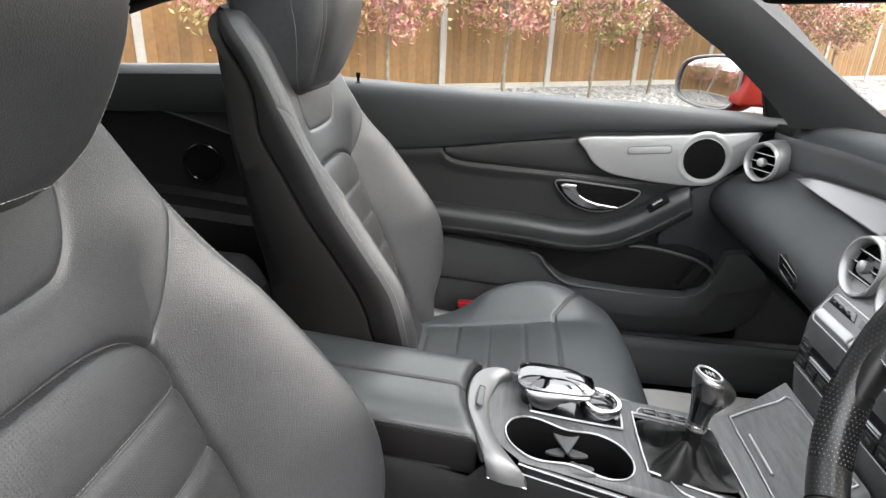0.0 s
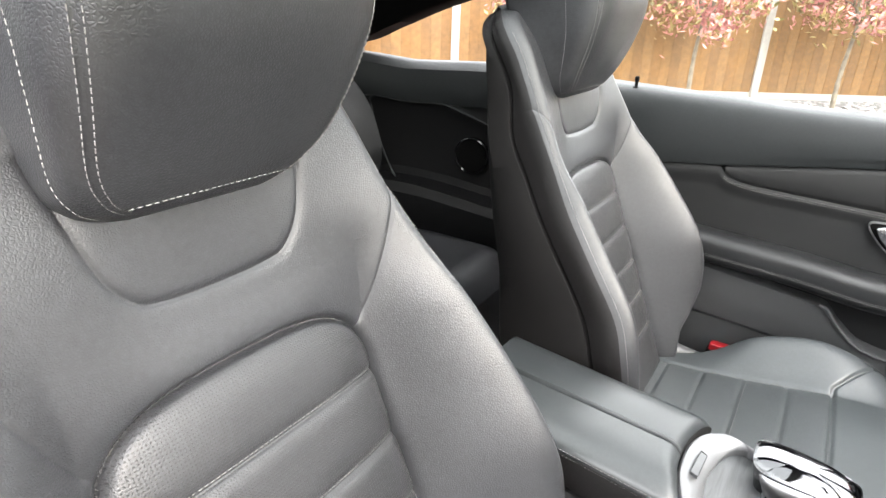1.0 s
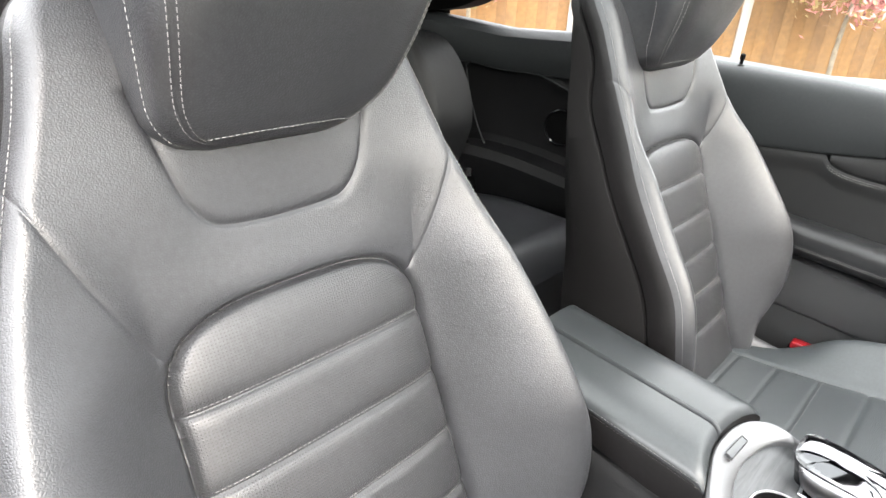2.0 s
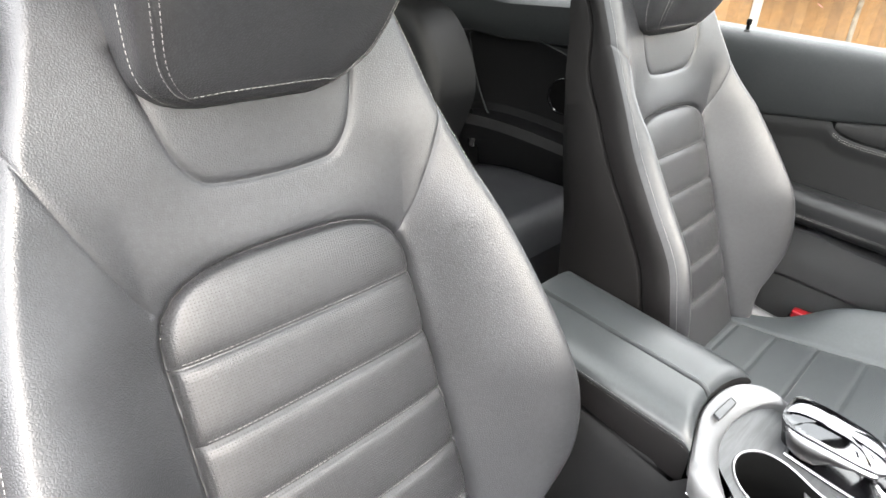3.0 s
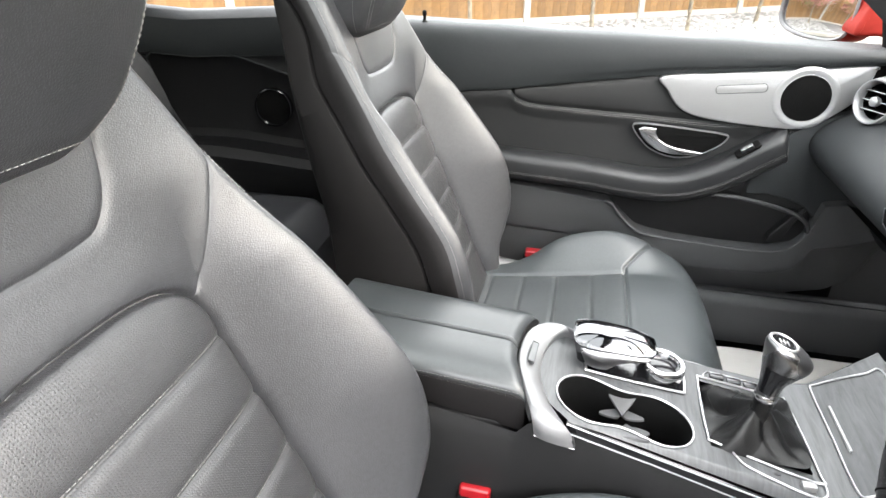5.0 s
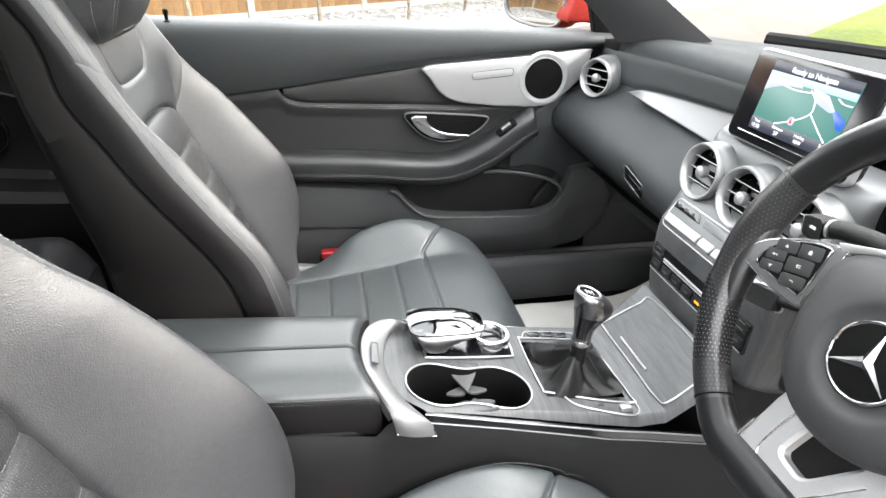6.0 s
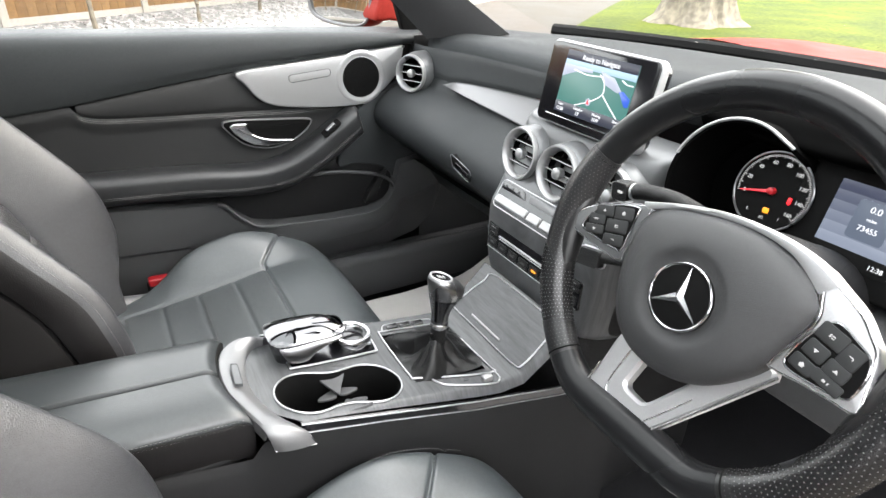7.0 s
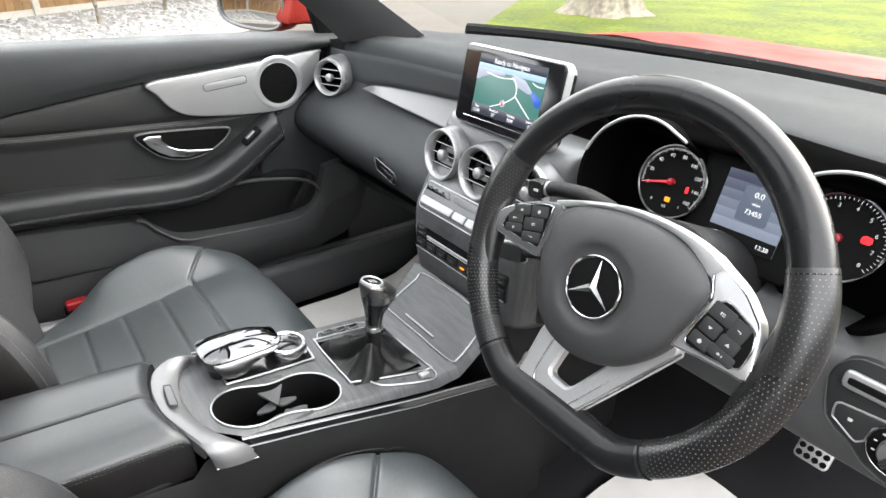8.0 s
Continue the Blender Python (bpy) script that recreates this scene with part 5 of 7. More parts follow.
def screen():
    c = Vector((0.538, 0.683, 1.006))
    th = thing("navigation_screen", (0.55, 0.683, 0.95), "black tablet screen with silver edge showing a map", "screen")
    m = basis(c, (0, -1, 0), (0.20, 0, 1))
    W, H = 0.220, 0.124
    sheet("frame", *plate(rounded(W, H, 0.012, 8), m @ pose(0, 0, -0.0015), 0.012, 0.004), SILVER, th, "satin silver edge")
    sheet("back", *plate(rounded(W - 0.01, H - 0.01, 0.012, 8), m @ pose(0, 0, -0.010), 0.016, 0.006), GLOSS, th)
    sheet("bezel", *plate(rounded(W - 0.005, H - 0.005, 0.010, 8), m, 0.004, 0.002), GLOSS, th, "gloss black bezel")
    sw, sh = 0.148, 0.093
    d = sheet("display", *plate(rounded(sw, sh, 0.001, 3), m @ pose(0.003, 0.005, 0.0008) @ Matrix.Diagonal((0.97, 0.97, 1, 1)), 0.001, 0.0001), MAP_GREEN, th, "lit map display")
    q = m @ pose(0.003, 0.005, 0.0012) @ Matrix.Diagonal((0.97, 0.97, 1, 1))
    def area(name, pts, material, z=0.0):
        sheet(name, *plate(np.array(pts), q @ pose(0, 0, z), 0.0003, 0.00002), material, d)
    area("top_bar", [(-sw / 2, 0.033), (sw / 2, 0.033), (sw / 2, sh / 2), (-sw / 2, sh / 2)], MAP_DARK)
    area("bottom_bar", [(-sw / 2, -sh / 2), (sw / 2, -sh / 2), (sw / 2, -0.030), (-sw / 2, -0.030)], MAP_DARK)
    area("horizon", [(-sw / 2, 0.024), (sw / 2, 0.024), (sw / 2, 0.033), (-sw / 2, 0.033)], MAP_SKY, 0.0001)
    area("town", [(-sw / 2, 0.006), (-0.06, 0.012), (-0.04, 0.019), (-0.01, 0.021), (-0.012, 0.026), (-sw / 2, 0.026)], MAP_GREY, 0.0004)
    area("town", [(0.006, 0.027), (0.035, 0.022), (0.055, 0.006), (0.045, 0.004), (0.020, 0.010), (0.012, 0.018)], MAP_GREY, 0.0004)
    area("water", [(0.050, 0.006), (0.066, -0.012), (0.073, -0.011), (0.073, 0.0), (0.058, 0.008)], MAP_BLUE, 0.0006)
    for pts in ([(-0.03, -0.03), (0.0, -0.018), (0.020, -0.004), (0.018, 0.012), (0.006, 0.022)], [(0.020, -0.004), (0.040, -0.018), (0.058, -0.03)], [(-0.05, 0.02), (-0.02, 0.017), (0.012, 0.02)], [(0.05, 0.022), (0.06, 0.018), (0.073, 0.018)]):
        p = np.array(pts)
        sheet("map_road", *tube(put(q, np.c_[crom(p, 5), np.full(len(crom(p, 5)), 0.0006)]), 0.0008, 5), SCREEN_TEXT, d)
    sheet("marker", *lathe([(0.0055, 0), (0.0055, 0.0006), (0.001, 0.0006)], q @ pose(-0.004, -0.020, 0.0004), 20), MAP_GREY, d)
    sheet("marker_arrow", *plate([(0, 0.004), (-0.003, -0.003), (0.003, -0.003)], q @ pose(-0.004, -0.020, 0.0014), 0.0004, 0.00002), NEEDLE, d)
    words("lettering", "Ready to Navigate", 0.0105, q @ pose(0, 0.039, 0.0006), SCREEN_TEXT, d)
    for x, a, b in ((-0.061, "Time", "12:38"), (-0.020, "Elevation", "33'"), (0.020, "Heading", "NW"), (0.060, "Speed", "0")):
        words("lettering", a, 0.0055, q @ pose(x, -0.0345, 0.0006), SCREEN_TEXT, d)
        words("lettering", b, 0.0075, q @ pose(x, -0.0415, 0.0006), SCREEN_TEXT, d)
    sheet("display_edge", *tube(put(m, [(-0.085, -0.0475, 0.001), (0.078, -0.0475, 0.001)]), 0.0009, 6), CHROME, th)
    sheet("foot", *box(pose(0.565, 0.683, 0.945), 0.05, 0.12, 0.03, 0.01), PLASTIC, th)
    return th


screen()


# ---- instruments ----
def cluster():
    th = thing("instrument_cluster", (0.58, 0.315, 0.87), "black instrument cluster with two dials and a lit display", "instrument cluster")
    up = (0.28, 0, 1)
    def tube_for(y, z, turn):
        m = basis((0.525, y, z), (0, -1, 0), up)
        q = np.linspace(0, 2 * np.pi, 72, endpoint=False)
        back = 0.060 * sstep(-0.25, 0.55, np.cos(q - radians(turn)))
        rows = [np.stack([r * np.cos(q), r * np.sin(q), d - back * min(1, (0.09 + d) / 0.09)], 1) for r, d in ((0.082, -0.03), (0.080, 0.004), (0.0745, 0.003), (0.071, -0.03), (0.066, -0.075), (0.002, -0.076))]
        # the hood's black includes the shade inside it
        sheet("dial_hood", *grid(put(m, np.array(rows)).reshape(6, 72, 3), cv=True), SHADED_BLACK, th, "black dial hood")
        arc = np.radians(np.linspace(turn + 92, turn + 205, 40) if turn < 0 else np.linspace(turn - 205, turn - 92, 40))
        back = 0.060 * sstep(-0.25, 0.55, np.cos(arc - radians(turn)))
        sheet("hood_rim", *tube(put(m, np.stack([0.079 * np.cos(arc), 0.079 * np.sin(arc), 0.005 - back], 1)), 0.0020, 8), SILVER, th, "silver rim")
    tube_for(0.432, 0.950, -40)
    tube_for(0.200, 0.950, 220)
    # panel between the hoods
    m = basis((0.562, 0.300, 0.948), (0, -1, 0), up)
    sheet("middle_panel", *plate(rounded(0.14, 0.13, 0.02), m, 0.01, 0.004), BLACK, th)
    d = sheet("trip_display", *plate(rounded(0.078, 0.083, 0.002, 3), m @ pose(0.001, 0.0, 0.001), 0.001, 0.0001), DISPLAY, th, "lit grey trip display")
    q = m @ pose(0.001, 0, 0.0016)
    for k, shade in enumerate(DISPLAY_SHADES):
        sheet("display_band", *plate(rounded(0.078, 0.0111, 0.0004, 2), q @ pose(0, 0.036 - 0.011 * k, -0.0002), 0.0003, 0.00005), shade, d)
    sheet("footer", *plate(rounded(0.078, 0.017, 0.001, 3), q @ pose(0, -0.033, 0), 0.0004, 0.0001), BLACK, d)
    sheet("card", *plate(rounded(0.036, 0.040, 0.004), q @ pose(0.003, 0.008, 0.0003), 0.0004, 0.0001), DISPLAY_DARK, d)
    words("lettering", "0.0", 0.009, q @ pose(0.003, 0.020, 0.0005), SCREEN_TEXT, d)
    words("lettering", "miles", 0.0045, q @ pose(0.003, 0.010, 0.0005), SCREEN_TEXT, d)
    words("lettering", "73455", 0.0078, q @ pose(0.003, 0.000, 0.0005), SCREEN_TEXT, d)
    words("lettering", "12.5°C", 0.0068, q @ pose(-0.023, -0.033, 0.0008), SCREEN_TEXT, d)
    words("lettering", "12:38", 0.0068, q @ pose(0.026, -0.033, 0.0008), SCREEN_TEXT, d)
    # dials
    def dial(y, z, marks, texts, a0, a1, needle, extra):
        f = basis((0.56, y, z), (0, -1, 0), up)
        g = sheet("dial_face", *lathe([(0.0435, -0.006), (0.0435, 0), (0.001, 0.0)], f, 60), BLACK, th, "black dial face")
        sheet("dial_ring", *tube(put(f, [(0.0442 * math.cos(a), 0.0442 * math.sin(a), 0.002) for a in np.linspace(0, 2 * np.pi, 60, endpoint=False)]), 0.0013, 6, True), DARK_METAL, g, "dark silver ring")
        V, F = [], []
        for k in range(marks):
            a = radians(a0 + (a1 - a0) * k / (marks - 1))
            l = 0.0042 if k % 5 == 0 else 0.0025
            w, r = 0.00035, 0.0415
            o = len(V)
            c, s = math.sin(a), math.cos(a)
            for rr, e in ((r, -w), (r, w), (r - l, w), (r - l, -w)):
                V.append((rr * c + e * s, rr * s - e * c, 0.0006))
            F.append((o, o + 1, o + 2, o + 3))
        sheet("scale_marks", put(f, V), F, GLOW_INK, g, smooth=False)
        for txt, k in texts:
            a = radians(a0 + (a1 - a0) * k)
            words("lettering", txt, 0.0060, f @ pose(0.0325 * math.sin(a), 0.0325 * math.cos(a), 0.0006), GLOW_INK, g)
        a = radians(needle)
        sheet("needle", *tube(put(f, [(0, 0, 0.004), (0.036 * math.sin(a), 0.036 * math.cos(a), 0.004)]), [0.0018, 0.0007], 6), NEEDLE, g, "red needle")
        sheet("needle_hub", *lathe([(0.0045, 0), (0.004, 0.006), (0.001, 0.007)], f, 24), RED, g, "dim red needle hub")
        extra(f, g)
    def left(f, g):
        sheet("warning_lamp", *plate(rounded(0.004, 0.008, 0.0015), f @ pose(0.022, -0.004, 0.001), 0.0006, 0.0001), WARN_RED, g, "red warning lamp")
        sheet("warning_lamp", *plate(rounded(0.007, 0.006, 0.0015), f @ pose(0.002, -0.022, 0.001), 0.0006, 0.0001), WARN_AMBER, g, "amber fuel lamp")
        words("lettering", "1/2", 0.005, f @ pose(0.0, -0.031, 0.0006), GLOW_INK, g)
        words("lettering", "0", 0.005, f @ pose(-0.019, -0.027, 0.0006), GLOW_INK, g)
        words("lettering", "1", 0.005, f @ pose(0.019, -0.027, 0.0006), GLOW_INK, g)
    def right(f, g):
        sheet("warning_lamp", *plate(rounded(0.010, 0.008, 0.003), f @ pose(0.024, 0.006, 0.001), 0.0006, 0.0001), WARN_RED, g, "red warning lamp")
        words("lettering", "120", 0.006, f @ pose(0.008, -0.033, 0.0006), GLOW_INK, g)
    dial(0.399, 0.953, 81, [(str(v), v / 160) for v in range(0, 161, 20)], -105, 125, -105, left)
    dial(0.210, 0.955, 41, [(str(v), v / 8) for v in range(1, 9)], -105, 125, -105, right)
    return th


cluster()


# ---- steering wheel ----
W_A = radians(20.3)
W_M = basis((0.3445, 0.316, 0.936), (0, -1, 0), (math.sin(W_A), 0, math.cos(W_A)))


def rim_path(deg):
    a = np.radians(deg)
    r = np.full(a.shape, 0.1685)
    down = -np.cos(a)
    flat = np.where(down > 0.3, 0.153 / np.maximum(down, 0.3), 9)
    r = np.minimum(r, flat) * 0.5 + 0.5 * np.where(np.minimum(r, flat) < r, np.minimum(r, flat), r)
    return np.stack([r * np.sin(a), r * np.cos(a), 0 * a], 1)


def steering_wheel():
    th = thing("steering_wheel", W_M.translation, "black leather flat-bottomed steering wheel with silver spokes", "steering wheel")
    deg = np.linspace(-180, 180, 241)
    full = rim_path(deg)
    for _ in range(10):
        full[1:-1] = 0.25 * full[:-2] + 0.5 * full[1:-1] + 0.25 * full[2:]
    def arc(a, b):
        k = (deg >= a) & (deg <= b)
        return full[k]
    up = np.array(W_M.to_3x3() @ Vector((0, 0, 1)))
    for nm, a, b, material, lab in (("rim_top", -66, 66, RIM_PLAIN, "smooth leather"), ("rim_grip", 64.5, 144, RIM_PERF, "perforated leather"), ("rim_grip", -144, -64.5, RIM_PERF, "perforated leather")):
        p = arc(a, b)
        r = np.full(len(p), 0.0165)
        if nm == "rim_grip":
            th_ = np.abs(deg[(deg >= a) & (deg <= b)])
            r = 0.0167 + 0.0022 * np.exp(-((th_ - 80) / 14) ** 2) + 0.0015 * np.exp(-((th_ - 112) / 14) ** 2)
        grip = sheet(nm, *tube(put(W_M, p), r, 24, up=up), material, th, lab)
        if nm == "rim_grip":
            # perforations: rows of small pale pits over the side that faces the driver
            V, F = [], []
            pp = even(p, 0.0042)
            rr = np.interp(np.linspace(0, 1, len(pp)), np.linspace(0, 1, len(r)), r)
            for i in range(1, len(pp) - 1):
                t = (pp[i + 1] - pp[i - 1])
                t /= np.linalg.norm(t)
                side = np.array([t[1], -t[0], 0])
                for j in range(-6, 14):
                    ph = (j + 0.5 * (i % 2)) * radians(12.5) + radians(45)
                    nrm = side * math.cos(ph) + np.array([0, 0, 1]) * math.sin(ph)
                    c = pp[i] + nrm * (rr[i] + 0.00015)
                    b2 = np.cross(nrm, t)
                    o = len(V)
                    for q in range(5):
                        an = q * 2 * np.pi / 5
                        V.append(c + 0.00060 * (math.cos(an) * t + math.sin(an) * b2))
                    F.append([o, o + 1, o + 2, o + 3, o + 4])
            tagged(sheet("perforation", put(W_M, V), F, HOLE, grip, smooth=False), kind="stuff")
    for a, b in ((74, 118), (-118, -74)):
        p = arc(a, b)
        p = p * (1 - 0.0100 / np.linalg.norm(p[:, :2], axis=1))[:, None]
        sheet("grip_web", *tube(put(W_M, p), 0.004 + 0.0098 * np.sin(np.linspace(0, np.pi, len(p))) ** 0.7, 20, up=up), RIM_PERF, th, "perforated leather")
    low = np.vstack([full[deg >= 142], full[deg <= -142][1:]])
    sheet("rim_bottom", *tube(put(W_M, low), 0.0165 + 0.0028 * np.sin(np.linspace(0, np.pi, len(low))), 24, up=up), RIM_PLAIN, th, "smooth leather")
    for a in (-65.5, 65.5, -143, 143):
        i = int(np.argmin(np.abs(deg - a)))
        t = full[i + 1] - full[i - 1]
        ring = [full[i] + 0.0169 * (math.cos(q) * np.array([t[1], -t[0], 0]) / np.linalg.norm(t) + math.sin(q) * np.array([0, 0, 1])) for q in np.linspace(0, 2 * np.pi, 28, endpoint=False)]
        sheet("rim_seam", *tube(put(W_M, ring), 0.0008, 5, True), BLACK, th)
    # airbag cover: a soft shield that runs into a round dish with the emblem
    SET = Matrix.Translation((-0.003, -0.0043, 0))
    HUB = W_M @ SET
    o = crom([(-0.072, 0.032), (-0.060, 0.048), (-0.036, 0.0575), (0.004, 0.0645), (0.040, 0.0645), (0.067, 0.058), (0.087, 0.048), (0.099, 0.036), (0.101, 0.024), (0.0965, 0.005), (0.086, -0.024), (0.072, -0.047), (0.048, -0.070), (0.020, -0.0815), (-0.008, -0.083), (-0.034, -0.076), (-0.055, -0.059), (-0.068, -0.031), (-0.0735, 0.0)], 6, True)
    c0 = np.array([0.006, -0.0095])
    ang = np.arctan2(o[:, 1] - c0[1], o[:, 0] - c0[0])
    ringv = np.stack([np.cos(ang), np.sin(ang)], 1)
    rows = []
    for k, z in ((0.0, -0.03), (0.0, 0.001), (0.02, 0.007), (0.06, 0.0115), (0.16, 0.0158), (0.35, 0.0200), (0.6, 0.0232), (0.85, 0.0252)):
        rows.append(np.c_[o * (1 - k) + (c0 + 0.046 * ringv) * k, np.full(len(o), z)])
    for r, z in ((0.0455, 0.0258), (0.0425, 0.0258), (0.0395, 0.0248), (0.035, 0.0232), (0.031, 0.0226), (0.004, 0.0226)):
        rows.append(np.c_[c0 + r * ringv, np.full(len(o), z)])
    V, F = grid(np.array(rows), cv=True)
    n = len(o)
    F.append(list(range((len(rows) - 1) * n, len(rows) * n)))
    hub = sheet("airbag_cover", put(HUB, V), F, HUBMAT, th, "grained black airbag cover")
    bm = HUB @ pose(c0[0], c0[1], 0.0245)
    sheet("emblem_disc", *lathe([(0.0300, -0.003), (0.0300, 0.0), (0.027, 0.0012), (0.001, 0.0016)], bm, 48), BLACK, hub, "black disc")
    sheet("emblem_ring", *tube(put(bm, [(0.0288 * math.sin(a), 0.0288 * math.cos(a), 0.001) for a in np.linspace(0, 2 * np.pi, 48, endpoint=False)]), 0.0014, 8, True), CHROME, hub, "chrome ring emblem")
    for k in range(3):
        a = radians(120 * k)
        d, s = np.array([math.sin(a), math.cos(a)]), np.array([math.cos(a), -math.sin(a)])
        V = put(bm, [(*(d * 0.0275), 0.0022), (*(s * 0.0040 + d * 0.0023), 0.0018), (0, 0, 0.0050), (*(-s * 0.0040 + d * 0.0023), 0.0018)])
        sheet("emblem_arm", V, [(0, 1, 2), (0, 2, 3)], CHROME, hub, "chrome arm", smooth=False)
    for x, y, r in ((-0.040, 0.012, -35), (0.052, 0.000, 55), (-0.030, -0.058, -20), (-0.018, -0.062, -15)):
        for dx, dy, w in ((0, 0.0014, 0.007), (0.001, -0.0012, 0.005)):
            sheet("embossed_mark", *box(HUB @ pose(x, y, 0.0232 if y > -0.03 else 0.0185, 0, 0, r) @ pose(dx, dy, 0), w, 0.0007, 0.0012, 0), HUBMAT, hub)
    # silver bow over the cover, thin at one side and wide at the other
    top = even(crom([(-0.078, 0.0485), (-0.039, 0.0608), (0.0014, 0.0688), (0.045, 0.0692), (0.079, 0.0636), (0.104, 0.0535)], 10), 0.003)
    bot = even(crom([(-0.070, 0.043), (-0.036, 0.0560), (0.004, 0.0632), (0.040, 0.0632), (0.067, 0.0567), (0.092, 0.040)], 10), 0.003)
    bot = np.stack([np.interp(np.linspace(0, 1, len(top)), np.linspace(0, 1, len(bot)), bot[:, i]) for i in (0, 1)], 1)
    rows = [np.c_[top * (1 - k) + bot * k, np.full(len(top), z)] for k, z in ((0.0, -0.004), (0.0, 0.0085), (0.12, 0.0108), (0.5, 0.0112), (0.9, 0.0100), (1.0, 0.004))]
    sheet("hub_trim", put(HUB, np.array(rows)), grid(np.array(rows))[1], SPOKE_SILVER, th, "satin silver trim")
    # spokes with flush button pads
    edge = {-1: [(0.066, 0.047), (0.090, 0.043), (0.1133, 0.0350), (0.1396, 0.0208), (0.1555, 0.0027), (0.1463, -0.0090), (0.128, -0.012), (0.1096, -0.0143), (0.076, -0.0141), (0.0725, 0.000), (0.067, 0.026)],
            1: [(0.088, 0.0600), (0.1058, 0.0527), (0.1239, 0.0430), (0.1370, 0.0310), (0.1450, 0.0214), (0.1500, 0.0025), (0.1522, -0.0213), (0.1322, -0.0232), (0.1104, -0.0239), (0.0916, -0.0255), (0.0845, -0.0215), (0.094, 0.0060), (0.099, 0.0240), (0.095, 0.0390)]}
    field = {-1: [(0.1351, 0.0001), (0.1249, 0.0210), (0.1027, 0.0351), (0.0799, 0.0410), (0.0778, 0.0334), (0.0792, -0.0010), (0.0873, -0.0043), (0.1132, -0.0036)],
             1: [(0.1134, 0.0291), (0.1295, 0.0241), (0.1415, 0.0170), (0.1455, 0.0043), (0.1440, -0.0107), (0.1386, -0.0160), (0.1161, -0.0179), (0.0985, -0.0165), (0.0960, -0.0075), (0.1025, 0.0136)]}
    keys = {-1: [(0.1150, 0.0245), (0.0920, 0.0300), (0.1205, 0.0135), (0.0945, 0.0155), (0.1190, 0.0030), (0.0925, 0.0020)],
            1: [(0.1155, 0.0190), (0.1110, 0.0045), (0.1320, 0.0120), (0.1285, -0.0015), (0.1075, -0.0090), (0.1265, -0.0118)]}
    size = {-1: [(0.020, 0.0095), (0.020, 0.0110), (0.0185, 0.0095), (0.023, 0.0120), (0.021, 0.0085), (0.022, 0.0100)],
            1: [(0.019, 0.0120), (0.015, 0.0115), (0.013, 0.0150), (0.0155, 0.0105), (0.0165, 0.0100), (0.021, 0.0085)]}
    for sg in (-1, 1):
        flip = np.array([sg, 1])
        turn = 14 if sg < 0 else -14
        # left spoke takes the darker grey: its dimmer light sits in the colour
        sp = sheet("spoke", *plate(crom(edge[sg], 6, True) * flip, HUB @ pose(0, 0, 0.010), 0.014, 0.004), SATIN_GREY if sg < 0 else SPOKE_SILVER, th, "satin silver spoke")
        q2 = crom(field[sg], 6, True) * flip
        rim_line = crom(edge[sg], 6, True) * flip
        sheet("spoke_edge", *tube(put(HUB @ pose(0, 0, 0.0096), np.c_[inset(rim_line, 0.0022), 0 * rim_line[:, 0]]), 0.0008, 6, True), CHROME, sp)
        sheet("button_rim", *tube(put(HUB @ pose(0, 0, 0.0105), np.c_[q2, 0 * q2[:, 0]]), 0.0011, 6, True), CHROME, sp)
        sheet("button_pad", *plate(q2, HUB @ pose(0, 0, 0.0112), 0.004, 0.001), BLACK, sp, "black button pad")
        for k, (x, y) in enumerate(keys[sg]):
            w, h = 1.12 * size[sg][k][0], 1.12 * size[sg][k][1]
            key = HUB @ pose(sg * x, y, 0.0120, 0, 0, turn)
            sheet("button", *plate(rounded(w, h, 0.0022), key, 0.002, 0.0006), KEYCAP, sp)
            icons = ([[(0.002, -0.0012), (0.0, 0.0016), (-0.002, -0.0012)]], [[(-0.0024, 0.0), (0.0, 0.0022), (0.0024, 0.0), (0.0016, 0.0), (0.0016, -0.0018), (-0.0016, -0.0018), (-0.0016, 0.0)]],
                     [rounded(0.0026, 0.0018, 0.0006) - [0.0018, 0], rounded(0.0010, 0.0020, 0.0003) + [0.0014, 0]], [rounded(0.0012, 0.0028, 0.0003) - [0.0012, 0], rounded(0.0024, 0.0009, 0.0003) + [0.0010, 0.0008], rounded(0.0022, 0.0009, 0.0003) + [0.0012, -0.0009]],
                     [[(0.002, 0.0012), (-0.002, 0.0012), (0.0, -0.0016)]], [rounded(0.0034, 0.0008, 0.0003) + [0, 0.0006], rounded(0.0008, 0.0018, 0.0003) + [0.0016, -0.0002]])
            for q in (icons[k] if sg < 0 else icons[(k + 3) % 6]):
                sheet("button_mark", *plate(np.array(q), key @ pose(0, 0, 0.0004), 0.0003, 0.00005), GLOW_INK, sp)
    # open lower spoke: a broad arm, a bar, and the window between them
    outer = even(np.array([(-0.047, -0.070), (-0.0505, -0.085), (-0.0525, -0.1112), (-0.0552, -0.1370), (-0.0530, -0.1455), (-0.046, -0.1490), (-0.0186, -0.1505), (0.010, -0.1505), (0.0165, -0.1475), (0.0314, -0.1270), (0.063, -0.0779), (0.0922, -0.0315), (0.0816, -0.0270), (0.050, -0.045), (0.0, -0.060)]), 0.0035, True)
    hole = even(np.array([(-0.0135, -0.0880), (-0.0155, -0.1000), (-0.0175, -0.1140), (-0.0125, -0.1175), (0.0060, -0.1190), (0.0120, -0.1130), (0.0300, -0.0830), (0.0340, -0.0760), (0.010, -0.080)]), 0.0035, True)
    mid = hole.mean(0)
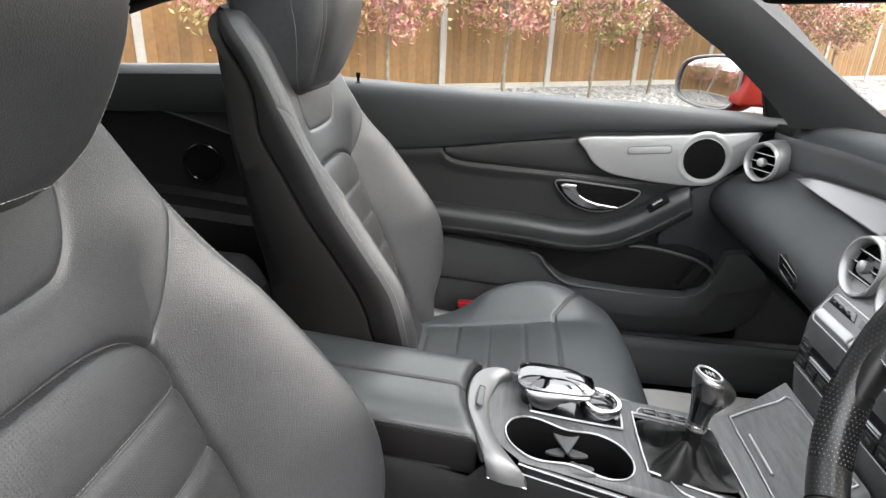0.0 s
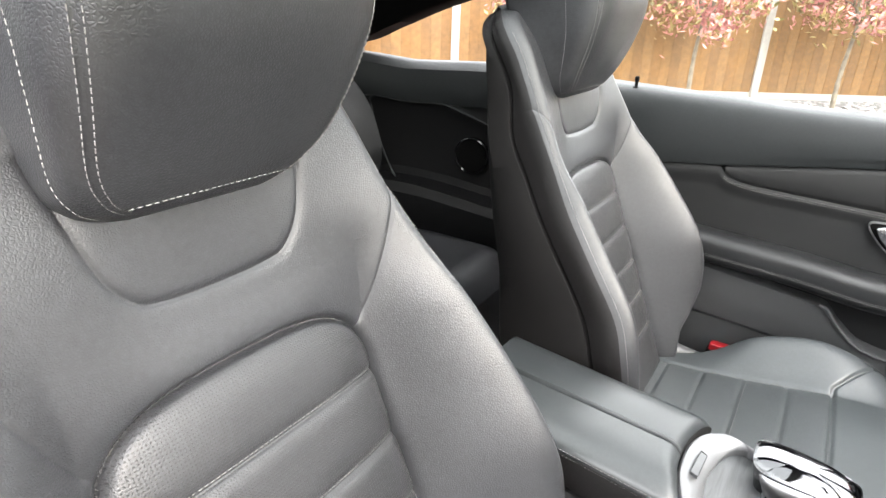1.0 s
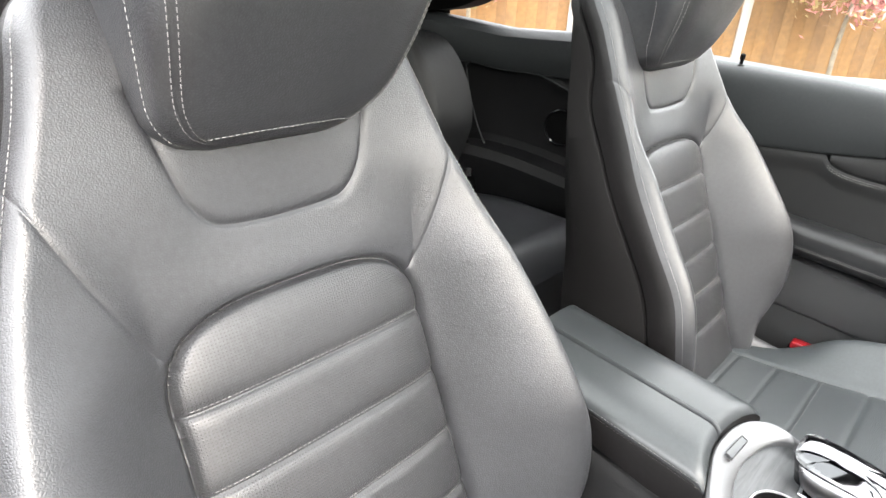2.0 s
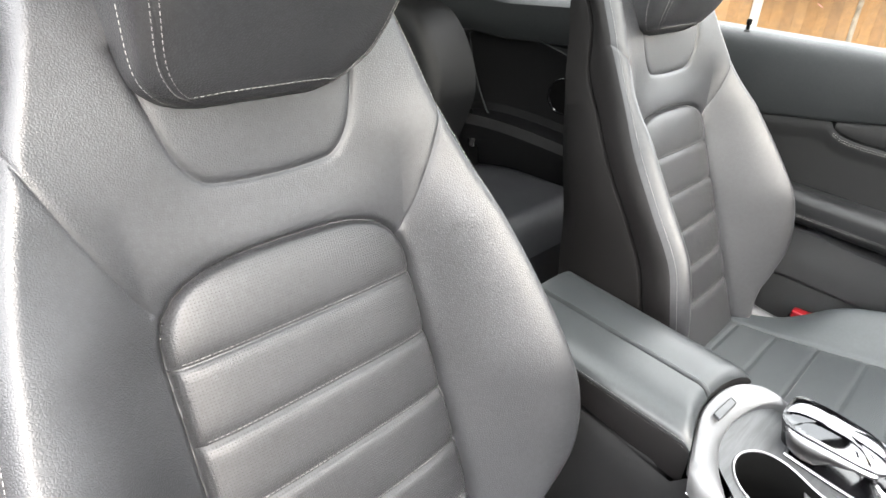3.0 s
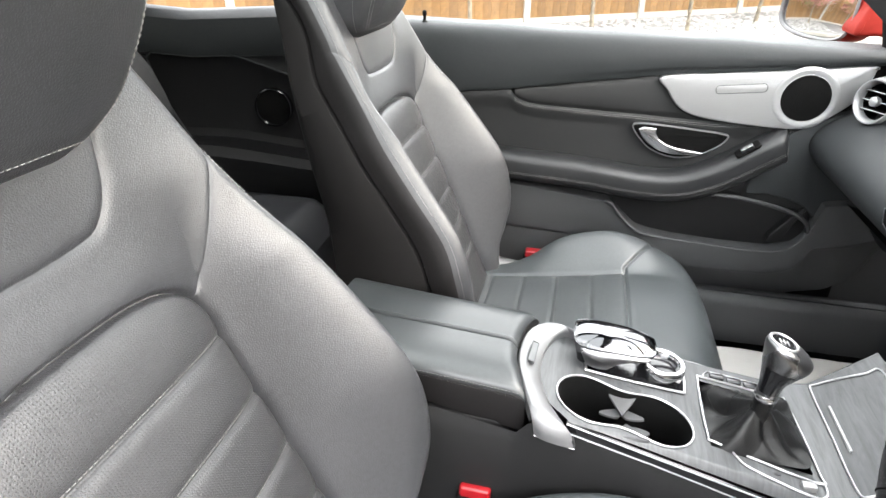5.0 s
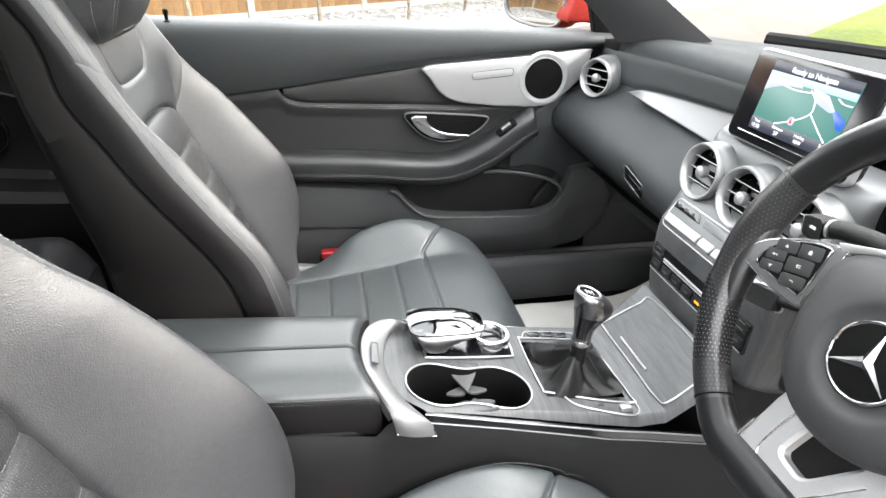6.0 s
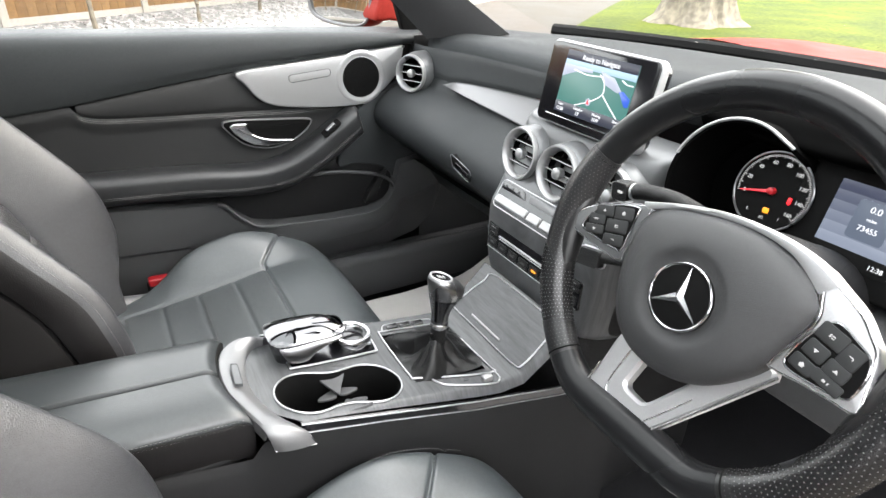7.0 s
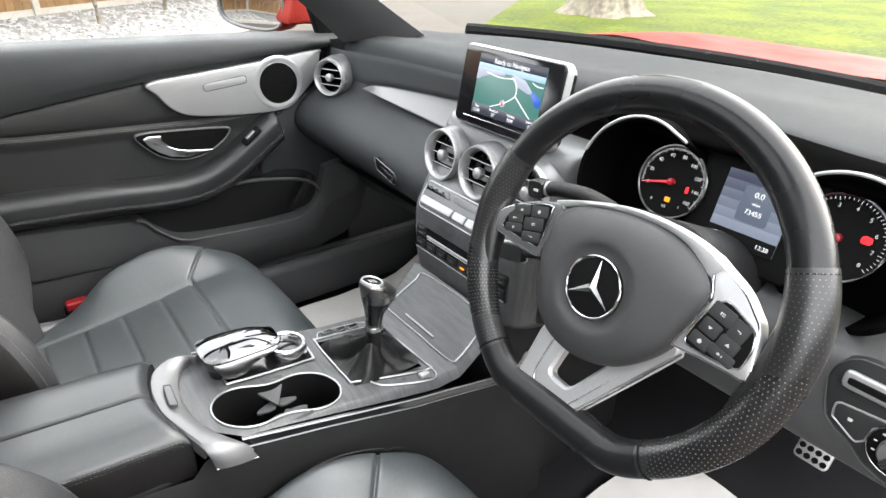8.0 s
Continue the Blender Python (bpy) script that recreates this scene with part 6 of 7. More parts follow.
    def by_angle(poly, n=110):
        a = np.unwrap(np.arctan2(poly[:, 1] - mid[1], poly[:, 0] - mid[0]))
        k = np.argsort(a % (2 * np.pi))
        aa = (a % (2 * np.pi))[k]
        t = np.linspace(0, 2 * np.pi, n, endpoint=False)
        return np.stack([np.interp(t, np.r_[aa - 2 * np.pi, aa, aa + 2 * np.pi], np.tile(poly[k, i], 3)) for i in (0, 1)], 1)
    low = HUB @ pose(0, -0.06, -0.004) @ pose(0, 0, 0, -8, 0, 0) @ pose(0, 0.06, 0)
    lower = sheet("lower_spoke", *ring_plate(by_angle(outer), by_angle(hole), low, 0.012, 0.003), SPOKE_SILVER, th, "satin silver open spoke")
    line = crom([(-0.0520, -0.112), (-0.0545, -0.1368), (-0.0515, -0.1455), (-0.044, -0.1485), (-0.0186, -0.1500), (0.010, -0.1500), (0.0170, -0.1460), (0.0320, -0.1255), (0.063, -0.0775), (0.0910, -0.0325)], 6)
    sheet("spoke_ridge", *tube(put(low, np.c_[line, 0 * line[:, 0]]), 0.0012, 6), CHROME, lower, "bright edge")
    line = crom([(-0.028, -0.078), (-0.0330, -0.112), (-0.0320, -0.1290), (-0.024, -0.1330), (0.0100, -0.1345), (0.0180, -0.1290), (0.044, -0.0870)], 6)
    sheet("spoke_ridge", *tube(put(low, np.c_[line, 0 * line[:, 0] - 0.0003]), 0.0010, 6), CHROME, lower, "bright edge")
    sheet("hub_back", *lathe([(0.06, -0.09), (0.065, -0.02), (0.05, -0.012)], W_M, 30), BLACK, th)
    sheet("column_shroud", *lathe([(0.055, -0.24), (0.06, -0.11), (0.052, -0.085), (0.04, -0.08)], W_M, 36), PLASTIC, th, "black column shroud")
    return th


steering_wheel()


def stalk():
    th = thing("control_stalk", (0.43, 0.40, 0.95), "black wiper stalk with silver band behind the wheel", "control stalk")
    p = np.array([(0.445, 0.395, 0.945), (0.440, 0.43, 0.952), (0.434, 0.465, 0.950), (0.430, 0.478, 0.947)])
    sheet("lever", *tube(crom(p, 6), np.linspace(0.011, 0.0105, 19), 14, squash=0.85), PLASTIC, th)
    sheet("band", *tube(np.array([(0.4300, 0.478, 0.947), (0.4295, 0.4805, 0.9465)]), 0.0112, 16, squash=0.85), SILVER, th, "silver band")
    end = basis((0.4285, 0.492, 0.944), (-0.02, 0.99, -0.13), (0, 0.13, 0.99))
    sheet("end_cap", *box(end, 0.022, 0.021, 0.020, 0.003), PLASTIC, th, "black end cap")
    sheet("end_button", *box(end @ pose(0.012, 0, 0), 0.004, 0.017, 0.016, 0.001), SILVER, th, "silver tip")
    sheet("marks", *box(basis((0.4180, 0.490, 0.9445), (0, -1, 0), (0.1, 0, 1)), 0.007, 0.003, 0.0008, 0), GLOW_INK, th)
    return th


def cruise_stalk():
    th = thing("cruise_stalk", (0.44, 0.50, 0.84), "small black cruise stalk with bright rim under the wiper stalk", "control stalk")
    sheet("lever", *tube(crom([(0.47, 0.40, 0.862), (0.45, 0.47, 0.852), (0.437, 0.515, 0.842)], 6), 0.009, 12, squash=0.8), PLASTIC, th)
    m = basis((0.432, 0.533, 0.836), (-0.05, 0.98, -0.18), (0.2, 0.18, 0.96))
    sheet("tip", *box(m, 0.040, 0.022, 0.016, 0.004), PLASTIC, th, "black tip")
    sheet("tip_rim", *tube(put(m, np.c_[rounded(0.041, 0.023, 0.005), np.full(24, 0.006)]), 0.0014, 6, True), EDGING, th, "chrome rim")
    return th


stalk()
cruise_stalk()


def light_panel():
    th = thing("light_switch", (0.5, 0.13, 0.80), "black light switch panel with chrome outline", "light switch")
    m = basis((0.508, 0.115, 0.805), (0, -1, 0), (0.05, 0, 1))
    o = even(np.array([(-0.047, 0.033), (-0.045, 0.046), (-0.036, 0.059), (-0.025, 0.065), (-0.007, 0.066), (0.05, 0.064), (0.075, 0.05), (0.080, -0.03), (0.070, -0.052), (0.045, -0.052), (0.028, -0.046), (0.007, -0.040), (-0.009, -0.026), (-0.025, -0.019), (-0.036, -0.010), (-0.042, 0.008)]), 0.004, True)
    sheet("plate", *plate(o, m, 0.01, 0.003), KEYCAP, th)
    sheet("outline", *tube(put(m, np.c_[o, np.full(len(o), 0.0005)]), 0.0007, 6, True), GREY_PLASTIC, th, "grey outline")
    dial = m @ pose(0.030, -0.008, 0)
    sheet("dial_base", *lathe([(0.0265, -0.002), (0.0262, 0.004), (0.023, 0.005), (0.001, 0.005)], dial, 36), BLACK, th, "black dial base")
    sheet("dial_ring", *tube(put(dial, [(0.0265 * math.cos(a), 0.0265 * math.sin(a), 0.003) for a in np.linspace(0, 2 * np.pi, 40, endpoint=False)]), 0.0011, 6, True), CHROME, th, "chrome ring")
    sheet("dial", *lathe([(0.0165, 0.004), (0.0160, 0.011), (0.0145, 0.0125), (0.001, 0.0125)], dial, 36), MATT_SILVER, th, "silver rotary switch")
    sheet("dial_grip", *box(dial @ pose(0, 0, 0.014, 0, 0, 60), 0.030, 0.007, 0.008, 0.002), KEYCAP, th, "black grip")
    for a in (110, 140, 170, 200):
        sheet("dial_mark", *box(dial @ pose(0.0205 * math.cos(radians(a)), 0.0205 * math.sin(radians(a)), 0.0052), 0.003, 0.0016, 0.0006, 0), GLOW_INK, th)
    box_line = even(np.array([(-0.030, -0.006), (-0.0315, 0.008), (-0.028, 0.012), (0.012, 0.016), (0.020, 0.016), (0.004, 0.003), (0.002, -0.014), (-0.004, -0.020), (-0.008, -0.019)]), 0.003, True)
    sheet("button", *plate(inset(box_line, 0.0012), m @ pose(0, 0, 0.0022), 0.004, 0.0008), KEYCAP, th)
    sheet("button_mark", *box(m @ pose(-0.015, 0.000, 0.0025), 0.0042, 0.0032, 0.0008, 0), GLOW_INK, th)
    sheet("switch_outline", *tube(put(m, np.c_[box_line, np.full(len(box_line), 0.001)]), 0.0012, 6, True), SILVER, th, "silver outline")
    s = basis((0.5055, 0.107, 0.845), (0, -1, 0), (0.05, 0, 1))
    sheet("vent_slot", *plate(rounded(0.085, 0.020, 0.006), s, 0.01, 0.003), SILVER, th, "silver slot")
    sheet("slot_inside", *plate(rounded(0.075, 0.008, 0.003), s @ pose(0, 0, 0.001), 0.004, 0.001), BLACK, th)
    return th


light_panel()


def pedal():
    th = thing("brake_pedal", (0.75, 0.19, 0.53), "brushed steel pedal with round black studs", "pedal")
    m = basis((0.75, 0.195, 0.553), (0, -1, 0), (0.5, 0, 1))
    sheet("plate", *plate(rounded(0.048, 0.042, 0.007), m, 0.006, 0.002), SPOKE_SILVER, th)
    for i in range(4):
        for j in range(3):
            sheet("stud", *lathe([(0.0047, -0.001), (0.0043, 0.002), (0.001, 0.0025)], m @ pose(-0.0168 + 0.0112 * i, -0.0125 + 0.0125 * j, 0), 14), BLACK, th, "black rubber stud")
    sheet("arm", *tube([(0.76, 0.195, 0.55), (0.84, 0.2, 0.66), (0.95, 0.2, 0.8)], 0.01, 8), BLACK, th)
    return th


pedal()


# ---- passenger door ----
DY = 1.40


def ztop(x):
    return np.interp(x, (-0.5, -0.346, 0.0, 0.3, 0.63), (1.036, 1.030, 1.017, 1.010, 0.996))


def zseam(x):
    return np.interp(x, (-0.5, -0.25, -0.14, 0.03, 0.186, 0.35, 0.57, 0.68), (0.846, 0.877, 0.888, 0.912, 0.932, 0.944, 0.966, 0.972))


def zwedge(x):
    return np.interp(x, (-0.5, -0.25, -0.14, -0.125, -0.10, -0.07, 0.02, 0.16, 0.30, 0.42, 0.48), (0.846, 0.877, 0.887, 0.868, 0.860, 0.856, 0.851, 0.845, 0.838, 0.842, 0.83))


def strip(fz0, fz1, depth, x, n=16, puff=0.004):
    """A padded strip of the door skin between two curves over x."""
    rows = []
    for k in np.linspace(0, 1, n):
        z = fz0 * (1 - k) + fz1 * k
        rows.append(np.stack([x, 0 * x + depth(x, k) + puff * np.abs(2 * k - 1) ** 10, z], 1))
    return grid(np.array(rows))


def door():
    th = thing("passenger_door", (0.1, 1.45, 0.40), "black skinned passenger door with silver trim and armrest", "car door")
    x = np.linspace(-0.48, 0.68, 110)
    # padded top, rolling over to the window
    rows = []
    for k, (dy, dz) in enumerate(((0.008, 0.0), (0.001, 0.002), (-0.004, 0.012), (-0.010, 0.25), (-0.012, 0.5), (-0.006, 0.78), (0.006, 0.93), (0.026, 0.985), (0.050, 1.0), (0.085, 1.005), (0.10, 0.98))):
        z0, z1 = zseam(x), ztop(x)
        z = z0 + (dz * (z1 - z0) if dz > 0.02 or dz == 0 else dz)
        rows.append(np.stack([x, DY + dy + 0 * x, z], 1))
    R = np.array(rows)
    P = np.stack([crom(R[:, i], 4) for i in range(R.shape[1])], 1)
    sheet("top_roll", *grid(P), DOOR_SKIN, th, "black padded door top")
    # wedge, then main field
    xw = x[(x > -0.137) & (x < 0.49)]
    sheet("wedge_panel", *strip(zwedge(xw), np.minimum(zseam(xw), 0.94), lambda a, k: DY + 0.004 - 0.003 * np.sin(np.pi * k), xw, 14), LEATHER_DARK, th, "black leather wedge")
    xm = x[x < 0.60]
    low = np.interp(xm, (-0.5, 0.1, 0.3, 0.45, 0.6), (0.70, 0.715, 0.70, 0.66, 0.64))
    rec = lambda a, k: DY + 0.004 + 0.005 * sstep(0.05, 0.25, 1 - k) * sstep(0.47, 0.40, a)
    sheet("middle_panel", *strip(low, zwedge(xm), rec, xm, 30), LEATHER_DARK, th, "black leather middle panel")
    q = np.stack([xw, DY - 0.0005 + 0 * xw, zwedge(xw) - 0.004], 1)
    sheet("stitching", *stitches(q, np.array([0, -1.0, 0])), THREAD, th, "pale thread")
    q[:, 2] -= 0.004
    sheet("stitching", *stitches(q, np.array([0, -1.0, 0])), THREAD, th, "pale thread")
    # armrest: a section carried along a bent path
    path = crom([(-0.48, 0, 0.768), (-0.14, 0, 0.747), (0.05, 0, 0.735), (0.17, 0, 0.722), (0.25, 0, 0.726), (0.32, 0, 0.755), (0.385, 0, 0.797), (0.43, 0, 0.824), (0.452, 0, 0.832)], 10)
    k = len(path)
    end = np.sqrt(np.clip(1 - np.clip((np.linspace(0, 1, k) - 0.88) / 0.12, 0, 1) ** 2, 0.002, 1))
    out = np.interp(np.linspace(0, 1, k), (0, 0.3, 0.6, 0.8, 0.93, 1.0), (0.062, 0.064, 0.064, 0.060, 0.056, 0.054)) * end
    tall = np.interp(np.linspace(0, 1, k), (0, 0.35, 0.55, 0.75, 0.93, 1.0), (0.060, 0.060, 0.062, 0.062, 0.060, 0.058)) * (0.25 + 0.75 * end)
    t = np.gradient(path, axis=0)
    t /= np.linalg.norm(t, axis=1)[:, None]
    rows = []
    sec = [(0.0, 0.06), (0.25, 0.10), (0.6, 0.10), (0.85, 0.02), (0.97, -0.12), (1.0, -0.35), (0.985, -0.6), (0.9, -0.85), (0.7, -1.0), (0.35, -1.03), (0.0, -1.0)]
    for i in range(k):
        nrm = np.array([-t[i, 2], 0, t[i, 0]])
        rows.append([path[i] + np.array([0, DY + 0.008 - out[i] * a, 0]) + nrm * tall[i] * b for a, b in crom(sec, 4)])
    sheet("armrest", *grid(np.array(rows)), ARM_LEATHER, th, "black leather armrest")
    for b in (-0.60, -0.66):
        line = np.array([path[i] + np.array([0, DY + 0.008 - out[i] * (0.985 if b > -0.65 else 0.975), 0]) + np.array([-t[i, 2], 0, t[i, 0]]) * tall[i] * b for i in range(0, k - 3)])
        sheet("stitching", *stitches(line, np.array([0, -1.0, 0]), lift=0.001), THREAD, th, "pale thread")
    # silver trim plate with loudspeaker
    sil = crom([(0.185, 0.932), (0.30, 0.943), (0.45, 0.955), (0.572, 0.967), (0.580, 0.957), (0.563, 0.905), (0.52, 0.862), (0.485, 0.842), (0.455, 0.836), (0.40, 0.837), (0.343, 0.841), (0.262, 0.853), (0.223, 0.873), (0.199, 0.904)], 8, True)
    m = basis((0, DY - 0.012, 0), (1, 0, 0), (0, 0, 1))
    pl = sheet("trim_plate", *plate(sil, m, 0.02, 0.004), SILVER, th, "satin silver trim plate")
    sm = basis((0.468, DY - 0.012, 0.901), (1, 0, 0), (0, 0, 1))
    sheet("speaker_ring", *lathe([(0.0635, -0.001), (0.061, 0.0006), (0.056, 0.0012), (0.050, 0.0004), (0.046, -0.001)], sm, 48), SILVER, th, "silver speaker ring")
    sheet("speaker_grille", *lathe([(0.0465, 0.0), (0.0455, 0.0015), (0.03, 0.0025), (0.001, 0.003)], sm, 48), GRILLE, th, "black speaker grille")
    sheet("memory_switch", *plate(rounded(0.098, 0.017, 0.007), basis((0.343, DY - 0.0138, 0.915), (1, 0, 0.09), (0, 0, 1)), 0.004, 0.001), SILVER, pl, "flat silver seat switch")
    sheet("switch_edge", *tube(put(basis((0.343, DY - 0.0138, 0.915), (1, 0, 0.09), (0, 0, 1)), np.pad(rounded(0.098, 0.017, 0.007), ((0, 0), (0, 1)))), 0.0008, 5, True), GREY_PLASTIC, pl)
    # handle
    hm = basis((0, DY - 0.002, 0), (1, 0, 0), (0, 0, 1))
    leaf = crom([(0.139, 0.819), (0.157, 0.829), (0.25, 0.823), (0.331, 0.815), (0.341, 0.805), (0.320, 0.782), (0.277, 0.760), (0.231, 0.755), (0.185, 0.769), (0.156, 0.794)], 8, True)
    h = sheet("handle_frame", *ring_plate(leaf, inset(leaf, 0.0024), hm @ pose(0, 0, 0.003), 0.014, 0.0010), MATT_SILVER, th, "silver handle surround")
    sheet("handle_cup", *plate(inset(leaf, 0.0030), hm @ pose(0, 0, 0.001), 0.004, 0.001), BLACK, th, "black handle recess")
    lev = even(np.array([(0.151, 0.818), (0.162, 0.823), (0.190, 0.821), (0.192, 0.808), (0.200, 0.796), (0.216, 0.786), (0.240, 0.779), (0.296, 0.772), (0.292, 0.768), (0.262, 0.764), (0.230, 0.763), (0.200, 0.770), (0.175, 0.786), (0.160, 0.801)]), 0.004, True)
    sheet("handle", *plate(lev, hm @ pose(0, 0, 0.010), 0.010, 0.003), CHROME, th, "silver pull lever")
    # window switch in the rising armrest
    sw = basis((0.372, DY - 0.05, 0.800), (0.8, 0.0, 0.6), (-0.25, 0.9, 0.3))
    sheet("switch_well", *plate(rounded(0.052, 0.022, 0.006), sw @ pose(0, 0.002, -0.002), 0.004, 0.001), BLACK, th)
    sheet("window_switch", *plate(rounded(0.026, 0.010, 0.003), sw @ pose(0, 0, 0.006), 0.008, 0.002), DARK_METAL, th, "chrome window switch")
    # lower part: grey panel, pocket mouth and rim
    xl = np.linspace(-0.48, 0.70, 110)
    top = np.interp(xl, (-0.5, -0.12, 0.112, 0.135, 0.176, 0.21, 0.25, 0.37, 0.48, 0.52, 0.54, 0.56, 0.70), (0.715, 0.670, 0.642, 0.614, 0.578, 0.568, 0.563, 0.555, 0.555, 0.575, 0.60, 0.68, 0.70))
    rows = []
    for dy, k in ((0.03, 1.0), (-0.010, 1.0), (-0.016, 0.985), (-0.016, 0.9), (-0.014, 0.60), (-0.011, 0.575), (-0.006, 0.56), (0.0, 0.3), (0.02, 0.06), (0.05, 0.0)):
        bot = np.interp(xl, (-0.5, 0.2, 0.4, 0.55, 0.63, 0.68, 0.70), (0.39, 0.402, 0.409, 0.416, 0.435, 0.48, 0.53))
        rows.append(np.stack([xl, DY + dy - 0.012 * sstep(0.1, 0.3, xl) * (k > 0.3) + 0 * xl, bot + (top - bot) * k], 1))
    sheet("lower_panel", *grid(np.array(rows)), GREY_PLASTIC, th, "charcoal plastic lower panel")
    rim = crom([(0.10, 0.645), (0.118, 0.637), (0.137, 0.612), (0.176, 0.577), (0.21, 0.567), (0.25, 0.563), (0.37, 0.555), (0.47, 0.553), (0.515, 0.568), (0.538, 0.598), (0.536, 0.628), (0.505, 0.652), (0.45, 0.668), (0.382, 0.680), (0.33, 0.682)], 8)
    sheet("pocket_rim", *tube(np.c_[rim[:, 0], np.full(len(rim), DY - 0.024), rim[:, 1]], 0.0045, 10), GREY_PLASTIC, th, "rounded pocket rim")
    sheet("pocket_back", *plate(np.array([(-0.48, 0.58), (0.1, 0.55), (0.58, 0.55), (0.58, 0.70), (-0.48, 0.74)]), basis((0, DY + 0.022, 0), (1, 0, 0), (0, 0, 1)), 0.01, 0.002), PLASTIC, th, "dark pocket inside")
    sheet("pocket_rib", *plate(crom([(0.47, 0.575), (0.53, 0.66), (0.545, 0.66), (0.545, 0.60), (0.52, 0.575)], 5, True), basis((0, DY + 0.0, 0), (1, 0, 0), (0, 0, 1)), 0.02, 0.004), PLASTIC, th)
    sheet("fore_panel", *plate(crom([(0.40, 0.69), (0.44, 0.80), (0.50, 0.85), (0.57, 0.88), (0.61, 0.93), (0.68, 0.93), (0.70, 0.7), (0.69, 0.6), (0.62, 0.57), (0.565, 0.58), (0.552, 0.63), (0.52, 0.665), (0.45, 0.685)], 5, True), basis((0, DY - 0.004, 0), (1, 0, 0), (0, 0, 1)), 0.02, 0.005), DOOR_SKIN, th, "dark front panel")
    sheet("door_core", *box(pose(0.09, 1.458, 0.70), 1.13, 0.04, 0.56, 0.006), BLACK, th, "black inner door frame")
    sheet("door_skin", *box(pose(0.08, 1.515, 0.66), 1.16, 0.05, 0.58, 0.01), PAINT, th, "red outer door skin")
    return th


door()


def lock_pin():
    th = thing("lock_pin", (-0.347, 1.435, 1.028), "black lock pin on the padded door top", "lock pin")
    m = pose(-0.347, 1.425, 1.026)
    sheet("pin", *lathe([(0.0035, 0), (0.0035, 0.012), (0.0052, 0.015), (0.0052, 0.023), (0.003, 0.0245)], m, 16), BLACK, th)
    sheet("collar", *lathe([(0.007, 0.0), (0.0065, 0.003), (0.004, 0.0035)], m, 16), PLASTIC, th)
    return th


lock_pin()


def sill_and_mats():
    V, F = box(pose(0.35, 1.385, 0.375), 1.5, 0.07, 0.12, 0.02)
    own(sheet("trim_sill", V, F, GREY_PLASTIC), "black plastic door sill trim", "door sill", kind="structure")
    for nm, x, y, w, l in (("floor_mat", 0.62, 1.07, 0.50, 0.64), ("floor_mat", 0.648, 0.30, 0.335, 0.40)):
        n = 20
        A, B = np.meshgrid(np.linspace(-0.5, 0.5, n), np.linspace(-0.5, 0.5, n), indexing="ij")
        Z = FLOOR_Z + 0.012 + 0.035 * (y > MID) + 0.10 * (y > MID) * sstep(0.0, 0.5, A) ** 2 + 0.003 * np.sin(A * 23 + B * 9) * np.cos(B * 17)
        P = np.stack([x + A * l, y + B * w, Z], -1)
        ob = sheet(nm, *join(grid(P), grid(P - [0, 0, 0.002])), PAPER)
        own(ob, "white paper protective mat on the carpet", "floor mat", "paper mats")


sill_and_mats()


# ---- rear cabin ----
def rear_side():
    th = thing("rear_side_panel", (-0.95, 1.36, 0.45), "rear side panel, coloured dark for shade, with armrest and round speaker", "side panel")
    x = np.linspace(-1.35, -0.42, 60)
    top = np.interp(x, (-1.35, -1.1, -0.9, -0.66, -0.42), (1.09, 1.068, 1.05, 1.058, 1.036))
    y0 = np.interp(x, (-1.35, -1.0, -0.7, -0.42), (1.18, 1.29, 1.34, 1.385))
    rows = []
    for dy, dz in ((0.08, -0.005), (0.05, 0.0), (0.02, -0.004), (0.0, -0.02), (-0.006, -0.05), (0.0, -0.09), (0.008, -0.105)):
        rows.append(np.stack([x, y0 + dy, top + dz], 1))
    sheet("top_roll", *grid(np.array(rows)), DOOR_SKIN, th, "padded dark ledge")
    rows = []
    arch = soft(x, (-1.35, -1.06, -1.01, -0.96, -0.88, -0.80, -0.72, -0.6, -0.42), (0.93, 0.935, 0.955, 0.970, 0.969, 0.953, 0.927, 0.886, 0.84))
    for dy, k in ((0.008, 1.0), (0.004, 0.96), (0.012, 0.5), (0.012, 0.0)):
        rows.append(np.stack([x, y0 + dy, arch + (top - 0.105 - arch) * k], 1))
    # a darker material than the door's skin stands in for rear cabin shade
    sheet("upper_panel", *grid(np.array(rows)), LEATHER_DARK, th)
    line = np.stack([x, y0 + 0.008, arch - 0.002], 1)[(x > -1.0)]
    down = np.array([(-1.005, 1.292, 0.945), (-0.985, 1.297, 0.86), (-0.945, 1.305, 0.765), (-0.90, 1.31, 0.715)])
    sheet("panel_edge", *tube(np.vstack([crom(down, 6)[::-1], line]), 0.003, 8), DOOR_SKIN, th, "raised dark edge")
    rows = []
    for dy, k in ((0.012, 1.0), (0.02, 0.97), (0.045, 0.75), (0.045, 0.48), (0.03, 0.45), (-0.03, 0.44), (-0.045, 0.40), (-0.04, 0.34), (0.02, 0.30), (0.03, 0.0)):
        rows.append(np.stack([x, y0 + dy, 0.40 + (arch - 0.40) * k + 0.09 * (0.3 < k < 0.5)], 1))
    # near-black plastic: the rear cabin's shade is put into this colour
    sheet("lower_panel", *grid(np.array(rows)), PLASTIC, th, "black moulded panel with armrest")
    m = basis((-0.72, 1.355, 0.825), (1, 0.14, 0), (0, 0, 1))
    sheet("speaker_ring", *lathe([(0.047, -0.01), (0.047, 0.004), (0.044, 0.006), (0.041, 0.003)], m, 40), GLOSS, th, "gloss black speaker ring")
    sheet("speaker_grille", *lathe([(0.042, 0.0), (0.03, 0.004), (0.001, 0.005)], m, 40), GRILLE, th, "black grille")
    return th


rear_side()


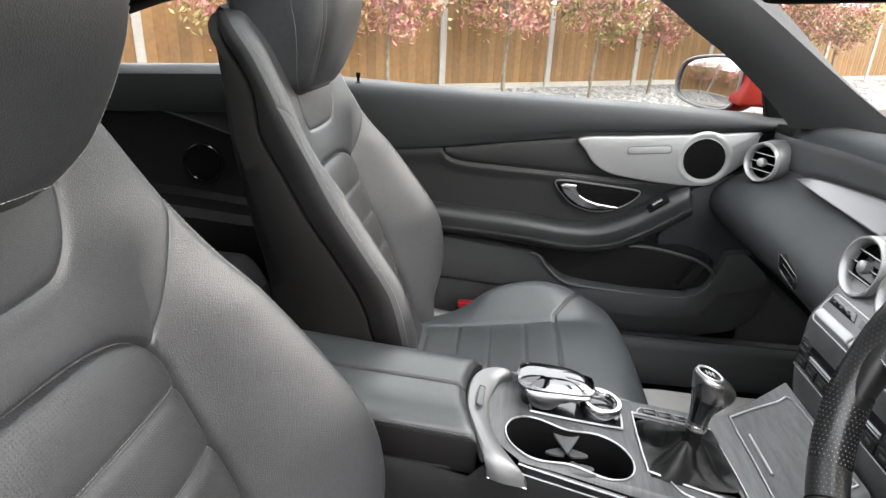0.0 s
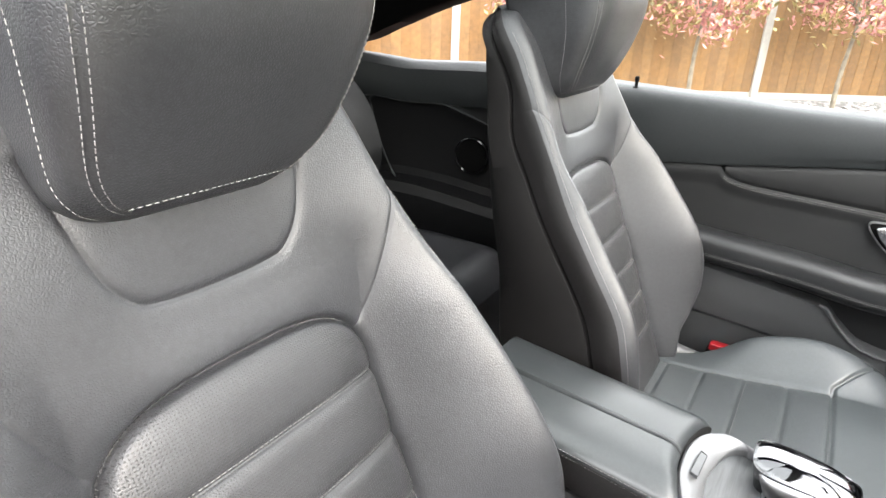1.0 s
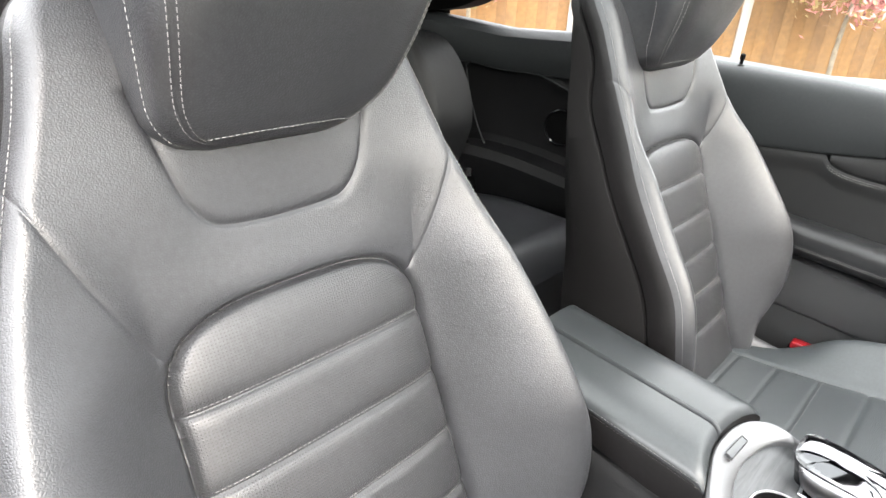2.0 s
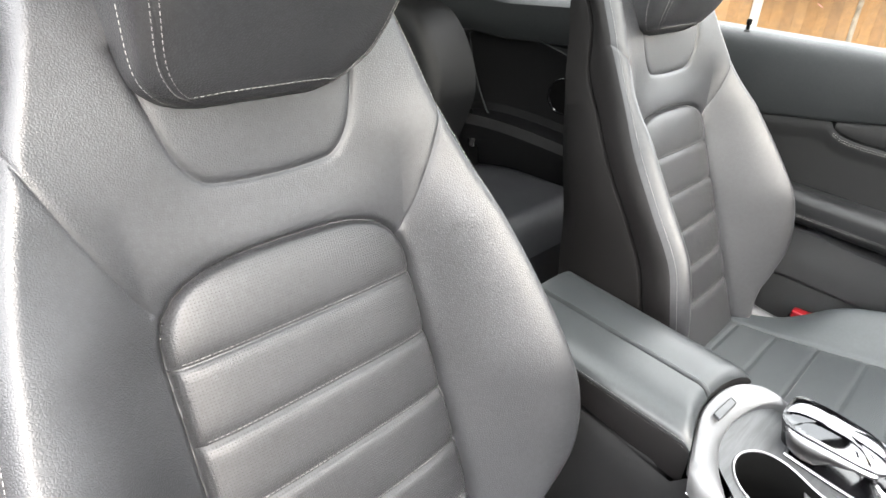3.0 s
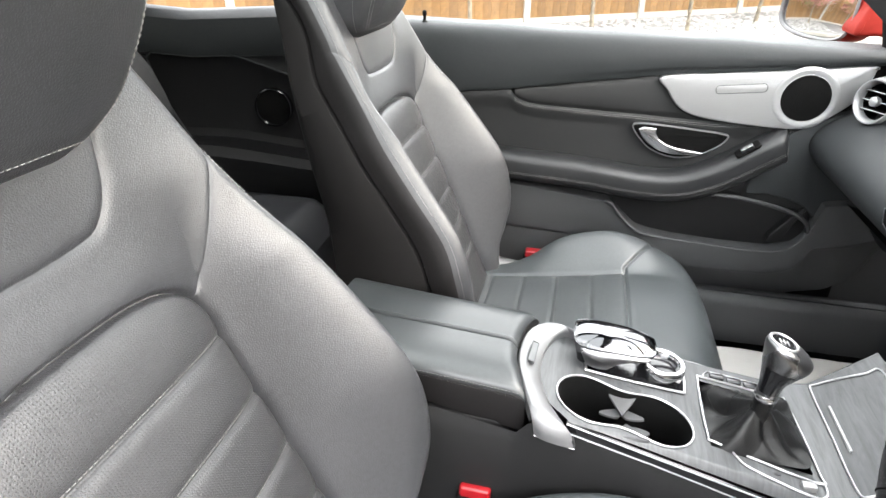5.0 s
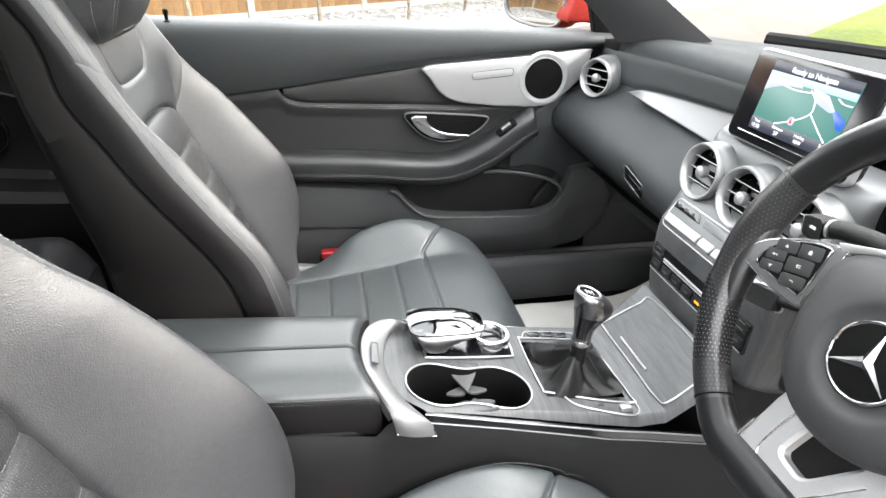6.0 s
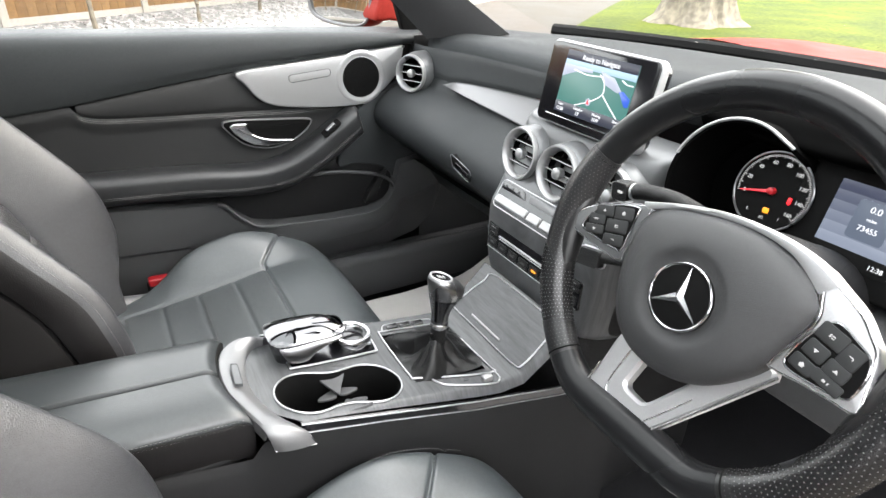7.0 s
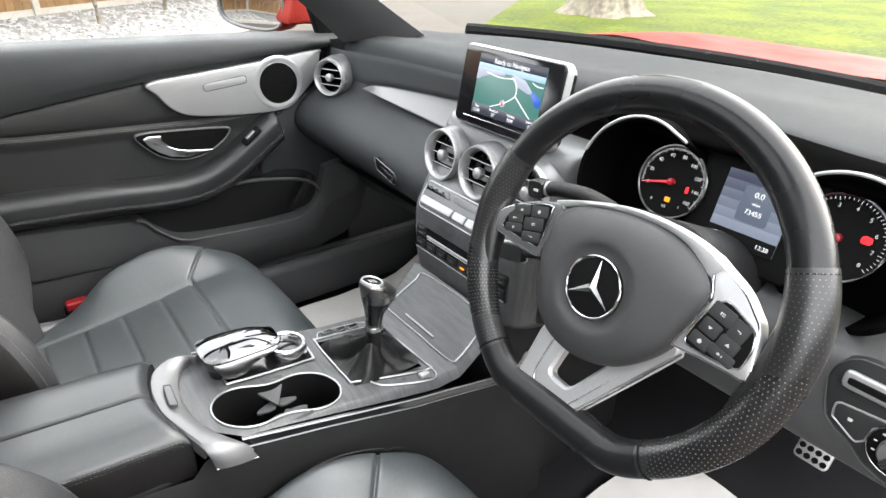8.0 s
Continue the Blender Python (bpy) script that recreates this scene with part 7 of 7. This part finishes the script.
def rear_seat():
    th = thing("rear_bench", (-0.9, MID, 0.4), "black leather rear bench seat in the shade", "rear seat")
    for y0 in (0.33, 1.03):
        u = np.linspace(-1, 1, 30)
        X, Yv = np.meshgrid(np.linspace(0, 1, 30), u, indexing="ij")
        Z = 0.56 + 0.045 * sstep(0, 0.6, X) + 0.02 * np.abs(Yv) ** 3 - 0.02 * np.clip(np.abs(Yv) - 0.9, 0, 1) / 0.1 - 0.08 * np.clip((X - 0.88) / 0.12, 0, 1) ** 2
        P = np.stack([-1.12 + X * 0.56, y0 + Yv * 0.29, Z], -1)
        low = P[-1] + np.array([0.01, 0, -0.18])
        sheet("cushion", *join(grid(P), grid(np.array([P[-1], low]))), LEATHER, th)
        H = X
        P = np.stack([-1.10 - 0.26 * H + 0.03 * np.abs(Yv) ** 3, y0 + Yv * 0.28, 0.56 + 0.46 * H], -1)
        sheet("backrest", *grid(P), LEATHER, th)
        rows = []
        for k, w, d in ((0, 0.10, 0.02), (0.04, 0.12, 0.05), (0.12, 0.125, 0.06), (0.18, 0.11, 0.05), (0.2, 0.07, 0.02)):
            a = np.linspace(0, 2 * np.pi, 40, endpoint=False)
            rows.append(np.stack([-1.36 - 0.1 * k + d * np.sign(np.sin(a)) * np.abs(np.sin(a)) ** 0.5, y0 + w * np.sign(np.cos(a)) * np.abs(np.cos(a)) ** 0.5, np.full(40, 1.01 + k)], 1))
        V, F = grid(np.array(rows), cv=True)
        F += [list(range(160, 200))]
        sheet("headrest", V, F, LEATHER, th)
    wing = crom([(-1.10, 1.025), (-1.045, 1.018), (-0.998, 0.993), (-0.955, 0.945), (-0.926, 0.885), (-0.914, 0.83), (-0.922, 0.78), (-0.955, 0.70), (-0.99, 0.62), (-1.12, 0.60), (-1.25, 0.9), (-1.25, 1.02)], 6, True)
    sheet("side_wing", *plate(wing, basis((0, 1.08, 0), (1, 0, 0), (0, 0, 1)), 0.15, 0.035), LEATHER_DARK, th, "dark leather side bolster")
    return th


rear_seat()


def belt():
    th = thing("seat_belt", (-0.95, 1.27, 0.5), "dark seat belt strap hanging beside the rear bench", "seat belt")
    p = crom([(-1.016, 1.262, 0.878), (-0.996, 1.264, 0.80), (-0.962, 1.268, 0.72), (-0.943, 1.27, 0.64), (-0.94, 1.275, 0.56)], 8)
    a, b = p + np.array([0.012, 0.006, 0]), p - np.array([0.012, 0.006, 0])
    sheet("strap", *grid(np.array([a, b, b + [0, 0.003, 0], a + [0, 0.003, 0]]), cu=True), BLACK, th)
    sheet("tongue", *box(pose(-0.943, 1.265, 0.668, 80, 0, 10), 0.02, 0.03, 0.006, 0.002), CHROME, th, "chrome tongue")
    return th


belt()
buckle(pose(-0.055, 1.345, 0.450, 0, 0, 90), "black belt buckle with red button beside the passenger cushion")
buckle(pose(-0.055, 0.581, 0.487, 0, 0, 90), "black belt buckle with red button beside the console")


# ---- door mirror and glass ----
def mirror():
    th = thing("wing_mirror", (0.56, 1.62, 1.0), "red wing mirror with glass outside the passenger window", "wing mirror")
    o = crom([(-0.10, -0.02), (-0.09, 0.035), (-0.05, 0.062), (0.03, 0.074), (0.085, 0.068), (0.10, 0.03), (0.095, -0.04), (0.06, -0.068), (-0.02, -0.07), (-0.08, -0.055)], 7, True)
    m = basis((0.547, 1.735, 1.045), (0.92, 0.0, 0), (0, 0, 1)) @ pose(0, 0, 0, 0, -70, 0) @ pose(0, 0, 0, -2.5, 0, 0) @ Matrix.Diagonal((1.35, 1, 1, 1))
    rows = []
    for k, z in ((1.0, 0.0), (1.03, -0.02), (0.98, -0.06), (0.8, -0.095), (0.4, -0.115), (0.05, -0.118)):
        rows.append(np.c_[o * k, np.full(len(o), z)])
    V, F = grid(np.array(rows), cv=True)
    sheet("housing", put(m, V), F, PAINT, th, "red painted housing")
    sheet("surround", *ring_plate(o, inset(o, 0.008), m @ pose(0, 0, 0.003), 0.012, 0.003), COVER, th, "grey plastic surround")
    sheet("mirror_glass", *plate(inset(o, 0.007), m @ pose(0, 0, -0.004), 0.004, 0.001), MIRROR, th, "mirror glass")
    sheet("arm", *plate(crom([(0.584, 1.006), (0.598, 1.06), (0.606, 1.10), (0.66, 1.10), (0.70, 1.03), (0.69, 1.0), (0.63, 1.003)], 5, True), basis((0, 1.56, 0), (1, 0, 0), (0, 0, 1)), 0.10, 0.01), PAINT, th, "red mirror foot")
    sheet("sail", *plate(np.array([(0.585, 0.985), (0.70, 0.985), (0.66, 1.03), (0.545, 1.12), (0.535, 1.11), (0.56, 1.07)]) + np.array([0.02, 0]), basis((0, 1.435, 0), (1, 0, 0), (0, 0, 1)), 0.02, 0.004), BLACK, th, "black triangular corner")
    return th


mirror()


def panes():
    P = np.array([[(x, 1.475 - 0.42 * (z - 1.0), z) for x in np.linspace(-0.45, 0.5, 4)] for z in (0.98, 1.3)])
    ob = own(sheet("window_1", *grid(P), GLASS), "clear passenger door window glass", "window", kind="structure")
    ob.visible_shadow = False
    rows = []
    for v in np.linspace(-1, 1, 24):
        y = MID + v * 0.62
        rows.append([(1.17 - 0.18 * v * v - k * (0.86 - 0.1 * v * v), y * (1 - 0.1 * k) + 0.1 * k * MID, 0.985 + 0.33 * k) for k in np.linspace(0, 1, 8)])
    ob = own(sheet("window_2", *grid(np.array(rows)), GLASS), "clear windscreen glass with fine rain drops", "windscreen", kind="structure")
    ob.visible_shadow = False
    # black seal along the foot of the windscreen, and the wiper cowl
    v = np.linspace(-1, 1, 50)
    line = np.stack([1.185 - 0.18 * v * v, MID + v * 0.66, 0.985 + 0 * v], 1)
    own(sheet("trim_seal", *tube(line + [0, 0, 0.004], 0.018, 8), BLACK), "black windscreen seal", "seal", kind="structure")
    own(sheet("trim_cowl", *grid(np.array([line + [0.01, 0, 0.002], line + [0.08, 0, -0.006], line + [0.16, 0, -0.012]])), PLASTIC), "black wiper cowl ahead of the windscreen", "cowl", kind="structure")


panes()


def drops():
    """Rain left on the windscreen's lower edge."""
    rng = np.random.default_rng(5)
    V, F = [], []
    for _ in range(170):
        v, k = rng.uniform(-1, 1), rng.uniform(0.005, 0.09) if rng.random() < 0.7 else rng.uniform(0.05, 0.5)
        c = np.array([1.17 - 0.18 * v * v - k * (0.86 - 0.1 * v * v), MID + v * 0.6 * (1 - 0.1 * k), 0.988 + 0.33 * k + 0.003])
        r = rng.uniform(0.0007, 0.0017)
        o = len(V)
        for a in np.linspace(0, 2 * np.pi, 6, endpoint=False):
            V.append(c + r * np.array([-0.9 * math.cos(a), math.sin(a), 0.4 * math.cos(a)]))
        V.append(c + np.array([0.4, 0, 0.9]) * r * 0.5)
        F += [(o + i, o + (i + 1) % 6, o + 6) for i in range(6)]
    ob = sheet("rain_drops", V, F, MIRROR)
    own(ob, "small rain drops on the windscreen", "rain drops", kind="stuff")


drops()


def bonnet():
    th = thing("bonnet", (1.9, MID, 0.9), "glossy red bonnet beyond the windscreen", "bonnet")
    X, Vv = np.meshgrid(np.linspace(0, 1, 24), np.linspace(-1, 1, 30), indexing="ij")
    x = 1.30 - 0.16 * Vv ** 2 + X * 1.15
    z = 0.985 - 0.03 * X - 0.22 * X ** 3 - 0.07 * np.abs(Vv) ** 4 + 0.012 * np.exp(-((np.abs(Vv) - 0.45) / 0.12) ** 2) * (1 - X)
    P = np.stack([x, MID + Vv * 0.82, z], -1)
    sheet("panel", *join(grid(P), grid(np.array([P[-1], P[-1] + [0.05, 0, -0.35]]))), PAINT, th)
    return th


bonnet()


def inside_mirror():
    th = thing("rear_view_mirror", (0.34, 0.73, 1.25), "black rear view mirror under the roof", "rear view mirror")
    m = basis((0.335, 0.735, 1.244), (0.28, -0.96, 0), (0, 0, 1))
    sheet("mirror_case", *plate(rounded(0.24, 0.065, 0.03, 8), m, 0.03, 0.008), BLACK, th)
    sheet("mirror_face", *plate(rounded(0.225, 0.052, 0.024, 8), m @ pose(0, 0, 0.001), 0.004, 0.001), MIRROR, th, "mirror glass")
    sheet("mirror_stem", *tube([(0.355, 0.735, 1.25), (0.40, 0.71, 1.28), (0.44, MID, 1.30)], 0.012, 10), BLACK, th)
    return th


inside_mirror()


# ---- outside: fence, gravel bed, shrubs, lawn ----
F_A = np.array([-0.92, 8.77])
F_D = np.array([math.cos(radians(35.6)), math.sin(radians(35.6))])
F_N = np.array([F_D[1], -F_D[0]])
BAY = 1.93


def fence():
    th = thing("fence", (*F_A, 0.0), "orange featheredge wooden fence between pale concrete posts", "fence")
    post_poly = rounded(0.10, 0.09, 0.008, 3)
    for k in range(-6, 9):
        p = F_A + F_D * BAY * k
        m = pose(p[0], p[1], 0, 0, 0, 35.6)
        sheet("post", *plate(post_poly, m @ pose(0, 0, 1.42), 1.45, 0.008), CONCRETE, th, "pale concrete post")
        sheet("gravel_board", *box(m @ pose(BAY / 2, 0, 0.14), BAY - 0.09, 0.04, 0.28, 0.006), CONCRETE, th, "pale concrete gravel board")
        sheet("top_rail", *box(m @ pose(BAY / 2, 0, 1.72), BAY - 0.1, 0.06, 0.04, 0.004), FENCE, th)
        n = 15
        w = (BAY - 0.1) / n
        for i in range(n):
            q = m @ pose(0.05 + w * (i + 0.5), -0.012, 0.99, 0, 0, 1.8)
            sheet("board", *box(q, w * 1.06, 0.014, 1.42, 0.003), BOARDS[(i * 7 + k * 3) % len(BOARDS)], th)


BOARDS = [mat("fence_board", [v * 0.30 for v in c], 0.75, bump=0.6, scale=45, vary=0.2, vary_scale=3) for c in ((0.50, 0.27, 0.09), (0.46, 0.24, 0.075), (0.54, 0.30, 0.11), (0.43, 0.23, 0.08))]
fence()


def bed():
    n, r = 60, 30
    rows = []
    for k in np.linspace(-8, 9, n):
        p = F_A + F_D * BAY * k
        rows.append([(*(p + F_N * d), 0.05 + 0.15 * (1 - d / 2.3)) for d in np.linspace(0.03, 2.3, r)])
    V, F = grid(np.array(rows))
    own(sheet("ground_bed", V, F, GRAVEL), "pale gravel bed along the fence", "gravel", kind="structure")
    rng = np.random.default_rng(3)
    V, F = [], []
    for _ in range(5200):
        dd = rng.uniform(0.1, 2.3)
        g = 0.045 + 0.15 * (1 - dd / 2.3)
        p = F_A + F_D * BAY * rng.uniform(-3, 6) + F_N * dd
        s = rng.uniform(0.02, 0.055)
        o = len(V)
        h = rng.uniform(0.5, 0.9)
        a0 = rng.uniform(0, 6)
        for z, q in ((0, 1.0), (0.6, 0.85)):
            for j in range(5):
                a = a0 + j * 2 * np.pi / 5
                d = s * q * rng.uniform(0.7, 1.15)
                V.append((p[0] + d * math.cos(a), p[1] + d * math.sin(a), g + z * s * h))
        V.append((p[0], p[1], g + s * h))
        F += [(o + j, o + (j + 1) % 5, o + 5 + (j + 1) % 5, o + 5 + j) for j in range(5)] + [(o + 5 + j, o + 5 + (j + 1) % 5, o + 10) for j in range(5)]
    ob = sheet("stones", V, F, STONE, smooth=False)
    own(ob, "white and grey decorative stones on the gravel bed", "stones", kind="stuff")
    for k in range(-7, 9):
        p = F_A + F_D * BAY * (k + 0.5) + F_N * 2.36
        own(sheet("kerb", *box(pose(p[0], p[1], 0.05, 0, 0, 35.6), BAY - 0.01, 0.06, 0.14, 0.008), CONCRETE), "low concrete edging kerb of the gravel bed", "kerb", "edging kerbs")


bed()


def shrub(x, y, seed, tall=2.5, label=""):
    """A standard tree: thin trunk, limbs, and a crown of many small leaves."""
    rng = np.random.default_rng(seed)
    th = thing("standard_tree", (x, y, 0.15), label or "young tree with red and green leaves on a thin trunk", "tree", "trees along the fence")
    lean = rng.uniform(-0.05, 0.05, 2)
    p = np.array([(x + lean[0] * k + 0.012 * math.sin(5 * k + seed), y + lean[1] * k, 0.12 + k * 0.99) for k in np.linspace(0, 1, 9)])
    bars = [tube(p, np.linspace(0.03, 0.02, 9), 8)]
    top = p[-1]
    for j in range(11):
        a, u = rng.uniform(0, 6.28), rng.uniform(0.2, 0.8)
        q = np.array([top + np.array([math.cos(a) * u * s * 0.6, math.sin(a) * u * s * 0.6, s * rng.uniform(0.25, 0.75)]) for s in np.linspace(0, 1, 5)])
        bars.append(tube(q, np.linspace(0.014, 0.004, 5), 5))
    sheet("trunk", *join(*bars), BARK, th, "thin grey-brown trunk")
    for share, material, nm in ((0.55, LEAF_RED, "red_foliage"), (0.45, LEAF_GREEN, "green_foliage")):
        V, F = [], []
        for _ in range(int(48 * share * 2)):
            d = rng.normal(size=3)
            d /= np.linalg.norm(d)
            rr = rng.uniform(0.35, 1.0) ** 0.5
            c = top + np.array([0, 0, 0.42]) + d * rr * np.array([0.64, 0.64, 0.56])
            for _ in range(34):
                q = c + rng.normal(size=3) * 0.095
                a = rng.normal(size=3)
                a /= np.linalg.norm(a)
                b = np.cross(a, rng.normal(size=3))
                b /= np.linalg.norm(b)
                l, w = rng.uniform(0.03, 0.055), rng.uniform(0.011, 0.02)
                o = len(V)
                V += [q - a * l, q + b * w + a * l * 0.1, q + a * l, q - b * w + a * l * 0.1]
                F.append((o, o + 1, o + 2, o + 3))
        tagged(sheet(nm, V, F, material, th, smooth=False), kind="stuff")
    return th


for i, k in enumerate((-3.4, -2.6, -1.55, -0.62, 0.25, 1.02, 1.8, 2.6, 3.5, 4.5)):
    p = F_A + F_D * BAY * k + F_N * (0.75 + 0.12 * (i % 3))
    shrub(p[0], p[1], 11 + i)


def lawn():
    n = 40
    X, Y = np.meshgrid(np.linspace(0, 1, n), np.linspace(0, 1, n), indexing="ij")
    x = 3.4 + X * 60
    y = -40 + Y * (42.4 + x * 0.79)
    P = np.stack([x, y, 0.04 + 0.03 * np.sin(x * 0.5) * np.cos(y * 0.4)], -1)
    own(sheet("ground_lawn", *grid(P), GRASS), "bright green mown lawn", "lawn", kind="structure")


lawn()


def big_tree(x, y):
    th = thing("old_tree", (x, y, 0.0), "large old tree with thick grey bark on the lawn", "tree")
    rng = np.random.default_rng(21)
    rows = []
    for z, r in ((-0.05, 0.95), (0.05, 0.78), (0.18, 0.62), (0.4, 0.54), (0.8, 0.50), (1.5, 0.48), (3.0, 0.36), (4.5, 0.33)):
        a = np.linspace(0, 2 * np.pi, 64, endpoint=False)
        root = 1 + 0.16 * np.sin(a * 5 + 0.7) * np.exp(-z * 2.2) + 0.05 * np.sin(a * 11 + z * 2) + 0.025 * np.sin(a * 23 + z * 5)
        rows.append(np.stack([x + r * root * np.cos(a), y + r * root * np.sin(a), np.full(64, z)], 1))
    bars = [grid(np.array(rows), cv=True)]
    for j in range(7):
        a = j * 0.9
        q = np.array([(x + math.cos(a) * s * 2.2, y + math.sin(a) * s * 2.2, 3.6 + 0.3 * j * 0.4 + s * 2.0) for s in np.linspace(0, 1, 6)])
        bars.append(tube(q, np.linspace(0.15, 0.04, 6), 8))
    sheet("trunk", *join(*bars), BARK, th, "thick ridged bark")
    V, F = [], []
    for _ in range(120):
        d = rng.normal(size=3)
        d /= np.linalg.norm(d)
        c = np.array([x, y, 6.3]) + d * rng.uniform(0.4, 1) * np.array([3, 3, 1.8])
        for _ in range(40):
            q = c + rng.normal(size=3) * 0.35
            a = rng.normal(size=3) * 0.09
            b = rng.normal(size=3) * 0.06
            o = len(V)
            V += [q - a, q + b, q + a, q - b]
            F.append((o, o + 1, o + 2, o + 3))
    tagged(sheet("crown", V, F, LEAF_GREEN, th, smooth=False), kind="stuff")
    return th


big_tree(8.9, 7.25)


def far_woods():
    """A plain dark rim like woodland, out of view, added to block low sky."""
    a = np.radians(np.linspace(-75, 62, 90))
    top = 8 + 1.2 * np.sin(a * 23) + 1.0 * np.sin(a * 61 + 1)
    rows = [np.stack([46 * np.cos(a), 46 * np.sin(a), top * k], 1) for k in (-0.02, 0.3, 0.7, 1.0)]
    ob = sheet("backdrop", *grid(np.array(rows)), LEAF_GREEN)
    own(ob, "unseen dark green rim added to block low sky beyond the lawn", "woodland", kind="structure")


far_woods()
